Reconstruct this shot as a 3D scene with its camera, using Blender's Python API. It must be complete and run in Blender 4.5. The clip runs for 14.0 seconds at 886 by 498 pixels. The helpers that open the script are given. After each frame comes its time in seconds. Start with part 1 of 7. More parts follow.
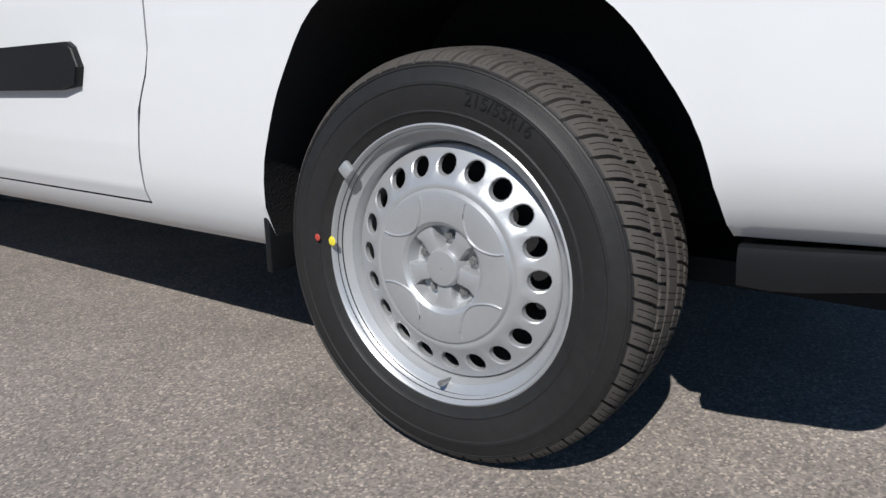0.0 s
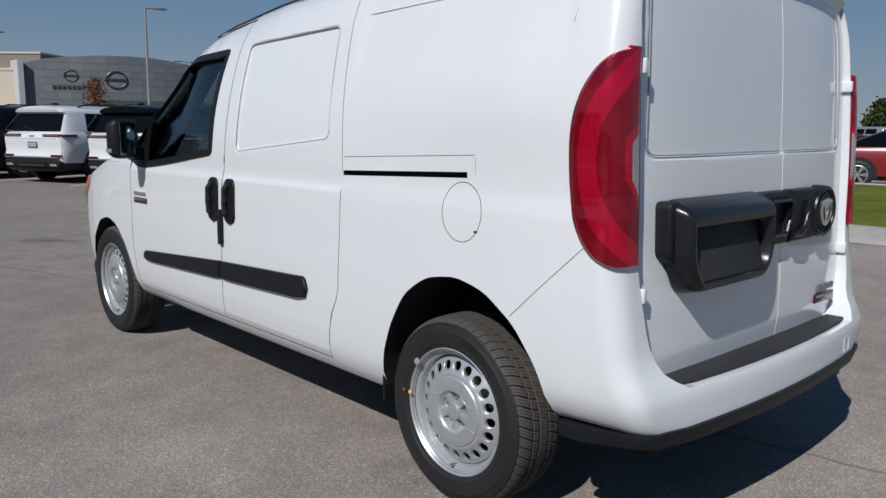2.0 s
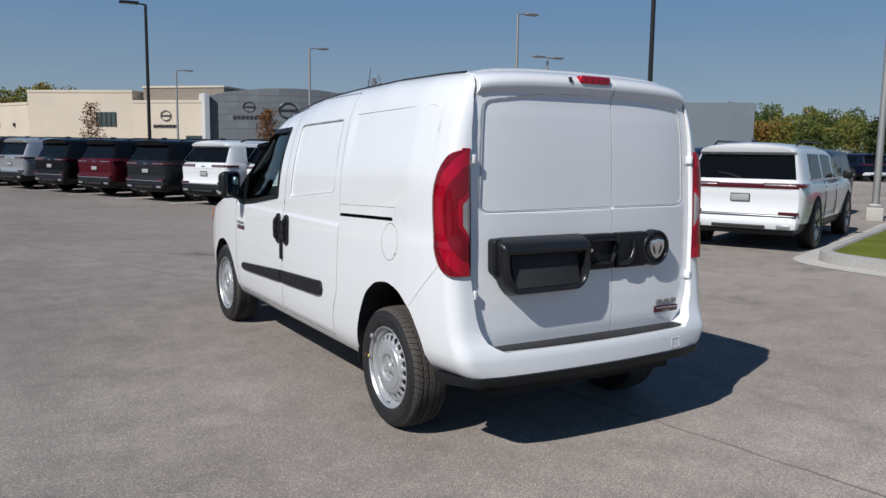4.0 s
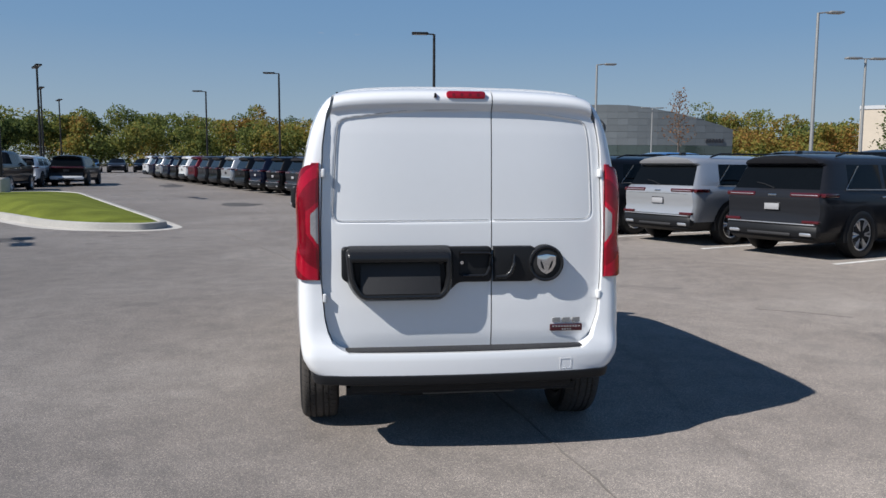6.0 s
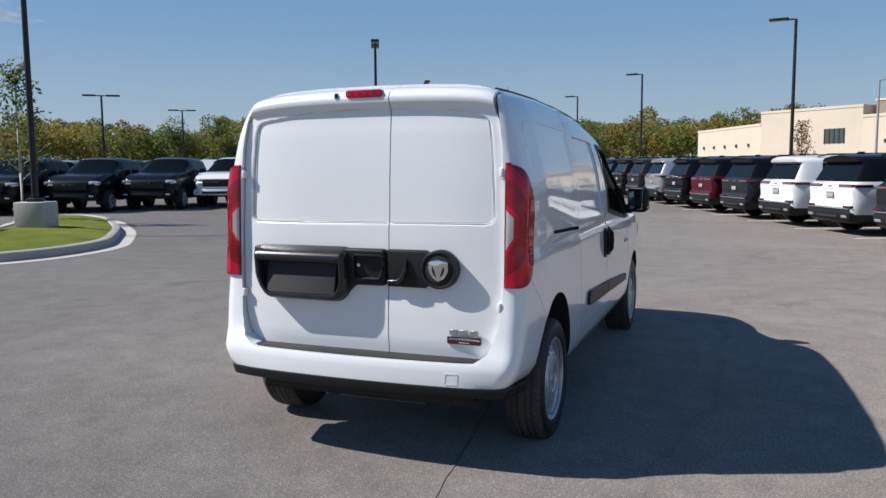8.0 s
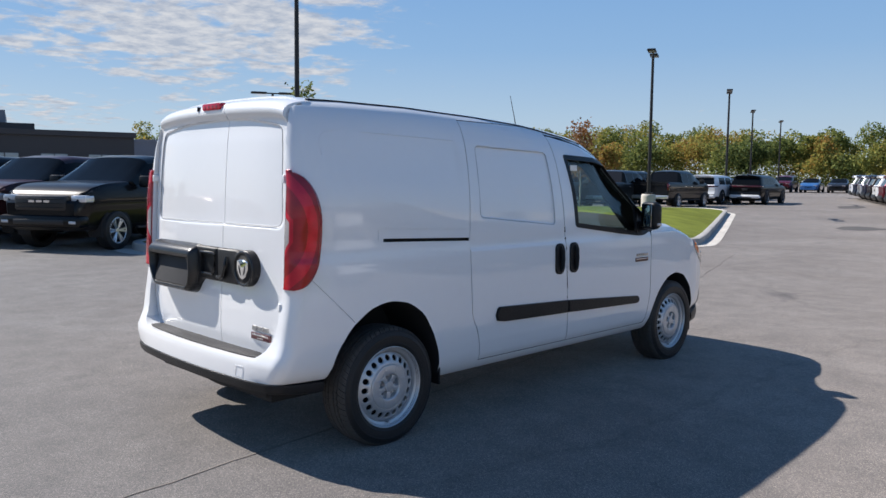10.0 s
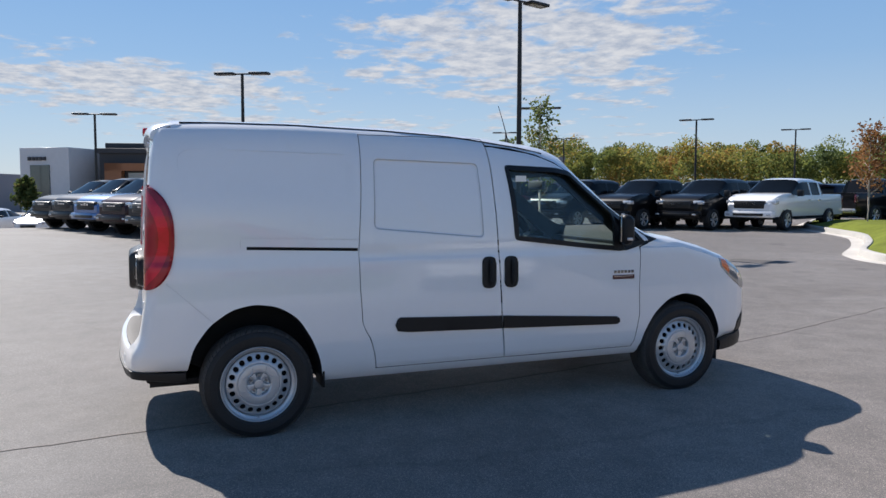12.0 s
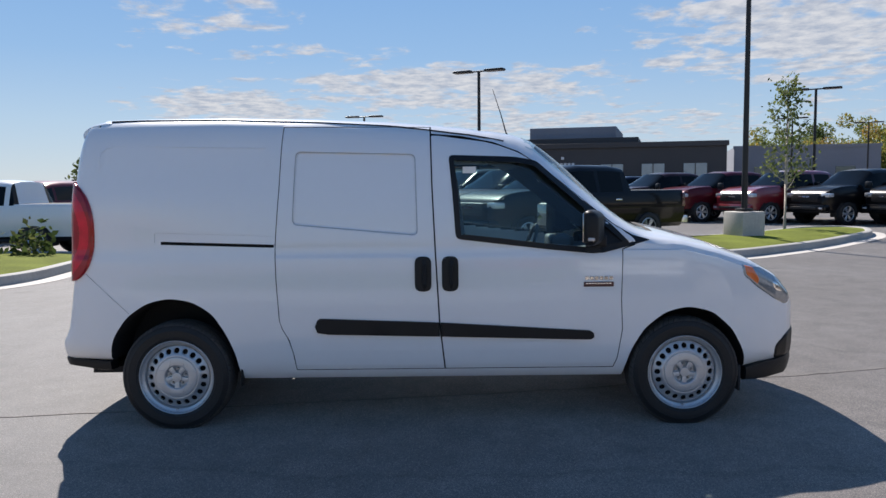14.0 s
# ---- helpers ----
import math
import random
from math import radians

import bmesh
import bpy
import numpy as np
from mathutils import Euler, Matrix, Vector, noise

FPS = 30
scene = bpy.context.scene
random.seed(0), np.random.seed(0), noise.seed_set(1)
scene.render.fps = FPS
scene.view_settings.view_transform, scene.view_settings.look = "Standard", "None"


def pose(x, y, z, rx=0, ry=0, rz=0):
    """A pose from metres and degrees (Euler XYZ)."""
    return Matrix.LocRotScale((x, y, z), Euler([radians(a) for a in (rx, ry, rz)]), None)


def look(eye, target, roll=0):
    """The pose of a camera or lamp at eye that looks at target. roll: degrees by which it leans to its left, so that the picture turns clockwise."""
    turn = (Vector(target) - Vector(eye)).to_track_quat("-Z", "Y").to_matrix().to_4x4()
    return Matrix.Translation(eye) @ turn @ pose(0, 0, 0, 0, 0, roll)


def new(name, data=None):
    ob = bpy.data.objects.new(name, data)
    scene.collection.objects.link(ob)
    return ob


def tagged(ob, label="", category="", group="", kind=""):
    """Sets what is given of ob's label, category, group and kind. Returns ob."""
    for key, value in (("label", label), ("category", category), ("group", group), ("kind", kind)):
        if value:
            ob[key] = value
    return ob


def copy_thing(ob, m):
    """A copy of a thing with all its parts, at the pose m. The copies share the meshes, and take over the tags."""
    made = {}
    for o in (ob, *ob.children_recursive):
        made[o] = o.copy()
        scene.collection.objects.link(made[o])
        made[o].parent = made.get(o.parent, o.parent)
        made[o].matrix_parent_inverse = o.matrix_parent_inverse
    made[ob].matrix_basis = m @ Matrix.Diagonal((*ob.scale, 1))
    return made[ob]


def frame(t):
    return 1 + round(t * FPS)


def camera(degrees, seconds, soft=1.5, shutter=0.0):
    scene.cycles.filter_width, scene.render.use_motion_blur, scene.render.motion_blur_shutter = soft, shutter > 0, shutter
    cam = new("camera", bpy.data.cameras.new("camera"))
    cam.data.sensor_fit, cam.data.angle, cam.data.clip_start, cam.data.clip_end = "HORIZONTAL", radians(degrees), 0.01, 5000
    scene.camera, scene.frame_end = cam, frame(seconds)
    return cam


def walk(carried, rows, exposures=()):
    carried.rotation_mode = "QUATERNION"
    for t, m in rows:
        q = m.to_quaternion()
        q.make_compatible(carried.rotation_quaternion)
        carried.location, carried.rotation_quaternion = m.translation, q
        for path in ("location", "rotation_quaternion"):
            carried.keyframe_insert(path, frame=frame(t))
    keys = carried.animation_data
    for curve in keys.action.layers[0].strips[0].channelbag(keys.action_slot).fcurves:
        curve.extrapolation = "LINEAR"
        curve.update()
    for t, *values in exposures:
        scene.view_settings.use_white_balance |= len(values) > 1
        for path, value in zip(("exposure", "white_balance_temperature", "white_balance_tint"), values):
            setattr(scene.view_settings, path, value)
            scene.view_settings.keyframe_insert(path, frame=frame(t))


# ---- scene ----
cam = camera(59.2, 14.0)
PATH = [
    (0, (-1.805, -0.659, 0.674), (-0.219, 0.444, 0.154), -1.0),
    (0.5, (-1.921, -0.764, 0.78), (-0.407, 0.455, 0.308), -1.4),
    (1, (-2.155, -1.021, 1.003), (-0.703, 0.29, 0.585), -1.0),
    (1.5, (-2.385, -1.412, 1.171), (-0.99, -0.023, 0.814), -0.2),
    (2, (-2.628, -1.858, 1.293), (-1.288, -0.405, 0.989), 0.5),
    (2.5, (-2.821, -2.368, 1.38), (-1.536, -0.86, 1.107), 0.9),
    (3, (-3.002, -2.866, 1.437), (-1.776, -1.306, 1.19), 1.1),
    (3.2, (-3.029, -3.05, 1.461), (-1.835, -1.466, 1.214), 1.0),
    (5.3, (-1.51, -4.468, 1.509), (-0.916, -2.571, 1.287), 0.6),
    (5.5, (-1.271, -4.559, 1.509), (-0.766, -2.636, 1.291), 0.5),
    (6, (-0.646, -4.669, 1.511), (-0.384, -2.697, 1.298), 0.3),
    (6.5, (-0.04, -4.641, 1.503), (-0.031, -2.652, 1.292), 0.3),
    (7, (0.584, -4.56, 1.511), (0.336, -2.587, 1.299), 0.1),
    (7.5, (1.198, -4.409, 1.504), (0.704, -2.482, 1.294), -0.1),
    (8, (1.84, -4.213, 1.497), (1.119, -2.359, 1.291), -0.4),
    (8.2, (2.077, -4.13, 1.49), (1.275, -2.31, 1.281), -0.4),
    (10.3, (4.358, -2.526, 1.479), (2.864, -1.206, 1.309), 0.7),
    (10.5, (4.516, -2.323, 1.488), (2.971, -1.064, 1.321), 0.7),
    (11, (4.963, -1.842, 1.498), (3.298, -0.745, 1.336), 0.6),
    (11.5, (5.281, -1.283, 1.485), (3.514, -0.359, 1.33), 0.4),
    (12, (5.582, -0.699, 1.491), (3.73, 0.042, 1.342), 0.1),
    (12.5, (5.672, -0.083, 1.48), (3.756, 0.471, 1.333), -0.1),
    (13, (5.75, 0.516, 1.486), (3.789, 0.881, 1.338), -0.3),
    (13.5, (5.693, 1.06, 1.478), (3.707, 1.242, 1.326), -0.4),
    (14, (5.578, 1.601, 1.478), (3.585, 1.615, 1.317), -0.5),
]
EXPOSURES = ((0.0, -0.06, 6450, 10), (0.5, -0.29, 6400, 10), (1.5, -0.40, 6350, 10), (3.0, -0.28, 6400, 10), (5.5, 0.16, 6500, 10), (8.2, 0.44, 6600, 11), (10.3, 0.78, 6700, 12), (14.0, 0.80, 6750, 13))
walk(cam, [(t, look(eye, goal, roll)) for t, eye, goal, roll in PATH], EXPOSURES)
# ---- world, sun ----
SUN_TO = Vector((-1.0, -0.355, 1.0)).normalized()      # towards the sun
SUN_ELEV = math.asin(SUN_TO.z)
SUN_AZ = math.atan2(SUN_TO.x, SUN_TO.y)


def make_world():
    w = bpy.data.worlds.new("sky_world")
    scene.world = w
    w.use_nodes = True
    nt = w.node_tree
    nt.nodes.clear()
    n, ln = nt.nodes.new, nt.links.new
    out = n("ShaderNodeOutputWorld")
    sky = n("ShaderNodeTexSky")
    sky.sky_type = 'NISHITA'
    sky.sun_disc = False
    sky.sun_elevation = SUN_ELEV
    sky.sun_rotation = SUN_AZ
    sky.air_density, sky.dust_density, sky.ozone_density = 0.9, 0.05, 3.0
    bg = n("ShaderNodeBackground")
    bg.inputs[1].default_value = 0.052
    # thin broken cloud, seen as on a flat layer overhead
    tc = n("ShaderNodeTexCoord")
    sep = n("ShaderNodeSeparateXYZ")
    ln(tc.outputs["Generated"], sep.inputs[0])
    zz = n("ShaderNodeMath"); zz.operation = 'MAXIMUM'; zz.inputs[1].default_value = 0.03
    ln(sep.outputs["Z"], zz.inputs[0])
    zo = n("ShaderNodeMath"); zo.operation = 'ADD'; zo.inputs[1].default_value = 0.08
    ln(zz.outputs[0], zo.inputs[0])
    dx = n("ShaderNodeMath"); dx.operation = 'DIVIDE'
    ln(sep.outputs["X"], dx.inputs[0]); ln(zo.outputs[0], dx.inputs[1])
    dy = n("ShaderNodeMath"); dy.operation = 'DIVIDE'
    ln(sep.outputs["Y"], dy.inputs[0]); ln(zo.outputs[0], dy.inputs[1])
    comb = n("ShaderNodeCombineXYZ")
    ln(dx.outputs[0], comb.inputs[0]); ln(dy.outputs[0], comb.inputs[1])
    n1 = n("ShaderNodeTexNoise")
    n1.inputs["Scale"].default_value = 3.8
    n1.inputs["Detail"].default_value = 12.0
    n1.inputs["Roughness"].default_value = 0.60
    n1.inputs["Distortion"].default_value = 0.25
    ln(comb.outputs[0], n1.inputs["Vector"])
    # one broad mass and a low bank stand over the -x side; the rest of the sky is clear
    def bank(az, height, wide, tall, gain):
        a = radians(az)
        u = n("ShaderNodeVectorMath"); u.operation = 'DOT_PRODUCT'
        u.inputs[1].default_value = (math.sin(a) / wide, math.cos(a) / wide, 0)
        ln(tc.outputs["Generated"], u.inputs[0])
        v = n("ShaderNodeMath"); v.operation = 'MULTIPLY_ADD'
        v.inputs[1].default_value, v.inputs[2].default_value = 1 / tall, -height / tall
        ln(sep.outputs["Z"], v.inputs[0])
        c = n("ShaderNodeCombineXYZ")
        ln(u.outputs["Value"], c.inputs[0]); ln(v.outputs[0], c.inputs[1])
        d = n("ShaderNodeVectorMath"); d.operation = 'LENGTH'
        ln(c.outputs[0], d.inputs[0])
        r = n("ShaderNodeMapRange")
        r.interpolation_type = 'SMOOTHSTEP'
        r.inputs["From Min"].default_value, r.inputs["From Max"].default_value = 1.35, 0.1
        r.inputs["To Min"].default_value, r.inputs["To Max"].default_value = 0.0, gain
        ln(d.outputs["Value"], r.inputs["Value"])
        return r.outputs[0]
    west = n("ShaderNodeMath"); west.operation = 'LESS_THAN'; west.inputs[1].default_value = 0.0
    ln(sep.outputs["X"], west.inputs[0])
    top = bank(28, .18, .31, .115, .36)
    for args in ((0, .125, .28, .040, .40), (14, .075, .42, .030, .31), (43, .27, .12, .08, .28), (15, .31, .35, .05, .20), (-16, .205, .16, .045, .35), (-14, .10, .18, .034, .36), (-8, .165, .22, .020, .30)):
        more = n("ShaderNodeMath"); more.operation = 'MAXIMUM'
        ln(top, more.inputs[0]); ln(bank(*args), more.inputs[1])
        top = more.outputs[0]
    side = n("ShaderNodeMath"); side.operation = 'MULTIPLY'
    ln(top, side.inputs[0]); ln(west.outputs[0], side.inputs[1])
    # larger clearings between the banks
    n2 = n("ShaderNodeTexNoise")
    n2.inputs["Scale"].default_value = 0.42
    n2.inputs["Detail"].default_value = 3.0
    ln(comb.outputs[0], n2.inputs["Vector"])
    both = n("ShaderNodeMath"); both.operation = 'MULTIPLY_ADD'
    both.inputs[1].default_value = 0.45
    ln(n2.outputs["Fac"], both.inputs[0]); ln(n1.outputs["Fac"], both.inputs[2])
    less = n("ShaderNodeMath"); less.operation = 'SUBTRACT'; less.inputs[1].default_value = 0.22
    ln(both.outputs[0], less.inputs[0])
    add = n("ShaderNodeMath"); add.operation = 'ADD'
    ln(less.outputs[0], add.inputs[0]); ln(side.outputs[0], add.inputs[1])
    ramp = n("ShaderNodeMapRange")
    ramp.interpolation_type = 'SMOOTHSTEP'
    ramp.inputs["From Min"].default_value = 0.69
    ramp.inputs["From Max"].default_value = 0.865
    ln(add.outputs[0], ramp.inputs["Value"])
    fac = n("ShaderNodeMath"); fac.operation = 'MULTIPLY'; fac.inputs[1].default_value = 0.9
    ln(ramp.outputs[0], fac.inputs[0])
    # the clear sky's own fall-off from the horizon up, evened out by thin haze
    grad = n("ShaderNodeValToRGB")
    e = grad.color_ramp.elements
    e[0].position, e[0].color = 0.0, (6.2, 7.3, 8.4, 1)
    e[1].position, e[1].color = 1.0, (0.45, 1.3, 3.4, 1)
    for p, c in ((.08, (4.8, 6.7, 8.8, 1)), (.16, (3.2, 5.6, 8.9, 1)), (.30, (2.0, 4.5, 8.7, 1)), (.55, (1.0, 2.7, 6.2, 1))):
        x = e.new(p)
        x.color = c
    ln(sep.outputs["Z"], grad.inputs[0])
    even = n("ShaderNodeMix"); even.data_type = 'RGBA'
    even.inputs["Factor"].default_value = 0.82
    mix = n("ShaderNodeMix"); mix.data_type = 'RGBA'
    ln(fac.outputs[0], mix.inputs["Factor"])
    grade = n("ShaderNodeMix"); grade.data_type = 'RGBA'; grade.blend_type = 'MULTIPLY'
    grade.inputs["Factor"].default_value = 1.0
    grade.inputs["B"].default_value = (0.92, 0.98, 1.03, 1)
    ln(sky.outputs[0], grade.inputs["A"])
    ln(grade.outputs["Result"], even.inputs["A"])
    ln(grad.outputs[0], even.inputs["B"])
    ln(even.outputs["Result"], mix.inputs["A"])
    # billows: bright tops, greyer hollows
    n3 = n("ShaderNodeTexNoise")
    n3.inputs["Scale"].default_value = 9.0
    n3.inputs["Detail"].default_value = 8.0
    n3.inputs["Roughness"].default_value = 0.62
    ln(comb.outputs[0], n3.inputs["Vector"])
    puff = n("ShaderNodeValToRGB")
    pe = puff.color_ramp.elements
    pe[0].position, pe[0].color = 0.36, (4.6, 5.3, 6.5, 1)
    pe[1].position, pe[1].color = 0.62, (7.8, 8.1, 8.5, 1)
    ln(n3.outputs["Fac"], puff.inputs[0])
    ln(puff.outputs[0], mix.inputs["B"])
    ln(mix.outputs["Result"], bg.inputs[0])
    ln(bg.outputs[0], out.inputs[0])


make_world()
sun_data = bpy.data.lights.new("sun", 'SUN')
sun_data.energy = 5.0
sun_data.angle = radians(0.53)
sun_data.color = (1.0, 0.975, 0.94)
sun = new("sun", sun_data)
sun.matrix_world = look(SUN_TO * 60, (0, 0, 0))

# ---- materials ----
def mat(name, color, rough=0.5, metal=0.0, var=0.08, scale=8.0, bump=0.0, bump_scale=120.0, coat=0.0, spec=0.5, rand=0.0):
    """A surface with two scales of colour variation and fine relief."""
    m = bpy.data.materials.new(name)
    m.use_nodes = True
    nt = m.node_tree
    n, ln = nt.nodes.new, nt.links.new
    b = nt.nodes["Principled BSDF"]
    b.inputs["Metallic"].default_value = metal
    b.inputs["Roughness"].default_value = rough
    b.inputs["Specular IOR Level"].default_value = spec
    b.inputs["Coat Weight"].default_value = coat
    b.inputs["Coat Roughness"].default_value = 0.04
    tc = n("ShaderNodeTexCoord")
    big = n("ShaderNodeTexNoise"); big.inputs["Scale"].default_value = scale * 0.25; big.inputs["Detail"].default_value = 4
    fine = n("ShaderNodeTexNoise"); fine.inputs["Scale"].default_value = scale * 6; fine.inputs["Detail"].default_value = 3
    ln(tc.outputs["Object"], big.inputs["Vector"]); ln(tc.outputs["Object"], fine.inputs["Vector"])
    av = n("ShaderNodeMath"); av.operation = 'MULTIPLY_ADD'; av.inputs[1].default_value = 0.6
    ln(big.outputs["Fac"], av.inputs[0])
    half = n("ShaderNodeMath"); half.operation = 'MULTIPLY'; half.inputs[1].default_value = 0.4
    ln(fine.outputs["Fac"], half.inputs[0]); ln(half.outputs[0], av.inputs[2])
    rng = n("ShaderNodeMapRange")
    rng.inputs["From Min"].default_value, rng.inputs["From Max"].default_value = 0.3, 0.7
    rng.inputs["To Min"].default_value, rng.inputs["To Max"].default_value = 1 - var, 1 + var
    ln(av.outputs[0], rng.inputs["Value"])
    val = rng.outputs[0]
    if rand:
        oi = n("ShaderNodeObjectInfo")
        r2 = n("ShaderNodeMapRange")
        r2.inputs["To Min"].default_value, r2.inputs["To Max"].default_value = 1 - rand, 1 + rand
        ln(oi.outputs["Random"], r2.inputs["Value"])
        mu = n("ShaderNodeMath"); mu.operation = 'MULTIPLY'
        ln(val, mu.inputs[0]); ln(r2.outputs[0], mu.inputs[1])
        val = mu.outputs[0]
    sc = n("ShaderNodeVectorMath"); sc.operation = 'SCALE'
    sc.inputs[0].default_value = color[:3]
    ln(val, sc.inputs["Scale"])
    ln(sc.outputs["Vector"], b.inputs["Base Color"])
    if bump:
        bt = n("ShaderNodeTexNoise"); bt.inputs["Scale"].default_value = bump_scale; bt.inputs["Detail"].default_value = 4
        ln(tc.outputs["Object"], bt.inputs["Vector"])
        bp = n("ShaderNodeBump"); bp.inputs["Strength"].default_value = bump; bp.inputs["Distance"].default_value = 0.01
        ln(bt.outputs["Fac"], bp.inputs["Height"]); ln(bp.outputs["Normal"], b.inputs["Normal"])
    return m


def glass(name, tint=(0.55, 0.62, 0.62), gloss=0.02):
    """Thin tinted pane: clear through, mirror-like by Fresnel."""
    m = bpy.data.materials.new(name)
    m.use_nodes = True
    nt = m.node_tree
    nt.nodes.clear()
    n, ln = nt.nodes.new, nt.links.new
    out = n("ShaderNodeOutputMaterial")
    tr = n("ShaderNodeBsdfTransparent"); tr.inputs[0].default_value = (*tint, 1)
    gl = n("ShaderNodeBsdfGlossy"); gl.inputs["Roughness"].default_value = gloss
    lw = n("ShaderNodeLayerWeight"); lw.inputs["Blend"].default_value = 0.5
    pw = n("ShaderNodeMath"); pw.operation = 'POWER'; pw.inputs[1].default_value = 5.0
    ln(lw.outputs["Facing"], pw.inputs[0])
    fr = n("ShaderNodeMath"); fr.operation = 'MULTIPLY_ADD'; fr.inputs[1].default_value = 0.9; fr.inputs[2].default_value = 0.035
    ln(pw.outputs[0], fr.inputs[0])
    mx = n("ShaderNodeMixShader")
    ln(fr.outputs[0], mx.inputs[0]); ln(tr.outputs[0], mx.inputs[1]); ln(gl.outputs[0], mx.inputs[2])
    ln(mx.outputs[0], out.inputs[0])
    return m


M = {}
M["white"] = mat("white_car_paint", (0.76, 0.77, 0.78), 0.28, var=0.012, scale=3, coat=1.0)
M["plastic"] = mat("black_grained_plastic", (0.012, 0.0125, 0.014), 0.42, var=0.12, scale=20, bump=0.12, bump_scale=900, spec=0.25)
M["plastic_satin"] = mat("black_satin_plastic", (0.013, 0.0135, 0.015), 0.26, var=0.12, scale=20, bump=0.05, bump_scale=900, spec=0.45)
M["plastic_dull"] = mat("dark_grey_bumper_plastic", (0.030, 0.030, 0.032), 0.62, var=0.15, scale=14, bump=0.15, bump_scale=700, spec=0.3)
M["dark"] = mat("black_wheel_liner", (0.012, 0.012, 0.013), 0.85, var=0.2, scale=10, bump=0.2, bump_scale=200)
M["rubber_raised"] = mat("raised_tyre_lettering", (0.010, 0.010, 0.010), 0.4, var=0.1)
M["rubber"] = mat("tyre_rubber", (0.022, 0.0217, 0.022), 0.48, var=0.22, scale=12, bump=0.08, bump_scale=500, spec=0.25)
M["tread"] = mat("dusty_tyre_tread", (0.066, 0.059, 0.053), 0.9, var=0.28, scale=18, bump=0.15, bump_scale=400)
M["steel"] = mat("silver_painted_steel", (0.52, 0.53, 0.54), 0.36, metal=0.55, var=0.05, scale=10)
M["chrome"] = mat("chrome", (0.80, 0.80, 0.80), 0.08, metal=1.0, var=0.03)
M["mirror"] = mat("dim_mirror_glass", (0.30, 0.31, 0.32), 0.03, metal=1.0, var=0.02)
M["grey_metal"] = mat("dull_grey_metal", (0.35, 0.35, 0.35), 0.45, metal=0.8, var=0.1)
M["badge_red"] = mat("dark_red_badge", (0.060, 0.010, 0.014), 0.3, var=0.05)
M["lens_red"] = mat("red_lamp_lens", (0.52, 0.003, 0.026), 0.20, metal=0.42, var=0.35, scale=36, coat=0.5)
M["lens_dark"] = mat("deep_red_lamp_lens", (0.26, 0.002, 0.013), 0.20, metal=0.42, var=0.45, scale=36, coat=0.5)
M["lens_clear"] = mat("clear_ribbed_lamp_lens", (0.40, 0.37, 0.37), 0.20, metal=0.35, var=0.25, scale=22, coat=1.0)
M["lens_head"] = mat("clear_headlamp_lens", (0.26, 0.28, 0.30), 0.10, metal=0.4, var=0.35, scale=9, coat=1.0)
# grey that paints the shade along the edges of white pressings
M["edge_shade"] = mat("pressing_shade_grey", (0.34, 0.35, 0.37), 0.5, var=0.05)
M["lens_amber"] = mat("amber_lamp_lens", (0.75, 0.16, 0.03), 0.15, var=0.06, coat=1.0)
M["glass"] = glass("van_glass", (0.84, 0.92, 0.91))
M["dark_glass"] = mat("dark_tinted_glass", (0.004, 0.005, 0.006), 0.05, var=0.1, spec=0.14)
M["cabin"] = mat("dark_grey_cabin_plastic", (0.05, 0.05, 0.052), 0.6, var=0.1, bump=0.1, bump_scale=400)
M["cloth"] = mat("grey_seat_cloth", (0.07, 0.07, 0.075), 0.9, var=0.15, scale=20, bump=0.2, bump_scale=600)
M["paper"] = mat("white_paper_sheet", (0.75, 0.75, 0.72), 0.7, var=0.04)
M["yellow"] = mat("yellow_paint_dot", (0.75, 0.65, 0.05), 0.6, var=0.05)
M["red_dot"] = mat("red_paint_dot", (0.45, 0.06, 0.04), 0.6, var=0.05)
# ---- helpers of this scene ----
def obj(name, verts, faces, material, parent=None, label="", sharp=38, idx=None):
    """One mesh object from points and faces; material may be a list, with idx per face."""
    me = bpy.data.meshes.new(name)
    me.from_pydata([tuple(v) for v in verts], [], faces)
    for m in (material if isinstance(material, (list, tuple)) else [material]):
        me.materials.append(m)
    if idx is not None:
        me.polygons.foreach_set("material_index", idx)
    me.validate()
    me.shade_smooth()
    me.set_sharp_from_angle(angle=radians(sharp))
    ob = new(name, me)
    if parent is not None:
        ob.parent = parent
    if label:
        ob["label"] = label
    return ob


def part(name, bm, material, parent=None, label="", sharp=38):
    me = bpy.data.meshes.new(name)
    bm.normal_update()
    bm.to_mesh(me)
    bm.free()
    for m in (material if isinstance(material, (list, tuple)) else [material]):
        me.materials.append(m)
    me.shade_smooth()
    me.set_sharp_from_angle(angle=radians(sharp))
    ob = new(name, me)
    if parent is not None:
        ob.parent = parent
    if label:
        ob["label"] = label
    return ob


def thing(name, label, category, group="", m=None):
    e = new(name)
    e.empty_display_size = 0.2
    if m is not None:
        e.matrix_world = m
    return tagged(e, label, category, group)


def bm_box(a, b, bevel=0.0, seg=2, bm=None):
    bm = bm or bmesh.new()
    r = bmesh.ops.create_cube(bm, size=1)
    for v in r["verts"]:
        v.co = Vector([(a[i] + b[i]) / 2 + v.co[i] * (b[i] - a[i]) for i in range(3)])
    if bevel:
        es = {e for v in r["verts"] for e in v.link_edges}
        bmesh.ops.bevel(bm, geom=list(es), offset=bevel, segments=seg, affect='EDGES', profile=0.5)
    return bm


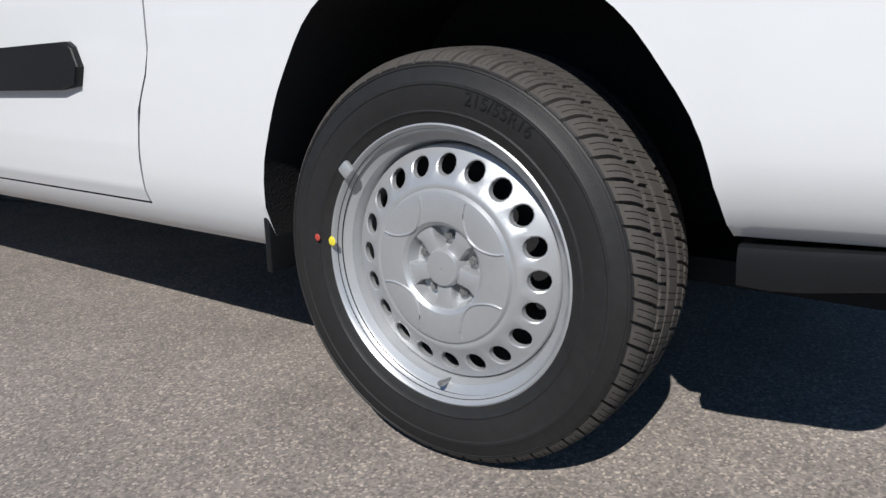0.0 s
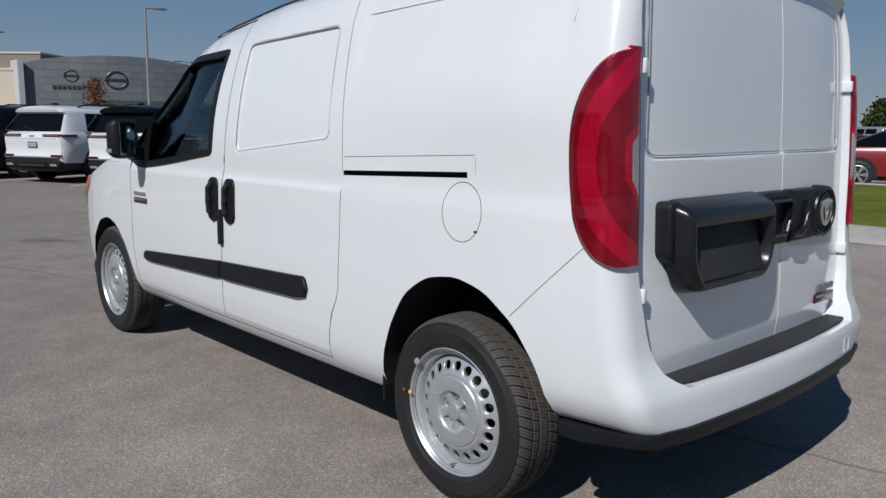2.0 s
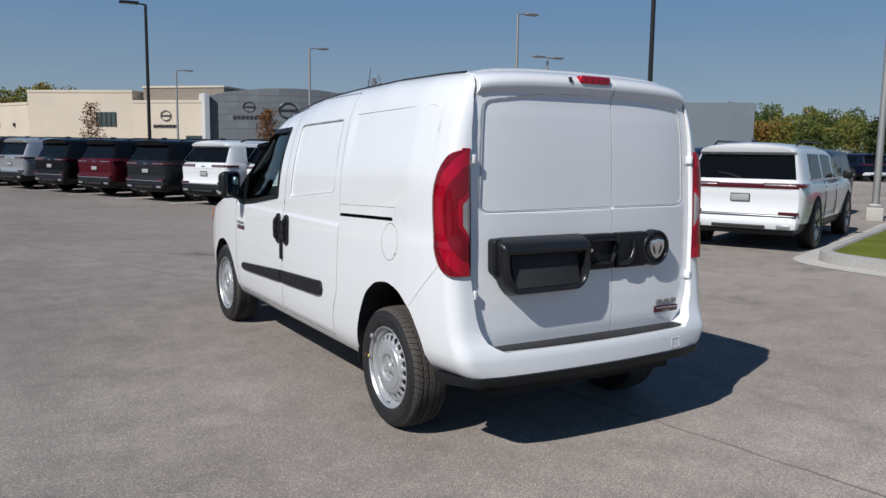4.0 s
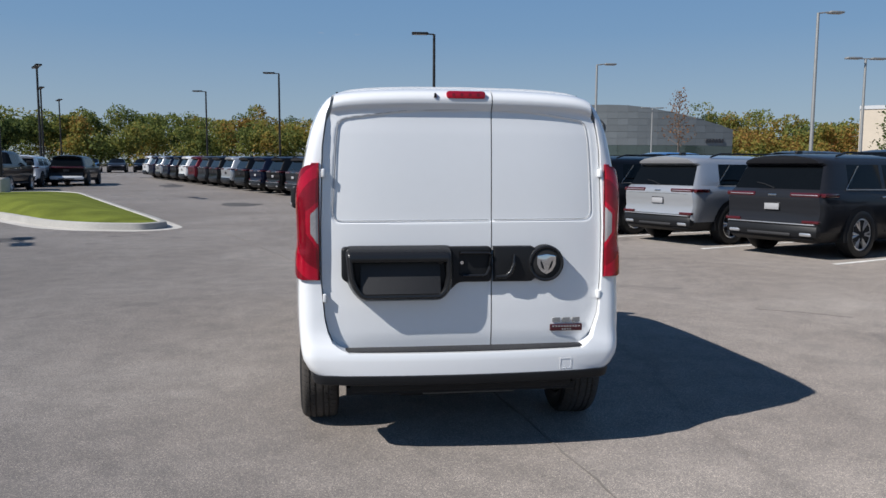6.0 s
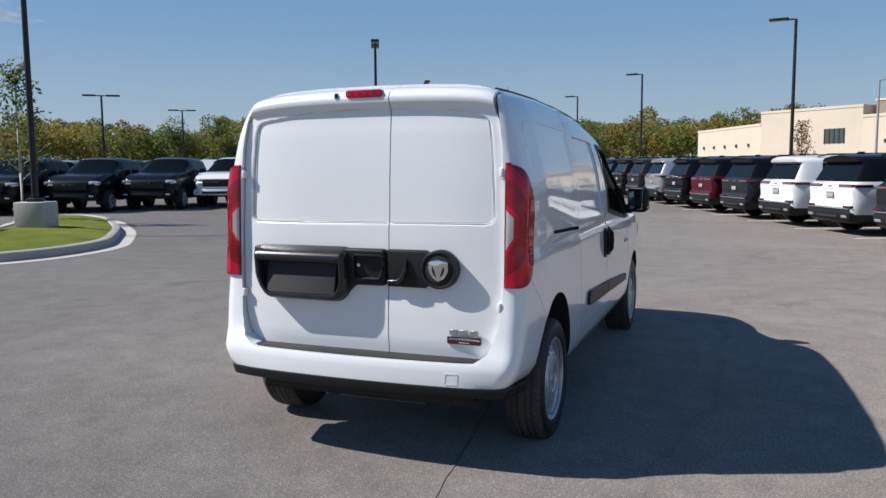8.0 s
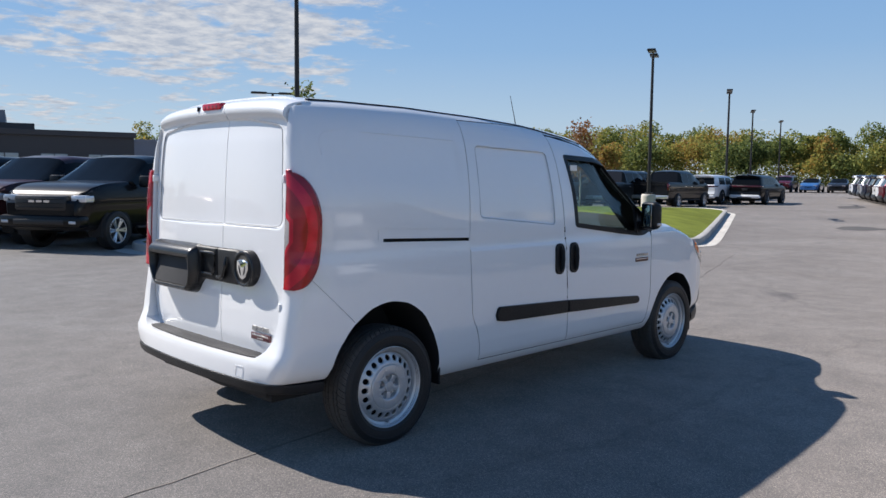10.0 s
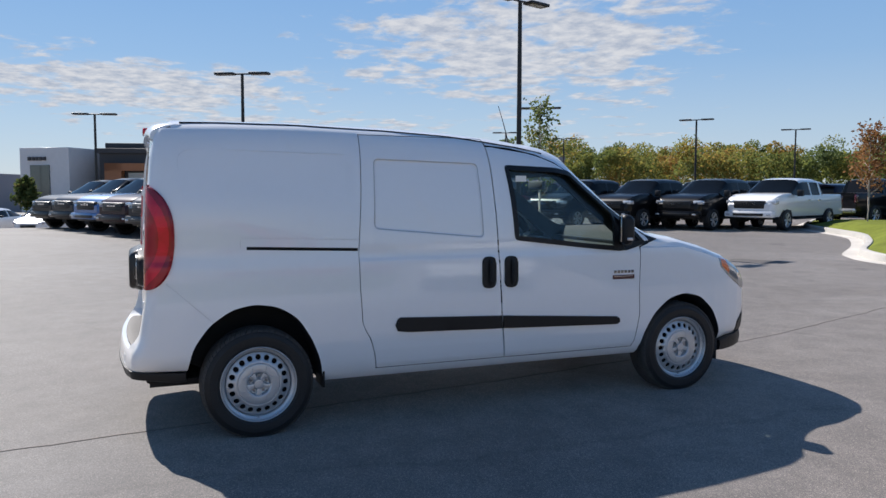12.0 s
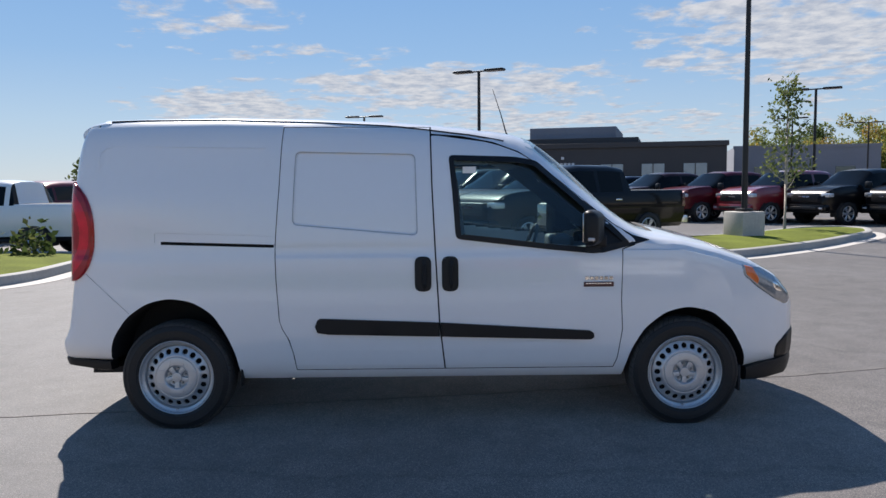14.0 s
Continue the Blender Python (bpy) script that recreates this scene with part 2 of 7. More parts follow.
def bm_prism(poly, axis, a, b, bevel=0.0, bm=None, seg=2):
    """A polygon in the two other axes, drawn out along axis from a to b."""
    bm = bm or bmesh.new()

    def at(p, h):
        if axis == 0:
            return (h, p[0], p[1])
        if axis == 1:
            return (p[0], h, p[1])
        return (p[0], p[1], h)
    lo = [bm.verts.new(at(p, a)) for p in poly]
    hi = [bm.verts.new(at(p, b)) for p in poly]
    n = len(poly)
    fs = [bm.faces.new(lo[::-1]), bm.faces.new(hi)]
    for i in range(n):
        fs.append(bm.faces.new((lo[i], lo[(i + 1) % n], hi[(i + 1) % n], hi[i])))
    bmesh.ops.recalc_face_normals(bm, faces=fs)
    if bevel:
        es = {e for f in fs[:2] for e in f.edges}
        bmesh.ops.bevel(bm, geom=list(es), offset=bevel, segments=seg, affect='EDGES', profile=0.5)
    return bm


def bm_cyl(p, q, r, r2=None, n=16, bm=None, caps=True):
    bm = bm or bmesh.new()
    p, q = Vector(p), Vector(q)
    d = (q - p)
    m = Matrix.Translation((p + q) / 2) @ d.to_track_quat('Z', 'Y').to_matrix().to_4x4()
    bmesh.ops.create_cone(bm, cap_ends=caps, segments=n, radius1=r, radius2=r if r2 is None else r2, depth=d.length, matrix=m)
    return bm


def lathe(profile, n=64, close=False):
    """Turns (radius, x) pairs about the x axis."""
    verts, faces = [], []
    k = len(profile)
    for i in range(n):
        a = 2 * math.pi * i / n
        c, s = math.cos(a), math.sin(a)
        verts += [(x, r * c, r * s) for r, x in profile]
    for i in range(n):
        j = (i + 1) % n
        for q in range(k - (0 if close else 1)):
            w = (q + 1) % k
            faces.append((i * k + q, i * k + w, j * k + w, j * k + q))
    return verts, faces


def tube(points, r, n=8, bm=None):
    """A round bar along points."""
    bm = bm or bmesh.new()
    pts = [Vector(p) for p in points]
    rings = []
    for i, p in enumerate(pts):
        t = (pts[min(i + 1, len(pts) - 1)] - pts[max(i - 1, 0)]).normalized()
        q = t.to_track_quat('Z', 'Y')
        rr = r[i] if isinstance(r, (list, tuple)) else r
        rings.append([bm.verts.new(p + q @ Vector((rr * math.cos(2 * math.pi * k / n), rr * math.sin(2 * math.pi * k / n), 0))) for k in range(n)])
    for a, b in zip(rings, rings[1:]):
        for k in range(n):
            bm.faces.new((a[k], a[(k + 1) % n], b[(k + 1) % n], b[k]))
    bm.faces.new(rings[0][::-1])
    bm.faces.new(rings[-1])
    return bm


def inside(poly, p):
    x, y = p
    r = False
    n = len(poly)
    for i in range(n):
        x1, y1 = poly[i]
        x2, y2 = poly[(i + 1) % n]
        if (y1 > y) != (y2 > y) and x < (x2 - x1) * (y - y1) / (y2 - y1) + x1:
            r = not r
    return r


def edge_dist(poly, p):
    """Distance from p to the outline, negative outside."""
    best = 1e9
    n = len(poly)
    for i in range(n):
        ax, ay = poly[i]
        bx, by = poly[(i + 1) % n]
        dx, dy = bx - ax, by - ay
        t = max(0.0, min(1.0, ((p[0] - ax) * dx + (p[1] - ay) * dy) / (dx * dx + dy * dy + 1e-12)))
        best = min(best, math.hypot(p[0] - ax - t * dx, p[1] - ay - t * dy))
    return best if inside(poly, p) else -best


def rounded(poly, r, n=4):
    """Cuts the corners of a polygon to arcs."""
    out = []
    k = len(poly)
    for i in range(k):
        p0, p, p1 = Vector(poly[i - 1]), Vector(poly[i]), Vector(poly[(i + 1) % k])
        a, b = (p0 - p), (p1 - p)
        d = min(r, a.length * 0.45, b.length * 0.45)
        s, e = p + a.normalized() * d, p + b.normalized() * d
        for j in range(n + 1):
            t = j / n
            out.append(tuple((1 - t) ** 2 * s + 2 * t * (1 - t) * p + t * t * e))
    return out


def smooth01(t):
    t = max(0.0, min(1.0, t))
    return t * t * (3 - 2 * t)


def smooth_table(rows):
    """A smooth curve through a table of (place, value)."""
    xs, ys = [r[0] for r in rows], [r[1] for r in rows]
    n = len(xs)
    slope = [(ys[i + 1] - ys[i]) / (xs[i + 1] - xs[i]) for i in range(n - 1)]
    tan = [slope[0]] + [0.0 if a * b <= 0 else 2 * a * b / (a + b) for a, b in zip(slope, slope[1:])] + [slope[-1]]

    def at(x):
        if x <= xs[0]:
            return ys[0]
        if x >= xs[-1]:
            return ys[-1]
        i = max(k for k in range(n - 1) if xs[k] <= x)
        w = xs[i + 1] - xs[i]
        t = (x - xs[i]) / w
        return ((2 * t ** 3 - 3 * t * t + 1) * ys[i] + (t ** 3 - 2 * t * t + t) * w * tan[i]
                + (3 * t * t - 2 * t ** 3) * ys[i + 1] + (t ** 3 - t * t) * w * tan[i + 1])
    return at


def lerp_table(tab):
    xs, ys = [p[0] for p in tab], [p[1] for p in tab]
    return lambda v: float(np.interp(v, xs, ys))


def rise(x, y):
    """Height of the lot: level round the van, climbing gently ahead of it and falling away to the west."""
    t = max(0.0, y - 14.0)
    if x < -28 and y < 10:
        return -.95 * smooth01((-28 - x) / 16) * smooth01((10 - y) / 8)
    return 0.010 * (t - 6 + 6 * math.exp(-t / 6)) if t < 120 else 0.010 * 114


# ---- ground ----
def asphalt():
    """Old asphalt: fine stone grain, tyre-worn lanes, stains, hairline cracks."""
    m = bpy.data.materials.new("weathered_asphalt")
    m.use_nodes = True
    nt = m.node_tree
    n, ln = nt.nodes.new, nt.links.new
    b = nt.nodes["Principled BSDF"]
    b.inputs["Roughness"].default_value = 0.74
    b.inputs["Specular IOR Level"].default_value = 0.48
    b.inputs["Diffuse Roughness"].default_value = 0.9
    tc = n("ShaderNodeTexCoord")

    def noise_tex(scale, detail, rough=0.55, dist=0.0):
        t = n("ShaderNodeTexNoise")
        t.inputs["Scale"].default_value, t.inputs["Detail"].default_value = scale, detail
        t.inputs["Roughness"].default_value, t.inputs["Distortion"].default_value = rough, dist
        ln(tc.outputs["Object"], t.inputs["Vector"])
        return t

    def ramp(src, stops):
        r = n("ShaderNodeValToRGB")
        e = r.color_ramp.elements
        e[0].position, e[0].color = stops[0][0], (*stops[0][1], 1)
        e[1].position, e[1].color = stops[-1][0], (*stops[-1][1], 1)
        for p, c in stops[1:-1]:
            x = e.new(p)
            x.color = (*c, 1)
        ln(src, r.inputs[0])
        return r.outputs[0]

    def mul(a, c, fac=1.0):
        x = n("ShaderNodeMix")
        x.data_type, x.blend_type = 'RGBA', 'MULTIPLY'
        x.inputs["Factor"].default_value = fac
        ln(a, x.inputs["A"]); ln(c, x.inputs["B"])
        return x.outputs["Result"]
    # base tone over metres
    tone = ramp(noise_tex(0.23, 6, 0.6, 0.6).outputs["Fac"], [(.30, (.192, .168, .150)), (.52, (.238, .212, .192)), (.72, (.295, .266, .242))])
    # stone grain
    vor = n("ShaderNodeTexVoronoi")
    vor.inputs["Scale"].default_value = 210
    ln(tc.outputs["Object"], vor.inputs["Vector"])
    sepc = n("ShaderNodeSeparateColor")
    ln(vor.outputs["Color"], sepc.inputs[0])
    grain = ramp(sepc.outputs[0], [(.0, (.55, .55, .56)), (.55, (.95, .95, .95)), (.86, (1.15, 1.13, 1.10)), (1.0, (1.9, 1.85, 1.75))])
    c = mul(tone, grain)
    patch = ramp(noise_tex(3.1, 5, .65).outputs["Fac"], [(.32, (.80, .80, .80)), (.62, (1.06, 1.05, 1.04))])
    c = mul(c, patch)
    stain = ramp(noise_tex(0.75, 3, .5, 1.2).outputs["Fac"], [(.24, (.55, .55, .57)), (.33, (1, 1, 1))])
    c = mul(c, stain)
    # long hairline cracks
    warp = noise_tex(.9, 4, .6)
    wv = n("ShaderNodeVectorMath"); wv.operation = 'MULTIPLY_ADD'
    wv.inputs[1].default_value = (.9, .9, 0)
    ln(warp.outputs["Color"], wv.inputs[0]); ln(tc.outputs["Object"], wv.inputs[2])
    ck = n("ShaderNodeTexVoronoi")
    ck.feature = 'DISTANCE_TO_EDGE'
    ck.inputs["Scale"].default_value = 0.105
    ln(wv.outputs["Vector"], ck.inputs["Vector"])
    crack = ramp(ck.outputs["Distance"], [(.0, (.40, .39, .38)), (.0013, (.62, .61, .60)), (.0035, (1, 1, 1))])
    c = mul(c, crack, .25)
    ln(c, b.inputs["Base Color"])
    bp = n("ShaderNodeBump")
    bp.inputs["Strength"].default_value = 0.55
    bp.inputs["Distance"].default_value = 0.004
    ln(sepc.outputs[0], bp.inputs["Height"])
    ln(bp.outputs["Normal"], b.inputs["Normal"])
    return m


def build_ground():
    xs = sorted({round(float(v), 2) for v in list(np.linspace(-60, 60, 41)) + [-2500, -1200, -600, -300, -200, -150, -125, -100, -80, 80, 100, 125, 150, 200, 300, 600, 1200, 2500]})
    verts = [(x, y, rise(x, y)) for y in xs for x in xs]
    n = len(xs)
    faces = [(j * n + i, j * n + i + 1, (j + 1) * n + i + 1, (j + 1) * n + i) for j in range(n - 1) for i in range(n - 1)]
    g = obj("ground", verts, faces, M["asphalt"])
    tagged(g, "weathered grey-brown asphalt of a car lot", "ground", kind="structure")


M["asphalt"] = asphalt()
M["concrete"] = mat("pale_concrete", (0.44, 0.415, 0.38), 0.85, var=0.18, scale=3, bump=0.25, bump_scale=90)
M["kerb_face"] = mat("grey_kerb_concrete", (0.34, 0.33, 0.31), 0.85, var=0.2, scale=4, bump=0.3, bump_scale=90)
M["grass"] = mat("mown_grass", (0.120, 0.142, 0.024), 0.95, var=0.40, scale=5, bump=0.6, bump_scale=60, spec=0.08)
M["line_paint"] = mat("worn_white_line_paint", (0.62, 0.61, 0.58), 0.8, var=0.25, scale=6)
build_ground()


def offset_poly(poly, d):
    """Moves a counter-clockwise outline inwards by d."""
    out = []
    k = len(poly)
    for i in range(k):
        p0, p, p1 = Vector(poly[i - 1]), Vector(poly[i]), Vector(poly[(i + 1) % k])
        a, b = (p - p0).normalized(), (p1 - p).normalized()
        na, nb = Vector((-a.y, a.x)), Vector((-b.y, b.x))
        m = (na + nb)
        m = m / max(.35, m.length) if m.length > 1e-6 else na
        out.append(tuple(p + m * d / max(.5, m.normalized().dot(na))))
    return out


def island(name, poly, label, mound=.12, gutter=.34):
    """A kerbed island: flat gutter, raised kerb, grass with a low crown."""
    area = sum(poly[i - 1][0] * poly[i][1] - poly[i][0] * poly[i - 1][1] for i in range(len(poly)))
    poly = poly if area > 0 else poly[::-1]
    poly = rounded(poly, 1.2, 4)
    top = thing(name, label, "kerbed island")
    loops = [(offset_poly(poly, -gutter), .006), (poly, .012), (offset_poly(poly, .02), .15), (offset_poly(poly, .05), .165), (offset_poly(poly, .17), .165), (offset_poly(poly, .19), .13)]
    k = len(poly)

    def ring(a, b, nm, mt, lab):
        verts = [(x, y, rise(x, y) + h) for lp, h in (a, b) for x, y in lp]
        return verts

    def strip(idx, nm, mt, lab):
        verts, faces = [], []
        for lp, h in [loops[i] for i in idx]:
            verts += [(x, y, rise(x, y) + h) for x, y in lp]
        for r in range(len(idx) - 1):
            for i in range(k):
                j = (i + 1) % k
                faces.append((r * k + i, r * k + j, (r + 1) * k + j, (r + 1) * k + i))
        obj(nm, verts, faces, mt, top, lab, sharp=30)
    strip([0, 1], "gutter", M["concrete"], "pale concrete gutter")
    strip([1, 2, 3, 4, 5], "kerb", M["kerb_face"], "grey concrete kerb")
    inner = loops[-1][0]
    cx, cy = sum(p[0] for p in inner) / k, sum(p[1] for p in inner) / k
    verts, faces = [], []
    rings = (1, .9, .75, .55, .3)
    for f in rings:
        for x, y in inner:
            xx, yy = cx + (x - cx) * f, cy + (y - cy) * f
            verts.append((xx, yy, rise(xx, yy) + .135 + mound * (1 - f * f)))
    verts.append((cx, cy, rise(cx, cy) + .135 + mound))
    for r in range(len(rings) - 1):
        for i in range(k):
            j = (i + 1) % k
            faces.append((r * k + i, r * k + j, (r + 1) * k + j, (r + 1) * k + i))
    o = (len(rings) - 1) * k
    for i in range(k):
        faces.append((o + i, o + (i + 1) % k, len(verts) - 1))
    obj("turf", verts, faces, M["grass"], top, "short mown green grass")
    return top


ISLANDS = {
    "ahead": [(-17.61, 23.71), (-14.75, 22.01), (-12.18, 20.5), (-9.7, 17.75), (-7.6, 14.9), (-6.26, 13.96), (-5.02, 13.77), (-4.64, 14.44), (-5.3, 16.15), (-7.87, 22.13), (-11.78, 31.15), (-13.5, 32.67), (-21.42, 28.45)],
    "beside": [(-10.31, 3.67), (-9.29, 5.46), (-9.61, 7.45), (-12.03, 10.34), (-15.39, 13.43), (-17.27, 14.35), (-18.31, 14.02), (-17.99, 12.56), (-15.15, 9.67), (-13.25, 6.35), (-11.98, 3.85)],
    "behind": [(7.58, 3.11), (7.46, 1.91), (7.51, 0.23), (7.91, -3.97), (9.01, -4.97), (15.01, -4.97), (16.61, 1.53), (16.51, 6.61), (12.7, 5.05)],
    "far_left": [(-5.39, -10.02), (-5.65, -5.34), (-6.88, -4.87), (-9.79, -5.07), (-11.03, -5.86), (-11.52, -10.09)],
}
island("grass_island", ISLANDS["ahead"], "mown grass island with a pale concrete kerb", .30)
island("grass_island", ISLANDS["beside"], "narrow grass island with a concrete lamp base", .10)
island("grass_island", ISLANDS["behind"], "wide grass verge with a pale kerb", .10)
island("grass_island", ISLANDS["far_left"], "grass island with a shrub and a pale gutter", .10)


def stall_line(x, y, dx, dy, length):
    d = Vector((dx, dy)).normalized()
    nrm = Vector((-d.y, d.x)) * .05
    p, q = Vector((x, y)), Vector((x, y)) + d * length
    vs = []
    for a in (p - nrm, q - nrm, q + nrm, p + nrm):
        vs += [(a.x, a.y, rise(a.x, a.y) + .004), (a.x, a.y, rise(a.x, a.y) - .02)]
    ob = obj("stall_line", vs, [(0, 2, 4, 6), (7, 5, 3, 1), (0, 1, 3, 2), (2, 3, 5, 4), (4, 5, 7, 6), (6, 7, 1, 0)], M["line_paint"])
    tagged(ob, "worn white painted parking line on asphalt", "road marking", "parking lines", "structure")


R1_START, R1_STEP, R1_FWD = Vector((7.67, 5.37)), Vector((-1.03, 2.39)), Vector((.918, .396))
for i_ in range(9):
    p_ = R1_START + R1_STEP * (i_ + .5)
    stall_line(p_.x - .1, p_.y, R1_FWD.x, R1_FWD.y, 5.4)


# ---- a long seam, and dark mended patches ----
M["tar"] = mat("dark_tar_patch", (.070, .064, .060), .8, var=.3, scale=4, bump=.4, bump_scale=150)
M["seam"] = mat("seam_filler", (.165, .147, .132), .9, var=.35, scale=3, bump=.4, bump_scale=150)


def flat_piece(name, pts, mt, label, category):
    """A thin piece lying on the asphalt: outline pts, 4 mm high."""
    k = len(pts)
    vs = [(x, y, rise(x, y) + .004) for x, y in pts] + [(x, y, rise(x, y) - .01) for x, y in pts]
    fs = [tuple(range(k)), tuple(range(2 * k - 1, k - 1, -1))] + [(i, i + k, (i + 1) % k + k, (i + 1) % k) for i in range(k)]
    ob = obj(name, vs, fs, mt)
    bm = bmesh.new()
    bm.from_mesh(ob.data)
    bmesh.ops.recalc_face_normals(bm, faces=bm.faces)
    bmesh.ops.triangulate(bm, faces=[f for f in bm.faces if len(f.verts) > 4])
    bm.to_mesh(ob.data)
    bm.free()
    tagged(ob, label, category, kind="structure")


def seam(line, seed, wide):
    rg = random.Random(seed)
    path = []
    for a, b in zip(line, line[1:]):
        n = max(2, int((Vector(b) - Vector(a)).length / .09))
        path += [Vector(a).lerp(Vector(b), i / n) for i in range(n)]
    path.append(Vector(line[-1]))
    wob, lo, hi = 0.0, [], []
    for i, p in enumerate(path):
        wob = wob * .9 + rg.uniform(-.012, .012)
        w = wide * rg.uniform(.25, 1.0) * (.2 if i in (0, len(path) - 1) else 1)
        t = (path[min(i + 1, len(path) - 1)] - path[max(i - 1, 0)]).normalized()
        nrm = Vector((-t.y, t.x))
        lo.append(tuple(p + nrm * (wob - w)))
        hi.append(tuple(p + nrm * (wob + w)))
    flat_piece("asphalt_seam", lo + hi[::-1], M["seam"], "thin dark crack along an asphalt seam", "crack")


def tar_patch(x, y, rx, ry, seed):
    rg = random.Random(seed)
    pts = []
    for i in range(22):
        a = i * 2 * math.pi / 22
        k = 1 + .35 * math.sin(2 * a + seed) + rg.uniform(-.18, .18)
        pts.append((x + rx * k * math.cos(a), y + ry * k * math.sin(a)))
    flat_piece("tar_patch", pts, M["tar"], "dark mended patch in the asphalt", "patch")


seam([(1.05, -6.5), (.80, -3.2), (.65, -1.63), (.54, -.88), (.10, 2.2), (-.29, 4.33), (-.71, 5.8), (-1.89, 9.32), (-3.2, 13.2)], 3, .009)
seam([(3.75, 3.05), (4.0, 2.9), (4.5, 2.5)], 5, .012)
tar_patch(-7.32, 11.67, .42, .55, 1)
tar_patch(-4.23, 24.51, .55, 1.3, 2)
tar_patch(-10.41, 43.13, .7, 2.0, 3)
# ---- the van: rear axle at y = 0, nose towards +y ----
SIDE_X = lerp_table([(.28, .78), (.33, .835), (.38, .864), (.46, .878), (.60, .887), (.75, .890), (.95, .887), (1.04, .884), (1.09, .876),
                     (1.20, .866), (1.33, .848), (1.54, .812), (1.69, .781), (1.78, .750), (1.84, .718), (1.88, .674), (1.905, .610),
                     (1.922, .48), (1.93, .25), (1.932, 0.0)])
FLARE = smooth_table([(-.72, .038), (-.30, .038), (.10, .027), (.62, .014), (1.60, .012), (2.05, .034), (2.45, .042), (2.80, .024), (3.2, 0.0), (4.0, 0.0)])
EDGE_Z = lerp_table([(-.72, 1.868), (.27, 1.877), (.84, 1.865), (1.30, 1.845), (1.56, 1.825), (1.80, 1.80), (1.95, 1.775), (2.08, 1.735), (2.21, 1.68),
                     (2.41, 1.53), (2.59, 1.385), (2.73, 1.27), (2.85, 1.195), (2.94, 1.165), (3.10, 1.13), (3.32, 1.075), (3.54, 1.00),
                     (3.71, .91), (3.80, .83), (3.87, .76), (3.92, .68), (3.945, .60)])
PLAN_W = lerp_table([(-.72, .962), (-.60, .975), (-.45, .990), (-.25, 1.0), (0, 1.0), (2.9, 1.0), (3.2, .995), (3.40, .985), (3.55, .965),
                     (3.68, .925), (3.78, .86), (3.85, .76), (3.89, .62), (3.92, .50), (3.945, .36)])
REAR_Y = smooth_table([(.30, -.70), (.42, -.725), (.53, -.722), (.57, -.705), (.61, -.682), (.68, -.666), (.74, -.657), (.86, -.638), (.95, -.630), (1.10, -.626), (1.25, -.620), (1.46, -.610),
                       (1.67, -.596), (1.81, -.582), (1.87, -.568), (1.92, -.535)])
LOW_Z = lerp_table([(-.72, .435), (-.40, .425), (-.20, .33), (.2, .30), (2.9, .30), (3.4, .32), (3.6, .36), (3.945, .38)])
HOOD_X = lerp_table([(0, .868), (.25, .845), (.45, .80), (.62, .70), (.78, .50), (.9, .25), (1.0, 0)])
LOW_ROWS = [.30, .325, .355, .39, .43, .48, .535, .59, .645, .70, .755, .81, .865, .92, .97, 1.01, 1.045, 1.08]
UP_ROWS = [.04, .10, .17, .24, .31, .38, .45, .52, .59, .66, .72, .78, .83, .87, .905, .935, .957, .972, .984, .992, .997, 1.0]


def bumper_bow(x, z=.45):
    """How far the rear bumper bows out beyond its corners."""
    return .058 * max(0.0, 1 - (x / .79) ** 2) * smooth01((.68 - z) / .10)


def quarter_press(y, z):
    """The shallow pressing in the blank quarter panel."""
    d = edge_dist(QUARTER, (y, z))
    return -0.007 * smooth01((d + .004) / .03) * smooth01((z - 1.42) / .16)


QUARTER = rounded([(.585, 1.10), (.585, 1.715), (-.40, 1.735), (-.47, 1.68), (-.36, 1.10)], .06)


def section(y):
    """Right half of the body's cross-section at y, from the sill up to the roof's middle."""
    e = EDGE_Z(y)
    f = max(0.0, min(1.0, (e - 1.15) / (1.885 - 1.15)))
    belt = min(1.08, e - .05)
    lo = LOW_Z(y)
    w = PLAN_W(y)
    crown = .060 + .05 * math.sin(math.pi * min(1, max(0, (y - 1.9) / 1.0)))
    pts = []
    for z in LOW_ROWS:
        zz = lo + (z - .30) * (belt - lo) / .78
        pts.append((SIDE_X(z + (.005 if z < .34 else 0)) * w, zz))
    for q in UP_ROWS:
        # full-height profile: q runs to the roof edge, then over the roof
        zf = 1.08 + q * .852
        xf = SIDE_X(zf)
        hf = zf if zf < 1.885 else zf
        top = e + crown
        zz = belt + (hf - 1.08) / .852 * (top - belt)
        xx = (f * xf + (1 - f) * HOOD_X(q)) * (1 + FLARE(y) / .82 * smooth01((zf - 1.08) / .36))
        pts.append((xx * w, zz))
    return pts


def side_x(y, z):
    s = section(y)
    zs = [p[1] for p in s]
    return float(np.interp(z, zs, [p[0] for p in s]))


def skin_x(y, z):
    """The flank with the rounding of the rear corner."""
    y_at, d = y, .5
    for i in range(6):
        d = y_at + .72
        y_at = y - (REAR_Y(z) + .72) * max(0, 1 - d / .55)
    d = y_at + .72
    ins = .075 - math.sqrt(max(0, .075 ** 2 - max(0, .075 - d) ** 2))
    return side_x(y_at, z) - ins


def body_stations():
    ys = [-.72 + d for d in (0, .004, .012, .024, .04, .06, .082)]
    y = -.61
    while y < 3.94:
        ys.append(y)
        y += .028 if y < 2.9 else .022
    return ys + [3.945]


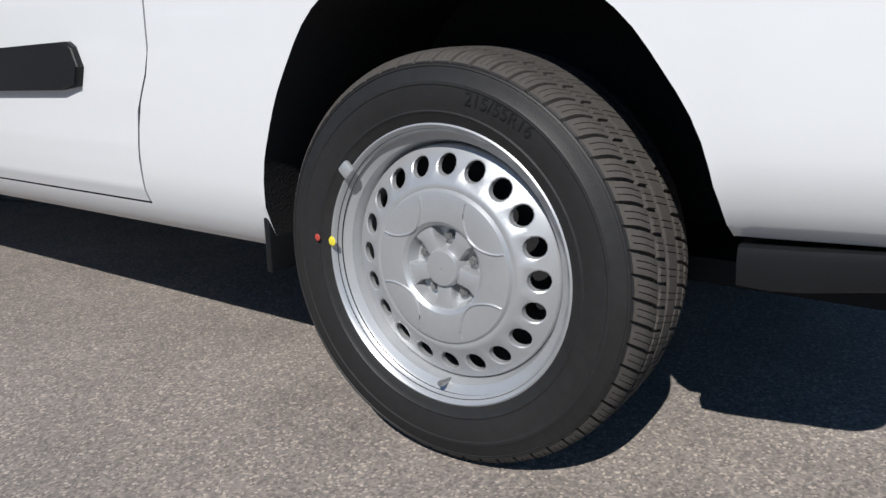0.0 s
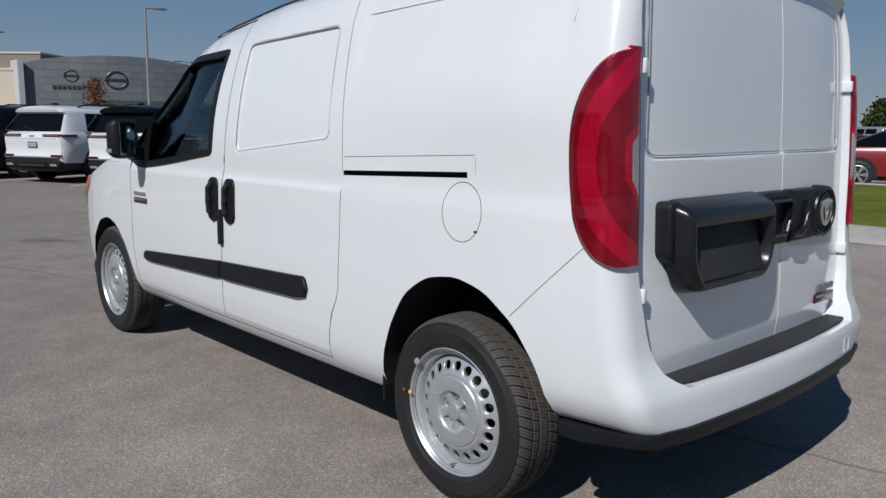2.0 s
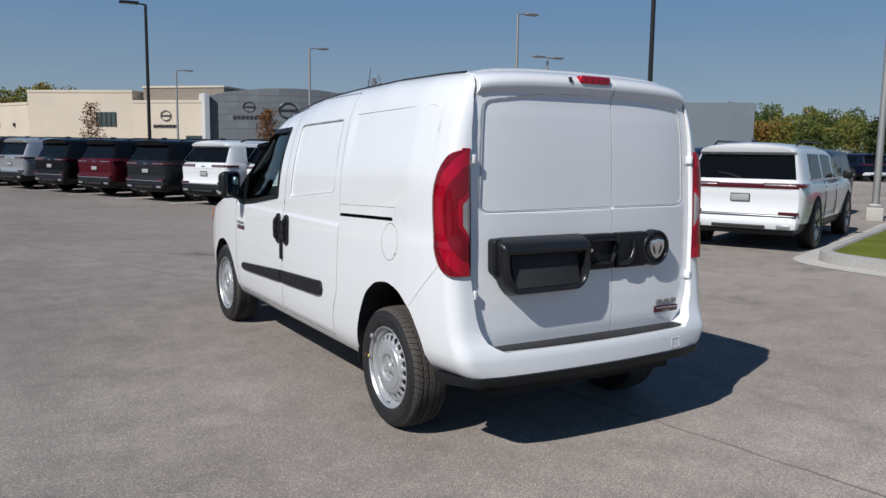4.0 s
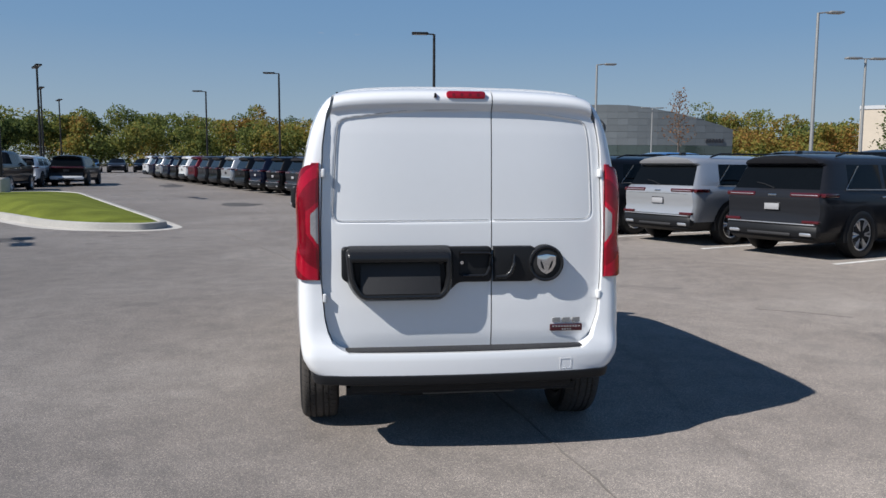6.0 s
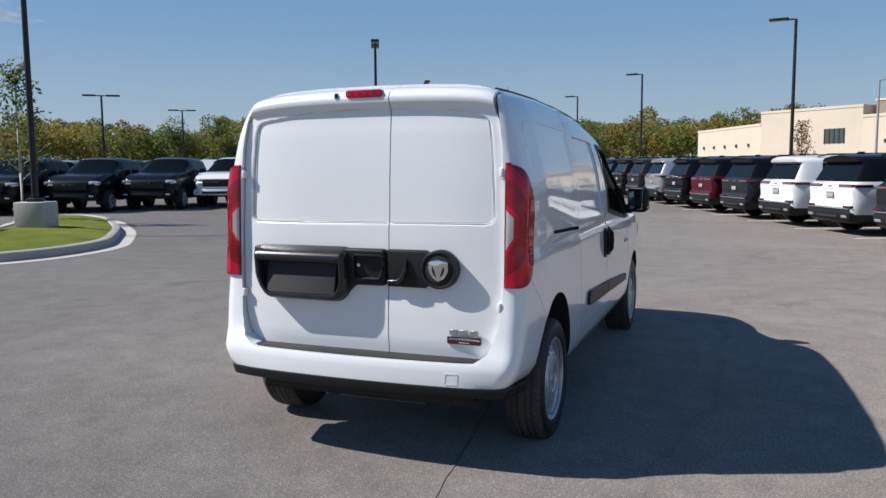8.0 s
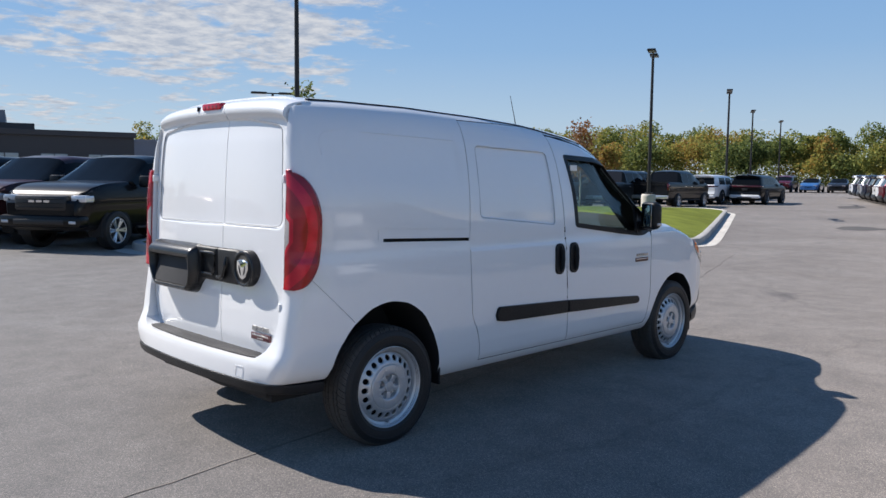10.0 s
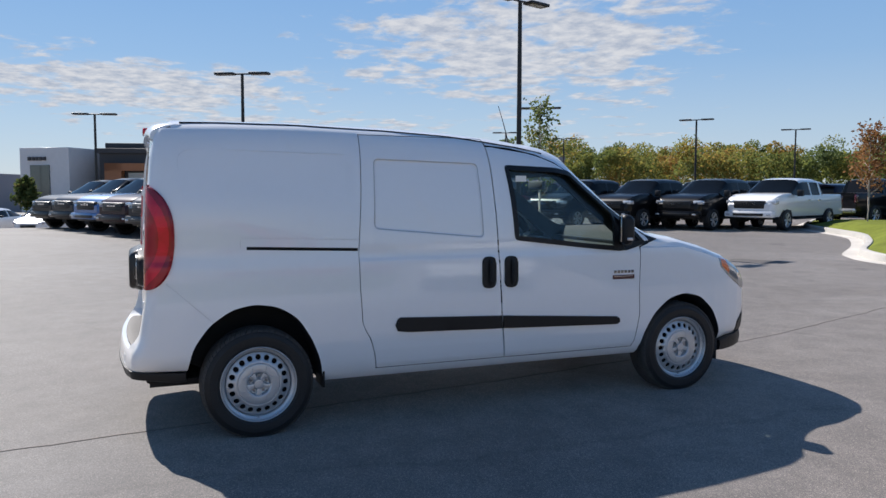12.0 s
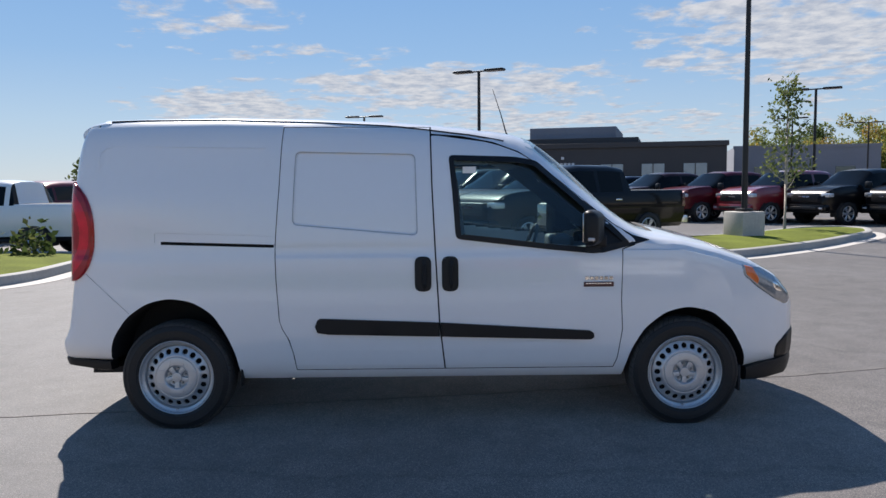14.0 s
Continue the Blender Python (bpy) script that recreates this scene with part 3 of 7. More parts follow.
def cut(body, cutters):
    """Takes the cutters out of the body for good."""
    md = body.modifiers.new("cut", 'BOOLEAN')
    md.operation, md.solver, md.object = 'DIFFERENCE', 'EXACT', cutters
    dg = bpy.context.evaluated_depsgraph_get()
    me = bpy.data.meshes.new_from_object(body.evaluated_get(dg))
    body.modifiers.clear()
    body.data = me
    bpy.data.objects.remove(cutters)


def yz_prism(bm, poly, x0, x1):
    for s in (1, -1):
        a, b = sorted((s * x0, s * x1))
        bm_prism(poly, 0, a, b, bm=bm)


ARCH_R = [(-.44, .15), (-.43, .42), (-.395, .555), (-.30, .68), (-.17, .762), (-.03, .79), (.11, .768), (.225, .695), (.305, .57), (.355, .45),
          (.375, .33), (.375, .15)]
ARCH_R = [(-.03 + (a + .03) * (1.03 if a > -.03 else .965), .30 + (b - .30) * 1.05) for a, b in ARCH_R]
ARCH_F = [(2.735, .15), (2.745, .32), (2.785, .46), (2.865, .595), (2.985, .69), (3.12, .722), (3.265, .69), (3.385, .585), (3.465, .44),
          (3.49, .30), (3.49, .15)]
# door edges as tables of y over z
ARCH_F = [(3.122 + (a - 3.117) * 1.04, .30 + (b - .30) * 1.035) for a, b in ARCH_F]
GAP_S = lerp_table([(.36, .735), (.45, .722), (.55, .695), (.62, .655), (.66, .640), (.90, .625), (1.11, .620), (1.49, .648), (1.90, .665)])
GAP_M = lerp_table([(.36, 1.642), (.65, 1.610), (1.07, 1.588), (1.48, 1.570), (1.90, 1.560)])
GAP_F = lerp_table([(.36, 2.672), (.42, 2.695), (.60, 2.722), (.78, 2.714), (1.09, 2.722), (1.12, 2.80), (1.16, 2.775), (1.23, 2.685), (1.35, 2.545),
                    (1.50, 2.365), (1.62, 2.205), (1.68, 2.11), (1.725, 1.99), (1.75, 1.90)])
DOOR_BOTTOM = .362
FRONT_TOP = lerp_table([(1.55, 1.800), (1.75, 1.785), (1.95, 1.745), (2.11, 1.685), (2.205, 1.62), (2.365, 1.50), (2.545, 1.35), (2.685, 1.23), (2.80, 1.12)])


def zs_between(a, b, step):
    n = max(2, int((b - a) / step))
    return [a + (b - a) * i / n for i in range(n + 1)]


def outline(left, right, z0, z1, g, step=.05, top=None):
    """Closed outline of a door, grown by g."""
    zz = zs_between(z0, z1, step)
    lo = [(left(z) - g, z) for z in zz]
    hi = [(right(z) + g, z) for z in zz]
    lo[0] = (lo[0][0], z0 - g); hi[0] = (hi[0][0], z0 - g)
    lo[-1] = (lo[-1][0], z1 + g); hi[-1] = (hi[-1][0], z1 + g)
    return lo + hi[::-1]


van = thing("cargo_van", "white compact cargo van with black trim, parked on asphalt", "van")


def build_body():
    ys = body_stations()
    secs = [section(y) for y in ys]
    k = len(secs[0])
    # under-floor points close the shell below
    verts, faces = [], []
    n = 2 * k - 1 + 3
    for y, s in zip(ys, secs):
        d = y + .72
        ins = .075 - math.sqrt(max(0, .075 ** 2 - max(0, .075 - d) ** 2))
        ring = []
        for i, (x, z) in enumerate(s):
            zz = z
            if ins and z > 1.0:
                zz = z - ins * smooth01((z - 1.6) / .25)
            xx = max(0.0, x - ins) if x > .08 else x
            yy = y + (REAR_Y(zz) + .72) * max(0, 1 - d / .55)
            xx += quarter_press(yy, zz) if (-.5 < y < .62 and zz > 1.4 and zz < 1.78) else 0
            ring.append((xx, yy, zz))
        right = ring                               # sill to the roof's middle
        left = [(-x, yy, z) for x, yy, z in ring[:-1]][::-1]
        under = [(-.45, ring[0][1], ring[0][2] - .012), (0, ring[0][1], ring[0][2] - .015), (.45, ring[0][1], ring[0][2] - .012)]
        verts += right + left + under
    for i in range(len(ys) - 1):
        for j in range(n):
            q = (j + 1) % n
            faces.append((i * n + j, i * n + q, (i + 1) * n + q, (i + 1) * n + j))
    # end caps: rows across between the two sides
    # the rear one is bowed at the bumper
    rows = []
    for j in range(k - 1):
        (xa, ya, za), cols = verts[j], []
        for q in range(1, 16):
            x = xa * (1 - q / 8)
            cols.append(len(verts))
            verts.append((x, ya - bumper_bow(x, za), za))
        rows.append([j] + cols + [2 * k - 2 - j])
    for lo, hi in zip(rows, rows[1:]):
        faces += [(lo[q], lo[q + 1], hi[q + 1], hi[q]) for q in range(16)]
    faces += [(rows[-1][q], rows[-1][q + 1], k - 1) for q in range(16)]
    for q in range(3):
        x, y, z = verts[2 * k - 1 + q]
        verts[2 * k - 1 + q] = (x, y - bumper_bow(x, z), z)
    faces.append((0, 2 * k + 1, 2 * k, 2 * k - 1) + tuple(rows[0][::-1][:-1]))
    for base, flip in (((len(ys) - 1) * n, True),):
        for j in range(k - 1):
            a, b = base + j, base + j + 1
            la, lb = base + 2 * k - 2 - j, base + 2 * k - 2 - (j + 1)
            f = (a, la, lb, b) if b != lb else (a, la, b)
            faces.append(f[::-1] if flip else f)
        u = base + 2 * k - 1
        f = (base, u + 2, u + 1, u, base + 2 * k - 2)
        faces.append(f[::-1] if flip else f)
    body = obj("body", verts, faces, [M["white"], M["dark"]], van, "glossy white painted body shell", sharp=30)
    bm = bmesh.new()
    bm.from_mesh(body.data)
    bmesh.ops.recalc_face_normals(bm, faces=bm.faces)
    bm.to_mesh(body.data)
    bm.free()
    def take(c, slot=1):
        for f in c.faces:
            f.material_index = slot
        me = bpy.data.meshes.new("cutter")
        c.to_mesh(me)
        c.free()
        me.materials.append(M["white"]); me.materials.append(M["dark"])
        cutter = new("cutter", me)
        bpy.context.view_layer.update()
        cut(body, cutter)

    c = bmesh.new()
    yz_prism(c, rounded(ARCH_R, .05, 3), .50, 1.2)
    yz_prism(c, rounded(ARCH_F, .05, 3), .50, 1.2)
    yz_prism(c, outline(GAP_S, GAP_M, DOOR_BOTTOM, 1.845, .0045), .60, 1.2)
    take(c)
    c = bmesh.new()
    bm_prism(REAR_OPENING, 1, -1.2, -.47, bm=c)
    take(c, 0)
    c = bmesh.new()
    fd = [(y, FRONT_TOP(y) + .0045) for y in (1.560, 1.65, 1.75, 1.85, 1.95, 2.03, 2.11, 2.205, 2.365, 2.545, 2.685, 2.79)]
    fd += [(2.805, 1.112), (2.7265, 1.085)] + [(GAP_F(z) + .0045, z) for z in (.78, .6, .42)] + [(2.676, .3575), (1.6375, .3575)]
    fd += [(GAP_M(z) + .0045, z) for z in (.65, 1.07, 1.48)]
    yz_prism(c, fd, .62, 1.2)
    take(c)
    c = bmesh.new()
    bm_prism([(1.66, .44), (2.62, .44), (2.80, .70), (2.88, 1.02), (2.62, 1.22), (2.15, 1.58), (1.95, 1.68), (1.66, 1.72)], 0, -.625, .625, bm=c)
    take(c)
    c = bmesh.new()
    bm_prism([(2.11, 1.57), (2.78, 1.00), (3.06, 1.25), (2.40, 1.95)], 0, -.60, .60, bm=c)
    take(c)
    c, g = bmesh.new(), bmesh.new()
    # sliding door rails, trim grooves, bumper seam
    for s in (1, -1):
        def slot(c, y0, z0, y1, z1, h, depth, pieces=1):
            d = Vector((y1 - y0, z1 - z0)).normalized()
            nrm = Vector((-d.y, d.x)) * h / 2
            rings = []
            for i in range(pieces + 1):
                y, z = y0 + (y1 - y0) * i / pieces, z0 + (z1 - z0) * i / pieces
                xs = skin_x(y, z)
                rings.append([c.verts.new((s * xx, y + k * nrm.x, z + k * nrm.y)) for xx, k in ((xs - depth, -1), (xs - depth, 1), (xs + .04, 1), (xs + .04, -1))])
            fs = [c.faces.new(rings[0]), c.faces.new(rings[-1][::-1])]
            for p, q in zip(rings, rings[1:]):
                fs += [c.faces.new((p[j], q[j], q[(j + 1) % 4], p[(j + 1) % 4])) for j in range(4)]
            bmesh.ops.recalc_face_normals(c, faces=fs)
        slot(c, -.068, 1.148, .612, 1.124, .019, .03)
        slot(g, -.10, 1.212, .612, 1.185, .003, .006)
        slot(g, -.104, 1.205, -.104, 1.150, .003, .006)
        slot(g, -.272, .722, -.530, .965, .0035, .008, 8)
    # fuel flap ring on the left
    ring = [(-.052 + .092 * math.cos(a), 1.028 + .098 * math.sin(a)) for a in [i * 2 * math.pi / 40 for i in range(40)]]
    inner = [(-.052 + .0894 * math.cos(a), 1.028 + .0954 * math.sin(a)) for a in [i * 2 * math.pi / 40 for i in range(40)]]
    vs = [[c.verts.new((x, p[0], p[1])) for p in pl] for pl in (ring, inner) for x in (-1.0, -.866)]
    fs = []
    for i in range(40):
        j = (i + 1) % 40
        for a, b in ((0, 1), (1, 3), (3, 2), (2, 0)):
            fs.append(c.faces.new((vs[a][i], vs[a][j], vs[b][j], vs[b][i])))
    bmesh.ops.recalc_face_normals(c, faces=fs)
    take(c)
    take(g, 0)
    body.data.shade_smooth()
    body.data.set_sharp_from_angle(angle=radians(28))
    return body


REAR_L = lerp_table([(.555, -.60), (.575, -.65), (.60, -.685), (.65, -.708), (.72, -.724), (.92, -.742), (1.19, -.742), (1.60, -.730), (1.766, -.708), (1.80, -.692), (1.90, -.672), (1.96, -.66)])
REAR_R = lerp_table([(.555, .62), (.575, .66), (.60, .69), (.65, .712), (.73, .738), (.94, .755), (1.19, .757), (1.61, .738), (1.766, .714), (1.80, .700), (1.90, .690), (1.96, .68)])
zz_ = [.5505] + [.575, .60, .65, .72, .82, .92, 1.05, 1.19, 1.4, 1.60, 1.70, 1.77, 1.83, 1.90, 1.96]
REAR_OPENING = [(REAR_L(z) - .005, z) for z in zz_] + [(REAR_R(z) + .005, z) for z in zz_[::-1]]
REAR_SPLIT = .150
DOOR_Y = smooth_table([(.55, -.638), (.65, -.646), (.75, -.645), (.85, -.640), (.95, -.634), (1.20, -.624), (1.46, -.613), (1.67, -.598), (1.76, -.588), (1.80, -.586), (1.822, -.590), (1.846, -.604), (1.868, -.606),
                       (1.89, -.597), (1.91, -.572), (1.925, -.530), (1.936, -.470), (1.94, -.45)])
STAMP_REAR = rounded([(-.684, 1.222), (-.664, 1.62), (-.648, 1.752), (-.30, 1.795), (.14, 1.806), (.35, 1.80), (.662, 1.756), (.682, 1.62), (.702, 1.232)], .05, 5)


def sheet(name, ua, ub, va, vb, nu, nv, place, keep, thick, parent, material, label=""):
    """A pressed panel: a grid of nu by nv cells with folded edges; keep(u, v) leaves openings."""
    verts, faces = [], []
    for j in range(nv + 1):
        v = va + (vb - va) * j / nv
        for i in range(nu + 1):
            verts.append(place(i / nu, v, 0.0))
    m = len(verts)
    for j in range(nv + 1):
        v = va + (vb - va) * j / nv
        for i in range(nu + 1):
            verts.append(place(i / nu, v, thick))
    w = nu + 1
    on = {}
    for j in range(nv):
        for i in range(nu):
            on[i, j] = keep((i + .5) / nu, va + (vb - va) * (j + .5) / nv)
    for (i, j), k in on.items():
        if not k:
            continue
        a, b, c, d = j * w + i, j * w + i + 1, (j + 1) * w + i + 1, (j + 1) * w + i
        faces += [(a, b, c, d), (a + m, d + m, c + m, b + m)]
        for (p, q), nb in (((a, b), (i, j - 1)), ((b, c), (i + 1, j)), ((c, d), (i, j + 1)), ((d, a), (i - 1, j))):
            if not on.get(nb, False):
                faces.append((q, p, p + m, q + m))
    ob = obj(name, verts, faces, material, parent, label, sharp=32)
    bm = bmesh.new()
    bm.from_mesh(ob.data)
    bmesh.ops.delete(bm, geom=[v for v in bm.verts if not v.link_faces], context='VERTS')
    bmesh.ops.recalc_face_normals(bm, faces=bm.faces)
    bm.to_mesh(ob.data)
    bm.free()
    ob.data.set_sharp_from_angle(angle=radians(32))
    return ob


ROOF_DROP = smooth_table([(0, 0), (.22, .002), (.44, .009), (.545, .016), (.605, .022), (.665, .034), (.70, .048), (.73, .070)])


def rear_door(name, left, right, nu, label):
    def place(u, z, t):
        x = left(z) + (right(z) - left(z)) * u
        y = DOOR_Y(z) + .030 * (abs(x) / .75) ** 4 * 1.0
        d = edge_dist(STAMP_REAR, (x, z))
        edge = .011
        y += .009 * smooth01((d + edge) / edge) * (1.0)
        drop = ROOF_DROP(abs(x)) * smooth01((z - 1.66) / .25)
        return (x, y + t, z - drop - .004 - .012 * smooth01((z - 1.74) / .14))
    ob = sheet(name, 0, 1, 0.5595, 1.936, nu, 190, place, lambda u, v: True, .04, van, M["white"], label)
    return ob


STAMP_SIDE = rounded([(.742, 1.692), (1.468, 1.672), (1.480, 1.182), (.725, 1.252)], .035, 4)
WINDOW = rounded([(1.672, 1.668), (1.692, 1.45), (1.712, 1.158), (2.26, 1.092), (2.56, 1.062), (2.78, 1.115), (2.665, 1.235), (2.215, 1.632), (2.08, 1.655)], .03, 3)


def side_door(name, s, left, right, ztop, nu, nv, stamp, window, label):
    def place(u, z, t):
        y0, y1 = left(z), right(z)
        y = y0 + (y1 - y0) * u
        x = side_x(y, z)
        if stamp:
            x -= .012 * smooth01((edge_dist(STAMP_SIDE, (y, z)) + .005) / .012)
        # waist crease
        x -= .004 * smooth01((z - 1.05) / .02) * smooth01((1.16 - z) / .08)
        return (s * (x - t), y, z)

    def keep(u, z):
        if not window:
            return True
        y = left(z) + (right(z) - left(z)) * u
        return edge_dist(WINDOW, (y, z)) < .013
    return sheet(name, 0, 1, DOOR_BOTTOM, ztop, nu, nv, place, keep, .035, van, M["white"], label)


def on_side(s, poly, out, thick, name, material, parent, label="", inset=None, step=.06, bevel=0.0):
    """A flat moulding on the flank, following its curve: outline in y, z."""
    bm = bmesh.new()
    pts = []
    for i, p in enumerate(poly):
        q = poly[(i + 1) % len(poly)]
        n = max(1, int(math.hypot(q[0] - p[0], q[1] - p[1]) / step))
        pts += [(p[0] + (q[0] - p[0]) * k / n, p[1] + (q[1] - p[1]) * k / n) for k in range(n)]
    front = [bm.verts.new((s * (side_x(y, z) + out), y, z)) for y, z in pts]
    back = [bm.verts.new((s * (side_x(y, z) + out - thick), y, z)) for y, z in pts]
    n = len(pts)
    if inset:
        cen = Vector((sum(p[0] for p in pts) / n, sum(p[1] for p in pts) / n))
        inner = []
        for (y, z) in pts:
            d = edge_dist(poly, (y, z))
            v = Vector((y, z))
            # step towards the inside of the outline
            best = None
            for a in range(16):
                w = v + Vector((math.cos(a * math.pi / 8), math.sin(a * math.pi / 8))) * inset
                e = edge_dist(poly, w)
                if best is None or e > best[0]:
                    best = (e, w)
            inner.append(best[1])
        fi = [bm.verts.new((s * (side_x(w.x, w.y) + out), w.x, w.y)) for w in inner]
        bi = [bm.verts.new((s * (side_x(w.x, w.y) + out - thick), w.x, w.y)) for w in inner]
        for i in range(n):
            j = (i + 1) % n
            bm.faces.new((front[i], front[j], fi[j], fi[i]))
            bm.faces.new((fi[i], fi[j], bi[j], bi[i]))
            bm.faces.new((front[j], front[i], back[i], back[j]))
    else:
        f = bm.faces.new(front)
        bm.faces.new(back[::-1])
        for i in range(n):
            j = (i + 1) % n
            bm.faces.new((front[j], front[i], back[i], back[j]))
        if bevel:
            bmesh.ops.bevel(bm, geom=list(f.edges), offset=bevel, segments=3, affect='EDGES')
        bmesh.ops.triangulate(bm, faces=[f for f in bm.faces if len(f.verts) > 4])
    bmesh.ops.recalc_face_normals(bm, faces=bm.faces)
    return part(name, bm, material, parent, label, sharp=30)


# ---- wheel ----
def tyre_mesh():
    pro = [(.205, .082), (.209, .092), (.216, .098), (.226, .1015), (.232, .1045), (.2335, .1060), (.236, .1048), (.250, .1075), (.262, .1085), (.270, .1083), (.272, .1095),
           (.276, .1090), (.278, .1075), (.290, .1035), (.2955, .1010), (.2965, .1022), (.2985, .1012), (.2995, .1000), (.3005, .1005), (.3030, .0980), (.3065, .0945), (.310, .0905), (.3145, .0840), (.3175, .0760), (.3190, .0660), (.3197, .0590)]
    tread = [(.3197, .0570), (.3120, .0560), (.3120, .0485), (.3204, .0475), (.3210, .0350), (.3210, .0262), (.3125, .0252), (.3125, .0175), (.3212, .0165), (.3214, .0)]
    half = pro + tread
    full = half + [(r, -x) for r, x in half[:-1]][::-1]
    blocks = 60
    # each block: a wide open groove, then two thin sipes
    pitch = (0, .04, .14, .18, .42, .445, .47, .71, .735, .76)
    per = len(pitch)
    n = blocks * per
    verts, faces, idx = [], [], []
    k = len(full)
    for i in range(n):
        ph = i % per
        a = 2 * math.pi * (i // per + pitch[ph]) / blocks
        for q, (r, x) in enumerate(full):
            rr = r
            ax = abs(x)
            shoulder, mid, core = .0565 < ax < .0990 and r > .3000, .0255 < ax < .0480 and r > .3150, ax < .0170 and r > .3150
            if ph in (1, 2) and shoulder:
                rr = r - .0085 * smooth01((r - .2995) / .010)
            elif ph in (1, 2) and mid:
                rr = r - .0050
            elif ph in (5, 8) and ((shoulder and ax < .0930) or mid or core):
                rr = r - .0035
            # the grooves lean, and the ribs beside the middle lean the other way
            lean = .9 * x if ax < .05 else (.045 + 1.5 * (ax - .05)) * (1 if x > 0 else -1)
            # zigzag sides of the long groove
            wave = .0016 * math.sin(2 * math.pi * pitch[ph]) * (1 if x > 0 else -1) if .045 < ax < .060 else 0.0
            verts.append((x + wave, rr * math.cos(a + lean), rr * math.sin(a + lean)))
    for i in range(n):
        j = (i + 1) % n
        for q in range(k - 1):
            faces.append((i * k + q, i * k + q + 1, j * k + q + 1, j * k + q))
            r = max(full[q][0], full[q + 1][0])
            idx.append(1 if r > .3030 and abs(full[q][1]) < .0985 else 0)
    return verts, faces, idx


def disc_with_holes():
    """Steel centre: twenty round holes in a raised ring."""
    verts, faces = [], []
    ri, ro, rc, hr, hn = .1300, .1800, .1545, .0160, 20
    m = 16
    for h in range(hn):
        a0 = 2 * math.pi * h / hn
        half = math.pi / hn
        border = []
        for (u0, v0), (u1, v1) in (((-1, -1), (1, -1)), ((1, -1), (1, 1)), ((1, 1), (-1, 1)), ((-1, 1), (-1, -1))):
            for t in range(4):
                border.append((u0 + (u1 - u0) * t / 4, v0 + (v1 - v0) * t / 4))
        base = len(verts)
        for u, v in border:
            r = (ri + ro) / 2 + v * (ro - ri) / 2
            a = a0 + u * half
            verts.append((.0750 - .013 * v, r * math.cos(a), r * math.sin(a)))
        for depth, rad in ((.0750, hr + .0020), (.0735, hr), (.0640, hr - .0006)):
            for u, v in border:
                ang = math.atan2(v * (ro - ri) / 2, u * half * rc)
                y, z = rc + rad * math.sin(ang), rad * math.cos(ang)
                verts.append((depth - .013 / .025 * rad * math.sin(ang), y * math.cos(a0) - z * math.sin(a0), y * math.sin(a0) + z * math.cos(a0)))
        for ring in range(3):
            for i in range(m):
                j = (i + 1) % m
                a, b = base + ring * m, base + (ring + 1) * m
                faces.append((a + i, a + j, b + j, b + i))
    return verts, faces


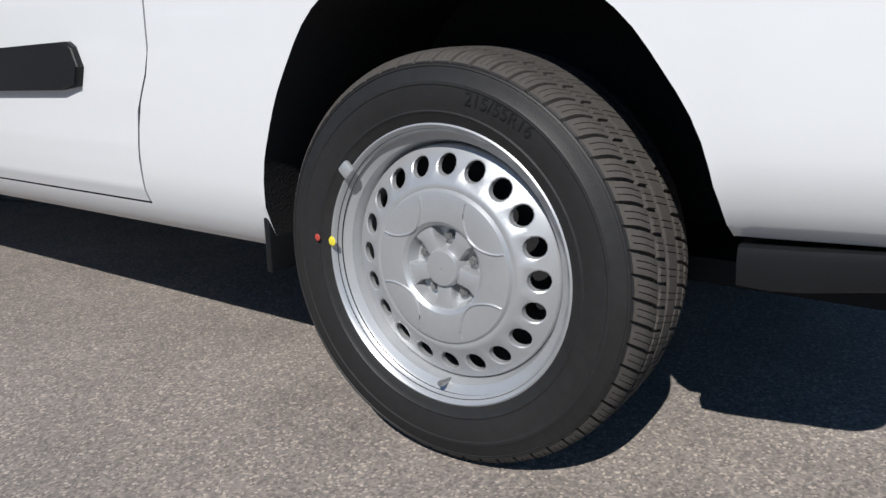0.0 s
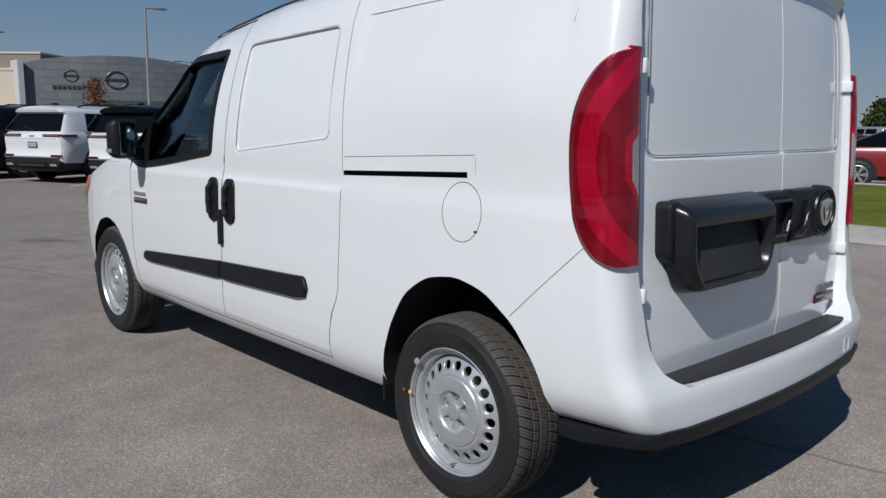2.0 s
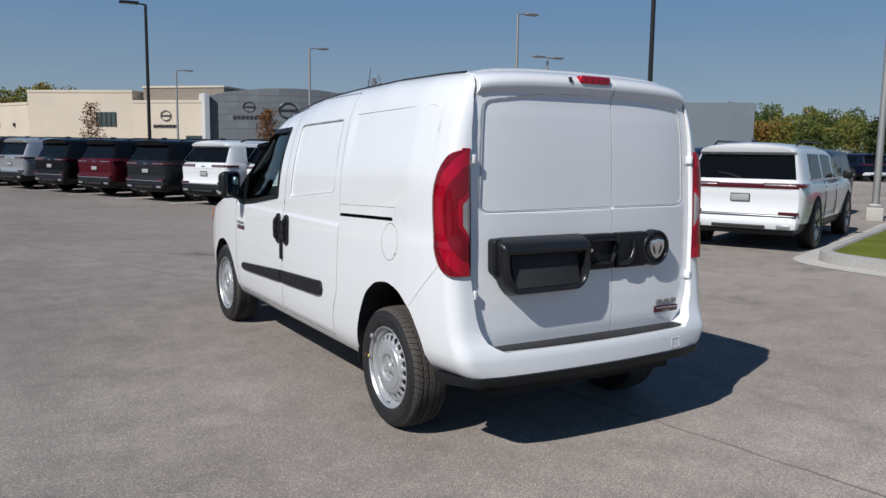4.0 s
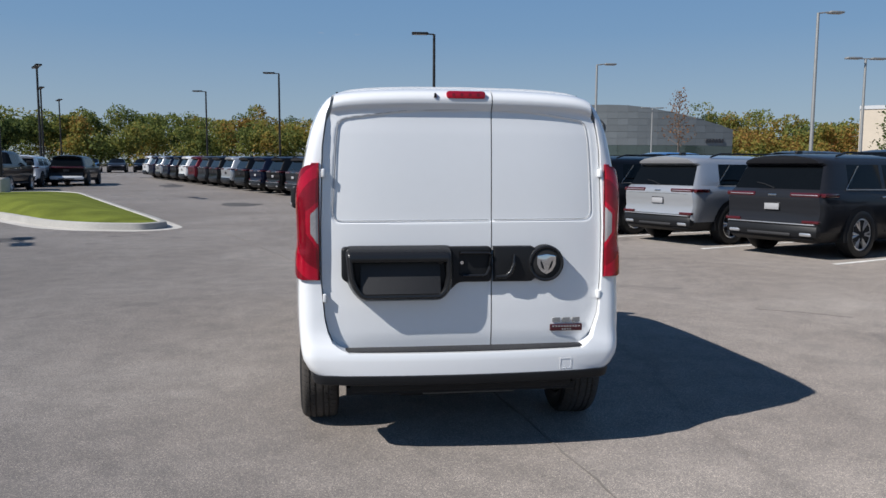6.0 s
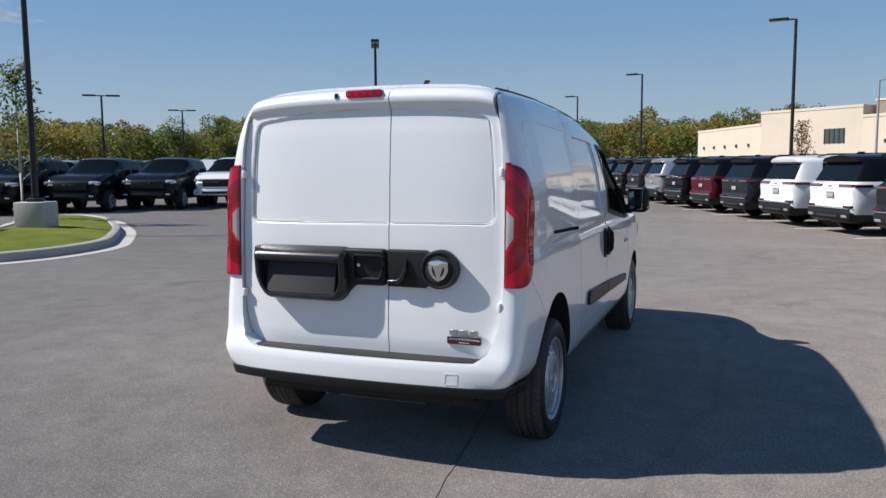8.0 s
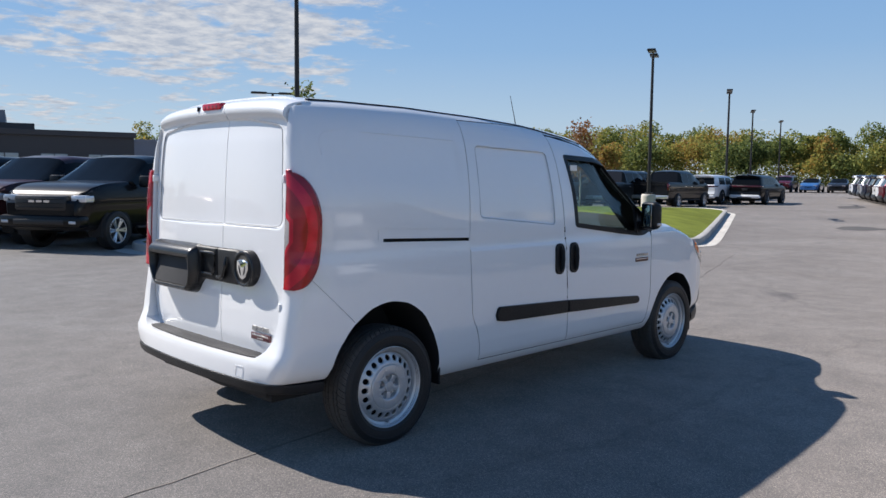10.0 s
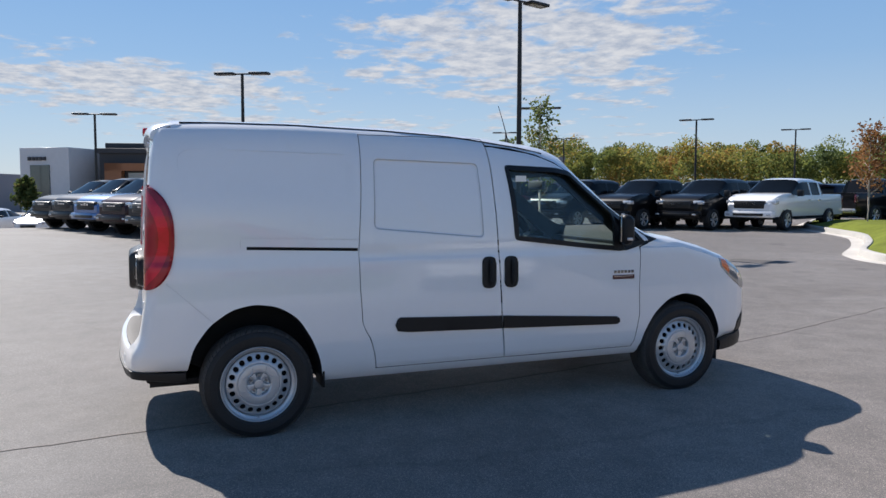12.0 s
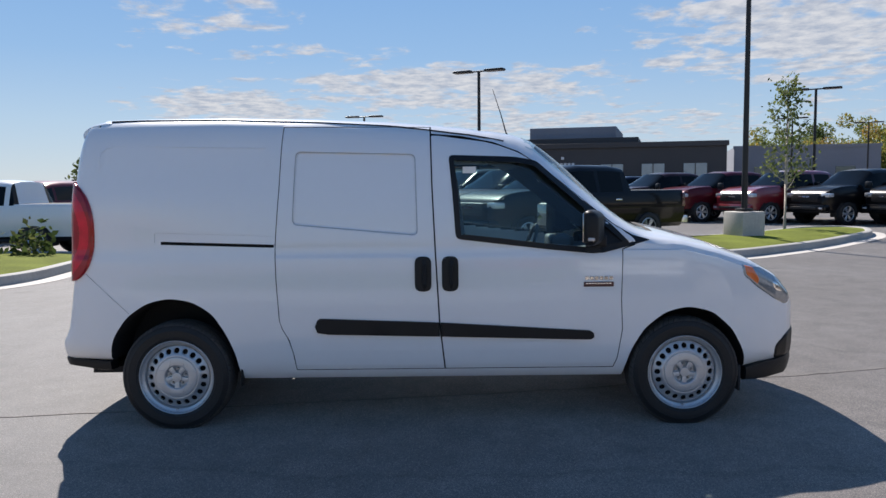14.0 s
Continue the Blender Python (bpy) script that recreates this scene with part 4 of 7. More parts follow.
def build_wheel():
    w = thing("wheel", "", "")
    v, f, idx = tyre_mesh()
    tyre = obj("tyre", v, f, [M["rubber"], M["tread"]], w, "black rubber tyre with a dusty brown tread", sharp=25, idx=idx)
    rim = thing("rim", "", "")
    rim.parent = w
    pro = [(.196, -.095), (.186, -.06), (.178, -.02), (.180, .030), (.185, .052), (.190, .066), (.1915, .074), (.2005, .0790), (.2060, .0820), (.2105, .0870), (.2145, .0945),
           (.2170, .0985), (.2145, .1000), (.2110, .0975), (.2085, .0905), (.2040, .0860)]
    v, f = lathe(pro, 144)
    obj("barrel", v, f, M["steel"], w, "silver painted steel rim", sharp=40)
    v, f = disc_with_holes()
    hv, hf = lathe([(.1840, .030), (.1835, .0570), (.1820, .0605), (.1800, .0620)], 80)
    o = len(v); v += hv; f += [tuple(i + o for i in q) for q in hf]
    hv, hf = lathe([(.1300, .0880), (.1260, .0895), (.1225, .0890), (.1205, .0885), (.1190, .0905), (.1165, .0935), (.1100, .0950), (.0800, .0960), (.0720, .0950), (.0660, .0900),
                    (.0630, .0780), (.0600, .0680), (.0480, .0640), (.0350, .0640), (.0310, .0700), (.0290, .0900), (.0265, .0935), (.0120, .0950), (.0008, .0950)], 80)
    o = len(v); v += hv; f += [tuple(i + o for i in q) for q in hf]
    disc = obj("disc", v, f, M["steel"], w, "silver steel disc with twenty round holes", sharp=32)
    bm = bmesh.new()
    bm.from_mesh(disc.data)
    bmesh.ops.remove_doubles(bm, verts=bm.verts, dist=.0004)
    bm.to_mesh(disc.data)
    bm.free()
    disc.data.set_sharp_from_angle(angle=radians(32))
    v, f = lathe([(.182, .020), (.10, .012), (.001, .010)], 40)
    obj("brake_backing", v, f, M["dark"], w)
    # five lug bolts in their pockets
    for i in range(5):
        a = 2 * math.pi * i / 5 + .3
        c, s = math.cos(a), math.sin(a)
        bm = bm_cyl((.056, .0465 * c, .0465 * s), (.0740, .0465 * c, .0465 * s), .0090, .0080, 6)
        bm_cyl((.0740, .0465 * c, .0465 * s), (.0770, .0465 * c, .0465 * s), .0055, .0045, 12, bm=bm)
        part("lug_bolt", bm, M["grey_metal"], w)
        v, f = lathe([(.0110, .0590), (.0120, .0640), (.0135, .0600)], 16)
        obj("lug_collar", [(x, y + .0465 * c, z + .0465 * s) for x, y, z in v], f, M["steel"], w)
        b = a + math.pi / 5
        arm = [(.024, -.013), (.050, -.0135), (.068, -.022), (.068, .022), (.050, .0135), (.024, .013)]
        bm = bm_prism([(p * math.cos(b) - q * math.sin(b), p * math.sin(b) + q * math.cos(b)) for p, q in arm], 0, .055, .0870, bevel=.004)
        part("hub_arm", bm, M["steel"], w)
    # arc ridges on the cover plate
    for i in range(4):
        a = math.pi / 2 * i + .75
        pts = []
        for t in range(17):
            c = math.pi * t / 16
            b = a - .42 * math.cos(c)
            r = .1140 - .042 * math.sin(c)
            pts.append((float(np.interp(r, (.066, .072, .080, .110, .1165), (.0900, .0950, .0960, .0950, .0935))) + .0004, r * math.cos(b), r * math.sin(b)))
        part("arc_ridge", tube(pts, .0018, 6), M["steel"], w)
    bm = bm_cyl((.060, -.006, -.194), (.088, -.006, -.190), .0048, .0042, 10)
    bm_cyl((.088, -.006, -.190), (.094, -.006, -.189), .0056, .0050, 10, bm=bm)
    part("valve", bm, M["grey_metal"], w, "short grey tyre valve")
    bpy.data.objects.remove(rim)
    return w


def dense(poly, step=.03):
    """The closed outline, divided finely."""
    out = []
    for i, p in enumerate(poly):
        q = poly[(i + 1) % len(poly)]
        n = max(1, int(math.hypot(q[0] - p[0], q[1] - p[1]) / step))
        out += [(p[0] + (q[0] - p[0]) * k / n, p[1] + (q[1] - p[1]) * k / n) for k in range(n)]
    return out + [out[0]]


def build_van():
    build_body()
    rear_door("rear_door", lambda z: REAR_L(z) + .0005, lambda z: REAR_SPLIT - .003, 110, "tall white rear door, wider leaf")
    rear_door("rear_door", lambda z: REAR_SPLIT + .003, lambda z: REAR_R(z) - .0005, 74, "tall white rear door, narrower leaf")
    for s in (1, -1):
        side_door("sliding_door", s, lambda z: GAP_S(z) + .0005, lambda z: GAP_M(z) - .0045, 1.845, 130, 200, True, False, "white sliding door with a blanked window pressing")
        side_door("front_door", s, lambda z: GAP_M(z) + .0045, front_right, 1.79, 84, 110, False, True, "white front door with black framed window")
        on_side(s, WINDOW, .004, .03, "window_frame", M["plastic"], van, "black window surround", inset=.034)
        on_side(s, [(p[0], p[1]) for p in WINDOW], -.012, .004, "side_window", M["glass"], van, "tinted side window pane")
    build_tails()
    # fine edges of the pressed panels; the grey tubes paint in their shade line
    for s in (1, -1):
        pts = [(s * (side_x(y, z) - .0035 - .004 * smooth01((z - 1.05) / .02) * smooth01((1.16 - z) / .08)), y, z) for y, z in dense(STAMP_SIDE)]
        part("pressing_edge", tube(pts, .0026, 6), M["edge_shade"], van, "thin grey shade line round the blanked window")
        pts = [(s * (skin_x(y, z) - .0010), y, z) for y, z in ((.56, 1.716), (.2, 1.724), (-.15, 1.731), (-.34, 1.734), (-.40, 1.722), (-.435, 1.695), (-.445, 1.65), (-.435, 1.60))]
        part("pressing_edge", tube(pts, .0015, 6), M["white"], van, "edge of the quarter panel pressing")
    # shade line of the rear pressing, put on each leaf as a grey tube
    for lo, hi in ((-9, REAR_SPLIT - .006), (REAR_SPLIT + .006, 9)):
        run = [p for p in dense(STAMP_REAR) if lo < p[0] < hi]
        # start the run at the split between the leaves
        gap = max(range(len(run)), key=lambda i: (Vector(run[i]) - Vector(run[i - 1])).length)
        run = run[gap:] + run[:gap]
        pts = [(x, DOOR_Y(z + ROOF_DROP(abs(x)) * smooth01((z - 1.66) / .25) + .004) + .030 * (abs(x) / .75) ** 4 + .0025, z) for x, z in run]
        part("pressing_edge", tube(pts, .0026, 6), M["edge_shade"], van, "thin grey shade line round the door pressing")


def front_right(z):
    # front edge of the cab door, falling back along the windscreen pillar
    return GAP_F(z) - .0005 if z < 1.75 else max(GAP_M(z) + .05, 1.90 - (z - 1.75) * 7.5)


def corner_point(s, u, z, out):
    """A point of the rear corner: u runs from the door's edge (0) round to the flank (1)."""
    yr = REAR_Y(z)
    x_in = .762 if s > 0 else .748
    y_f = TAIL_Y(z)
    xs = side_x(max(yr + .06, -.6), z)
    r = .07
    # three legs: across the rear, the arc, along the flank
    a = max(.001, xs - r - x_in)
    b = r * math.pi / 2
    if y_f < yr + r:
        total = a + r * math.acos(max(-1.0, min(1.0, 1 - max(.004, y_f - yr) / r)))
    else:
        total = a + b + y_f - (yr + r)
    l = u * total
    if l < a:
        x, y, nx, ny = x_in + l, yr, 0, -1
    elif l < a + b:
        t = (l - a) / r
        x, y, nx, ny = xs - r + r * math.sin(t), yr + r - r * math.cos(t), math.sin(t), -math.cos(t)
    else:
        y = yr + r + (l - a - b)
        x, nx, ny = side_x(y, z), 1, 0
        x = max(x, xs)
    return (s * (x + nx * out), y + ny * out, z)


def TAIL_Y(z):
    """Front edge of the lamp on the flank: half an oval."""
    t = (1.24 - z) / .325 if z < 1.24 else (z - 1.24) / .285
    k = 2.5 if z < 1.24 else 2.15
    return -.668 + .198 * max(0.0, 1 - abs(t) ** k) ** (1 / k)


def build_tails():
    for s in (1, -1):
        nz, nu = 150, 84
        verts, faces, idx = [], [], []
        zs = [1.22 - .302 * math.cos(math.pi * j / nz) for j in range(nz + 1)]
        for layer in (0, 1):
            for j, z in enumerate(zs):
                for i in range(nu + 1):
                    u = i / nu
                    e = min(u, 1 - u, j / nz * 2, (1 - j / nz) * 2)
                    out = (.003 + .008 * smooth01(e / .10)) if layer == 0 else -.02
                    verts.append(corner_point(s, u, z, out))
        w = nu + 1
        m = w * (nz + 1)
        for j in range(nz):
            for i in range(nu):
                a, b, c, d = j * w + i, j * w + i + 1, (j + 1) * w + i + 1, (j + 1) * w + i
                faces.append((a, b, c, d) if s < 0 else (d, c, b, a))
                z, u = zs[j], (i + .5) / nu
                # clear wedge by the door, a bright band round it, a deep red arc, then the bright outer edge
                white = .035 < u < .20 and 1.085 + .35 * u < z < 1.300 - .22 * u
                band = .035 < u < .30 and 1.055 + .35 * u < z < 1.330 - .20 * u
                arc = ((u - .02) / .52) ** 2 + ((z - 1.21) / .21) ** 2
                bright = (1.25 < arc < 2.6 and u > .05) or band
                idx.append(2 if white else 3 if u < .028 else (0 if bright else 1))
        for j in range(nz):
            for i in (0, nu):
                a, d = j * w + i, (j + 1) * w + i
                faces.append((a, d, d + m, a + m)); idx.append(0)
        for i in range(nu):
            for j in (0, nz):
                a, b = j * w + i, j * w + i + 1
                faces.append((a, b, b + m, a + m)); idx.append(0)
        names = ("red_lens", "dark_red_lens", "clear_lens", "lamp_rim")
        tl = thing("tail_lamp", "", "")
        tl.parent = van
        tl["label"] = "tall red tail lamp with a clear reversing section"
        for k, mname in enumerate(("lens_red", "lens_dark", "lens_clear", "plastic")):
            sel = [f for f, q in zip(faces, idx) if q == k]
            used = sorted({i for f in sel for i in f})
            mp = {g: h for h, g in enumerate(used)}
            ob = obj(names[k], [verts[g] for g in used], [tuple(mp[i] for i in f) for f in sel], M[mname], tl, sharp=45)
            bm = bmesh.new(); bm.from_mesh(ob.data); bmesh.ops.recalc_face_normals(bm, faces=bm.faces); bm.to_mesh(ob.data); bm.free()


build_van()
wheel = build_wheel()
WHEELS = [(-1, -.006), (1, -.006), (-1, 3.117), (1, 3.117)]
for n_, (s, y) in enumerate(WHEELS):
    m_ = Matrix.Translation((s * .768, y + (.007 if s < 0 else 0), .333 if s < 0 else .322)) @ Matrix.Diagonal((1, 1.028, 1.028, 1)) @ (Matrix.Identity(4) if s > 0 else Matrix.Rotation(math.pi, 4, 'Z'))
    w_ = wheel if n_ == 0 else copy_thing(wheel, m_)
    w_.parent = van
    if n_ == 0:
        w_.matrix_basis = m_
    w_["label"] = "black tyre on a silver steel wheel"
# ---- trim and small parts of the van ----
def rear_piece(poly, y0, y1, name, material, label="", bevel=.008, parent=None):
    return part(name, bm_prism(poly, 1, y0, y1, bevel=bevel, seg=3), material, parent or van, label, sharp=30)


def ring2d(c, rx, rz, n=32, a0=0.0, a1=2 * math.pi, close=False):
    return [(c[0] + rx * math.cos(a0 + (a1 - a0) * i / (n if not close else n - 1)), c[1] + rz * math.sin(a0 + (a1 - a0) * i / (n if not close else n - 1))) for i in range(n)]


def skin_patch(s, poly, out, name, material, parent, label="", step=.006):
    """A moulded cover that follows a strongly curved part of the skin: outline in y, z."""
    y0, y1 = min(p[0] for p in poly), max(p[0] for p in poly)
    z0, z1 = min(p[1] for p in poly), max(p[1] for p in poly)
    ny, nz = int((y1 - y0) / step) + 1, int((z1 - z0) / step) + 1
    bm = bmesh.new()
    vs = {}

    def vert(i, j):
        if (i, j) not in vs:
            y, z = y0 + i * step, z0 + j * step
            x = side_x(y, z)
            n = Vector((1, -(side_x(y + .004, z) - side_x(y - .004, z)) / .008, -(side_x(y, z + .004) - side_x(y, z - .004)) / .008)).normalized()
            d = edge_dist(poly, (y, z))
            p = Vector((x, y, z)) + n * (out * smooth01((d + .003) / .012) - .001)
            vs[i, j] = bm.verts.new((s * p.x, p.y, p.z))
        return vs[i, j]
    for i in range(ny):
        for j in range(nz):
            if edge_dist(poly, (y0 + (i + .5) * step, z0 + (j + .5) * step)) > 0:
                q = [vert(i, j), vert(i + 1, j), vert(i + 1, j + 1), vert(i, j + 1)]
                bm.faces.new(q if s > 0 else q[::-1])
    bmesh.ops.recalc_face_normals(bm, faces=bm.faces)
    ext = bmesh.ops.extrude_face_region(bm, geom=bm.faces[:])
    for v in [g for g in ext["geom"] if isinstance(g, bmesh.types.BMVert)]:
        v.co.x -= s * .012
        v.co.y -= .006
    bmesh.ops.recalc_face_normals(bm, faces=bm.faces)
    return part(name, bm, material, parent, label, sharp=40)


def build_plate_housing():
    before = set(van.children_recursive)
    poly = rounded([(-.640, 1.090), (-.640, .925), (-.600, .902), (-.572, .850), (-.530, .812), (-.125, .812), (-.070, .862), (-.030, .902), (.144, .902), (.144, 1.090)], .022, 4)
    bm = bm_prism(poly, 1, -.690, -.585, bevel=.014, seg=3)
    house = part("plate_housing", bm, M["plastic"], van, "black plastic number plate and handle housing", sharp=30)
    # deep box round the plate, with a roof that slopes down to the rear
    rim = rounded([(-.618, 1.084), (-.606, .925), (-.580, .865), (-.535, .816), (-.122, .816), (-.078, .862), (-.062, .930), (-.070, 1.084)], .030, 5)
    bm = bmesh.new()
    rings = []
    for y, grow, drop in ((-.66, .012, .000), (-.690, .006, .004), (-.722, -.002, .012), (-.737, -.010, .019), (-.743, -.020, .026), (-.741, -.029, .032), (-.733, -.034, .036), (-.700, -.038, .038), (-.672, -.044, .040)):
        ring = []
        for x, z in offset_poly(rim, -grow):
            ring.append(bm.verts.new((x, y, z - drop * smooth01((z - .90) / .16))))
        rings.append(ring)
    for a, b in zip(rings, rings[1:]):
        for k in range(len(a)):
            q = (k + 1) % len(a)
            bm.faces.new((a[k], a[q], b[q], b[k]))
    bm.faces.new(rings[-1])
    bmesh.ops.recalc_face_normals(bm, faces=bm.faces)
    part("plate_box", bm, M["plastic_satin"], van, "deep black plate surround with a sloping hood", sharp=40)
    c = bmesh.new()
    bm_prism(rounded([(-.030, .938), (-.030, 1.068), (.136, 1.068), (.128, .938)], .014), 1, -.80, -.672, bm=c)
    me = bpy.data.meshes.new("cutter"); c.to_mesh(me); c.free()
    me.materials.append(M["plastic"])
    ct = new("cutter", me)
    bpy.context.view_layer.update()
    cut(house, ct)
    house.data.shade_smooth(); house.data.set_sharp_from_angle(angle=radians(30))
    # sloping holder for the plate, leaning back to the hood
    bm = bm_prism([(-.734, .852), (-.694, 1.006), (-.668, 1.006), (-.668, .846)], 0, -.545, -.128, bevel=.006)
    part("plate_backing", bm, M["plastic_dull"], van, "empty dark plate holder", sharp=30)
    part("plate_lamp", bm_box((-.152, -.728, 1.004), (-.112, -.690, 1.032), .010, 3), M["plastic_satin"], van)
    tube_pts = [(-.022, -.694, 1.058), (.125, -.694, 1.058), (.138, -.694, 1.050), (.134, -.694, .985), (.118, -.694, .945), (.105, -.694, .938), (-.010, -.694, .938)]
    part("door_handle", tube(tube_pts, .008, 8), M["plastic_satin"], van, "black pull handle frame")
    part("lock_barrel", bm_cyl((-.012, -.668, 1.004), (-.012, -.6765, 1.004), .009, n=16), M["chrome"], van)
    # narrower piece on the other leaf, ending in a round boss
    arc = ring2d((.438, .998), .098, .098, 25, -2.18, 2.18, True)
    poly = [(.156, 1.090), (.156, .902)] + [(.36, .902)] + arc + [(.36, 1.090)]
    rear_piece(poly, -.690, -.588, "handle_cover", M["plastic"], "black handle cover with a round emblem boss", .012)
    part("grip", tube([(.165, -.697, .930), (.222, -.698, .932), (.248, -.702, .955), (.264, -.702, 1.005), (.262, -.697, 1.050)], [.009, .013, .013, .010, .006], 10), M["plastic_satin"], van)
    part("boss_rim", tube([(.438 + .088 * math.cos(a), -.690, .998 + .088 * math.sin(a)) for a in np.linspace(0, 2 * math.pi, 41)], .009, 8), M["plastic_satin"], van)
    rear_piece(ring2d((.438, .998), .070, .070, 32), -.6935, -.688, "boss_ring", M["dark"], "", .001)
    shield = rounded([(.386, 1.040), (.386, .992), (.408, .955), (.438, .938), (.468, .955), (.490, .992), (.490, 1.040), (.438, 1.050)], .010)
    em = rear_piece(shield, -.701, -.693, "emblem", M["chrome"], "silver shield emblem", .004)
    for dx in (-1, 1):
        poly = [(.438 + dx * .010, .962), (.438 + dx * .026, .976), (.438 + dx * .034, 1.004), (.438 + dx * .030, 1.018), (.438 + dx * .018, .990)]
        rear_piece(poly if dx > 0 else poly[::-1], -.7025, -.700, "emblem_inlay", M["plastic"], "", .0008, em)
    # the whole assembly sits close to the doors
    for ob in set(van.children_recursive) - before:
        if ob.type == 'MESH':
            ob.data.transform(Matrix.Translation((0, .022, 0)))


def letter_bars(x0, x1, z0, z1, y0, y1, n, material, parent, axis=1, s=1):
    """Lettering as plain bars."""
    w = (x1 - x0) / n
    for i in range(n):
        a, b = x0 + i * w + w * .12, x0 + (i + 1) * w - w * .12
        if axis == 1:
            part("letter_bar", bm_box((a, y0, z0), (b, y1, z1), .001, 1), material, parent)
        else:
            part("letter_bar", bm_box((y0, a, z0), (y1, b, z1), .001, 1), material, parent)


def build_rear_details():
    yb = -.640
    letter_bars(.478, .642, .676, .700, yb - .010, yb, 3, M["grey_metal"], van)
    pl = rear_piece(rounded([(.472, .628), (.472, .664), (.650, .664), (.650, .628)], .004), yb - .009, yb + .004, "name_plate", M["badge_red"], "dark red model plate", .002)
    letter_bars(.482, .640, .648, .658, yb - .0105, yb - .006, 10, M["chrome"], pl)
    letter_bars(.535, .590, .633, .640, yb - .0105, yb - .006, 4, M["grey_metal"], pl)
    # third brake lamp and washer jet
    poly = rounded([(-.092, 1.857), (-.092, 1.896), (.112, 1.896), (.112, 1.857)], .017, 4)
    rear_piece(poly, -.613, -.52, "high_brake_lamp", M["lens_red"], "slim red high brake lamp", .006)
    for i in range(4):
        part("lamp_cell", bm_cyl((-.055 + i * .043, -.6142, 1.876), (-.055 + i * .043, -.6115, 1.876), .009, n=10), M["lens_dark"], van)
    rear_piece([(-.158, 1.860), (-.142, 1.860), (-.146, 1.884), (-.154, 1.884)], -.612, -.54, "washer_jet", M["plastic"], "", .003)
    # door hinges
    for x, z in ((-.728, 1.470), (-.726, .825), (.744, 1.475), (.742, .823)):
        y = DOOR_Y(z) - .006
        part("hinge", bm_box((x - .009, y - .002, z - .022), (x + .009, y + .05, z + .022), .005, 3), M["white"], van, "white door hinge")
    # step pad on the bumper
    pad = rounded([(-.675, -.690), (-.640, -.630), (.655, -.630), (.690, -.690)] + [(x, -.690 - bumper_bow(x)) for x in (.55, .4, .2, 0, -.2, -.4, -.55)], .012)
    part("step_pad", bm_prism(pad, 2, .535, .559, bevel=.004), M["plastic_dull"], van, "dark grey ribbed step pad", sharp=30)
    # tow eye cover
    for a, b in (((.500, .505), (.562, .505)), ((.500, .450), (.562, .450)), ((.500, .450), (.500, .505)), ((.562, .450), (.562, .505))):
        part("cover_gap", tube([(a[0], -.7255 - bumper_bow(a[0]), a[1]), (b[0], -.7255 - bumper_bow(b[0]), b[1])], .0009, 5), M["white"], van)


def plan_path(z, front):
    """Outline of the body in plan at height z, over the right half, from the flank to the middle."""
    pts = []
    if not front:
        for d in (.30, .26, .22, .18, .14, .11, .09, .075, .055, .04, .025, .013, .005, 0):
            y = -.72 + d
            ins = .075 - math.sqrt(max(0, .075 ** 2 - max(0, .075 - d) ** 2))
            pts.append((side_x(y, z) - ins, y + (REAR_Y(z) + .72) * max(0, 1 - d / .55)))
        x0, y0 = pts[-1]
        for i in range(1, 9):
            pts.append((x0 * (1 - i / 8), y0 - bumper_bow(x0 * (1 - i / 8))))
    else:
        for y in (3.50, 3.56, 3.62, 3.68, 3.73, 3.78, 3.82, 3.86, 3.89, 3.92, 3.945):
            pts.append((side_x(y, z), y))
        x0, y0 = pts[-1]
        for i in range(1, 6):
            pts.append((x0 * (1 - i / 5), y0 + .01 * i / 5))
    return pts


def sweep_trim(name, z, front, profile, low, material, label):
    """A moulding along the body's end; profile: (out, up) with up from 0 at low(y) to 1 at z."""
    half = plan_path(.40 if front else .43, front)
    path = [Vector((x, y)) for x, y in half] + [Vector((-x, y)) for x, y in half[:-1]][::-1]
    bm = bmesh.new()
    rings = []
    for i, p in enumerate(path):
        t = (path[min(i + 1, len(path) - 1)] - path[max(i - 1, 0)]).normalized()
        nrm = Vector((-t.y, t.x)) if front else Vector((t.y, -t.x))
        c = Vector((0, 1.6))
        if nrm.dot(p - c) < 0:
            nrm = -nrm
        zl = low(p.y, abs(p.x))
        rings.append([bm.verts.new((p.x + nrm.x * o, p.y + nrm.y * o, zl + (z(p.y) - zl) * u)) for o, u in profile])
    k = len(profile)
    for a, b in zip(rings, rings[1:]):
        for j in range(k):
            bm.faces.new((a[j], a[(j + 1) % k], b[(j + 1) % k], b[j]))
    bm.faces.new(rings[0]); bm.faces.new(rings[-1][::-1])
    bmesh.ops.recalc_face_normals(bm, faces=bm.faces)
    return part(name, bm, material, van, label, sharp=35)


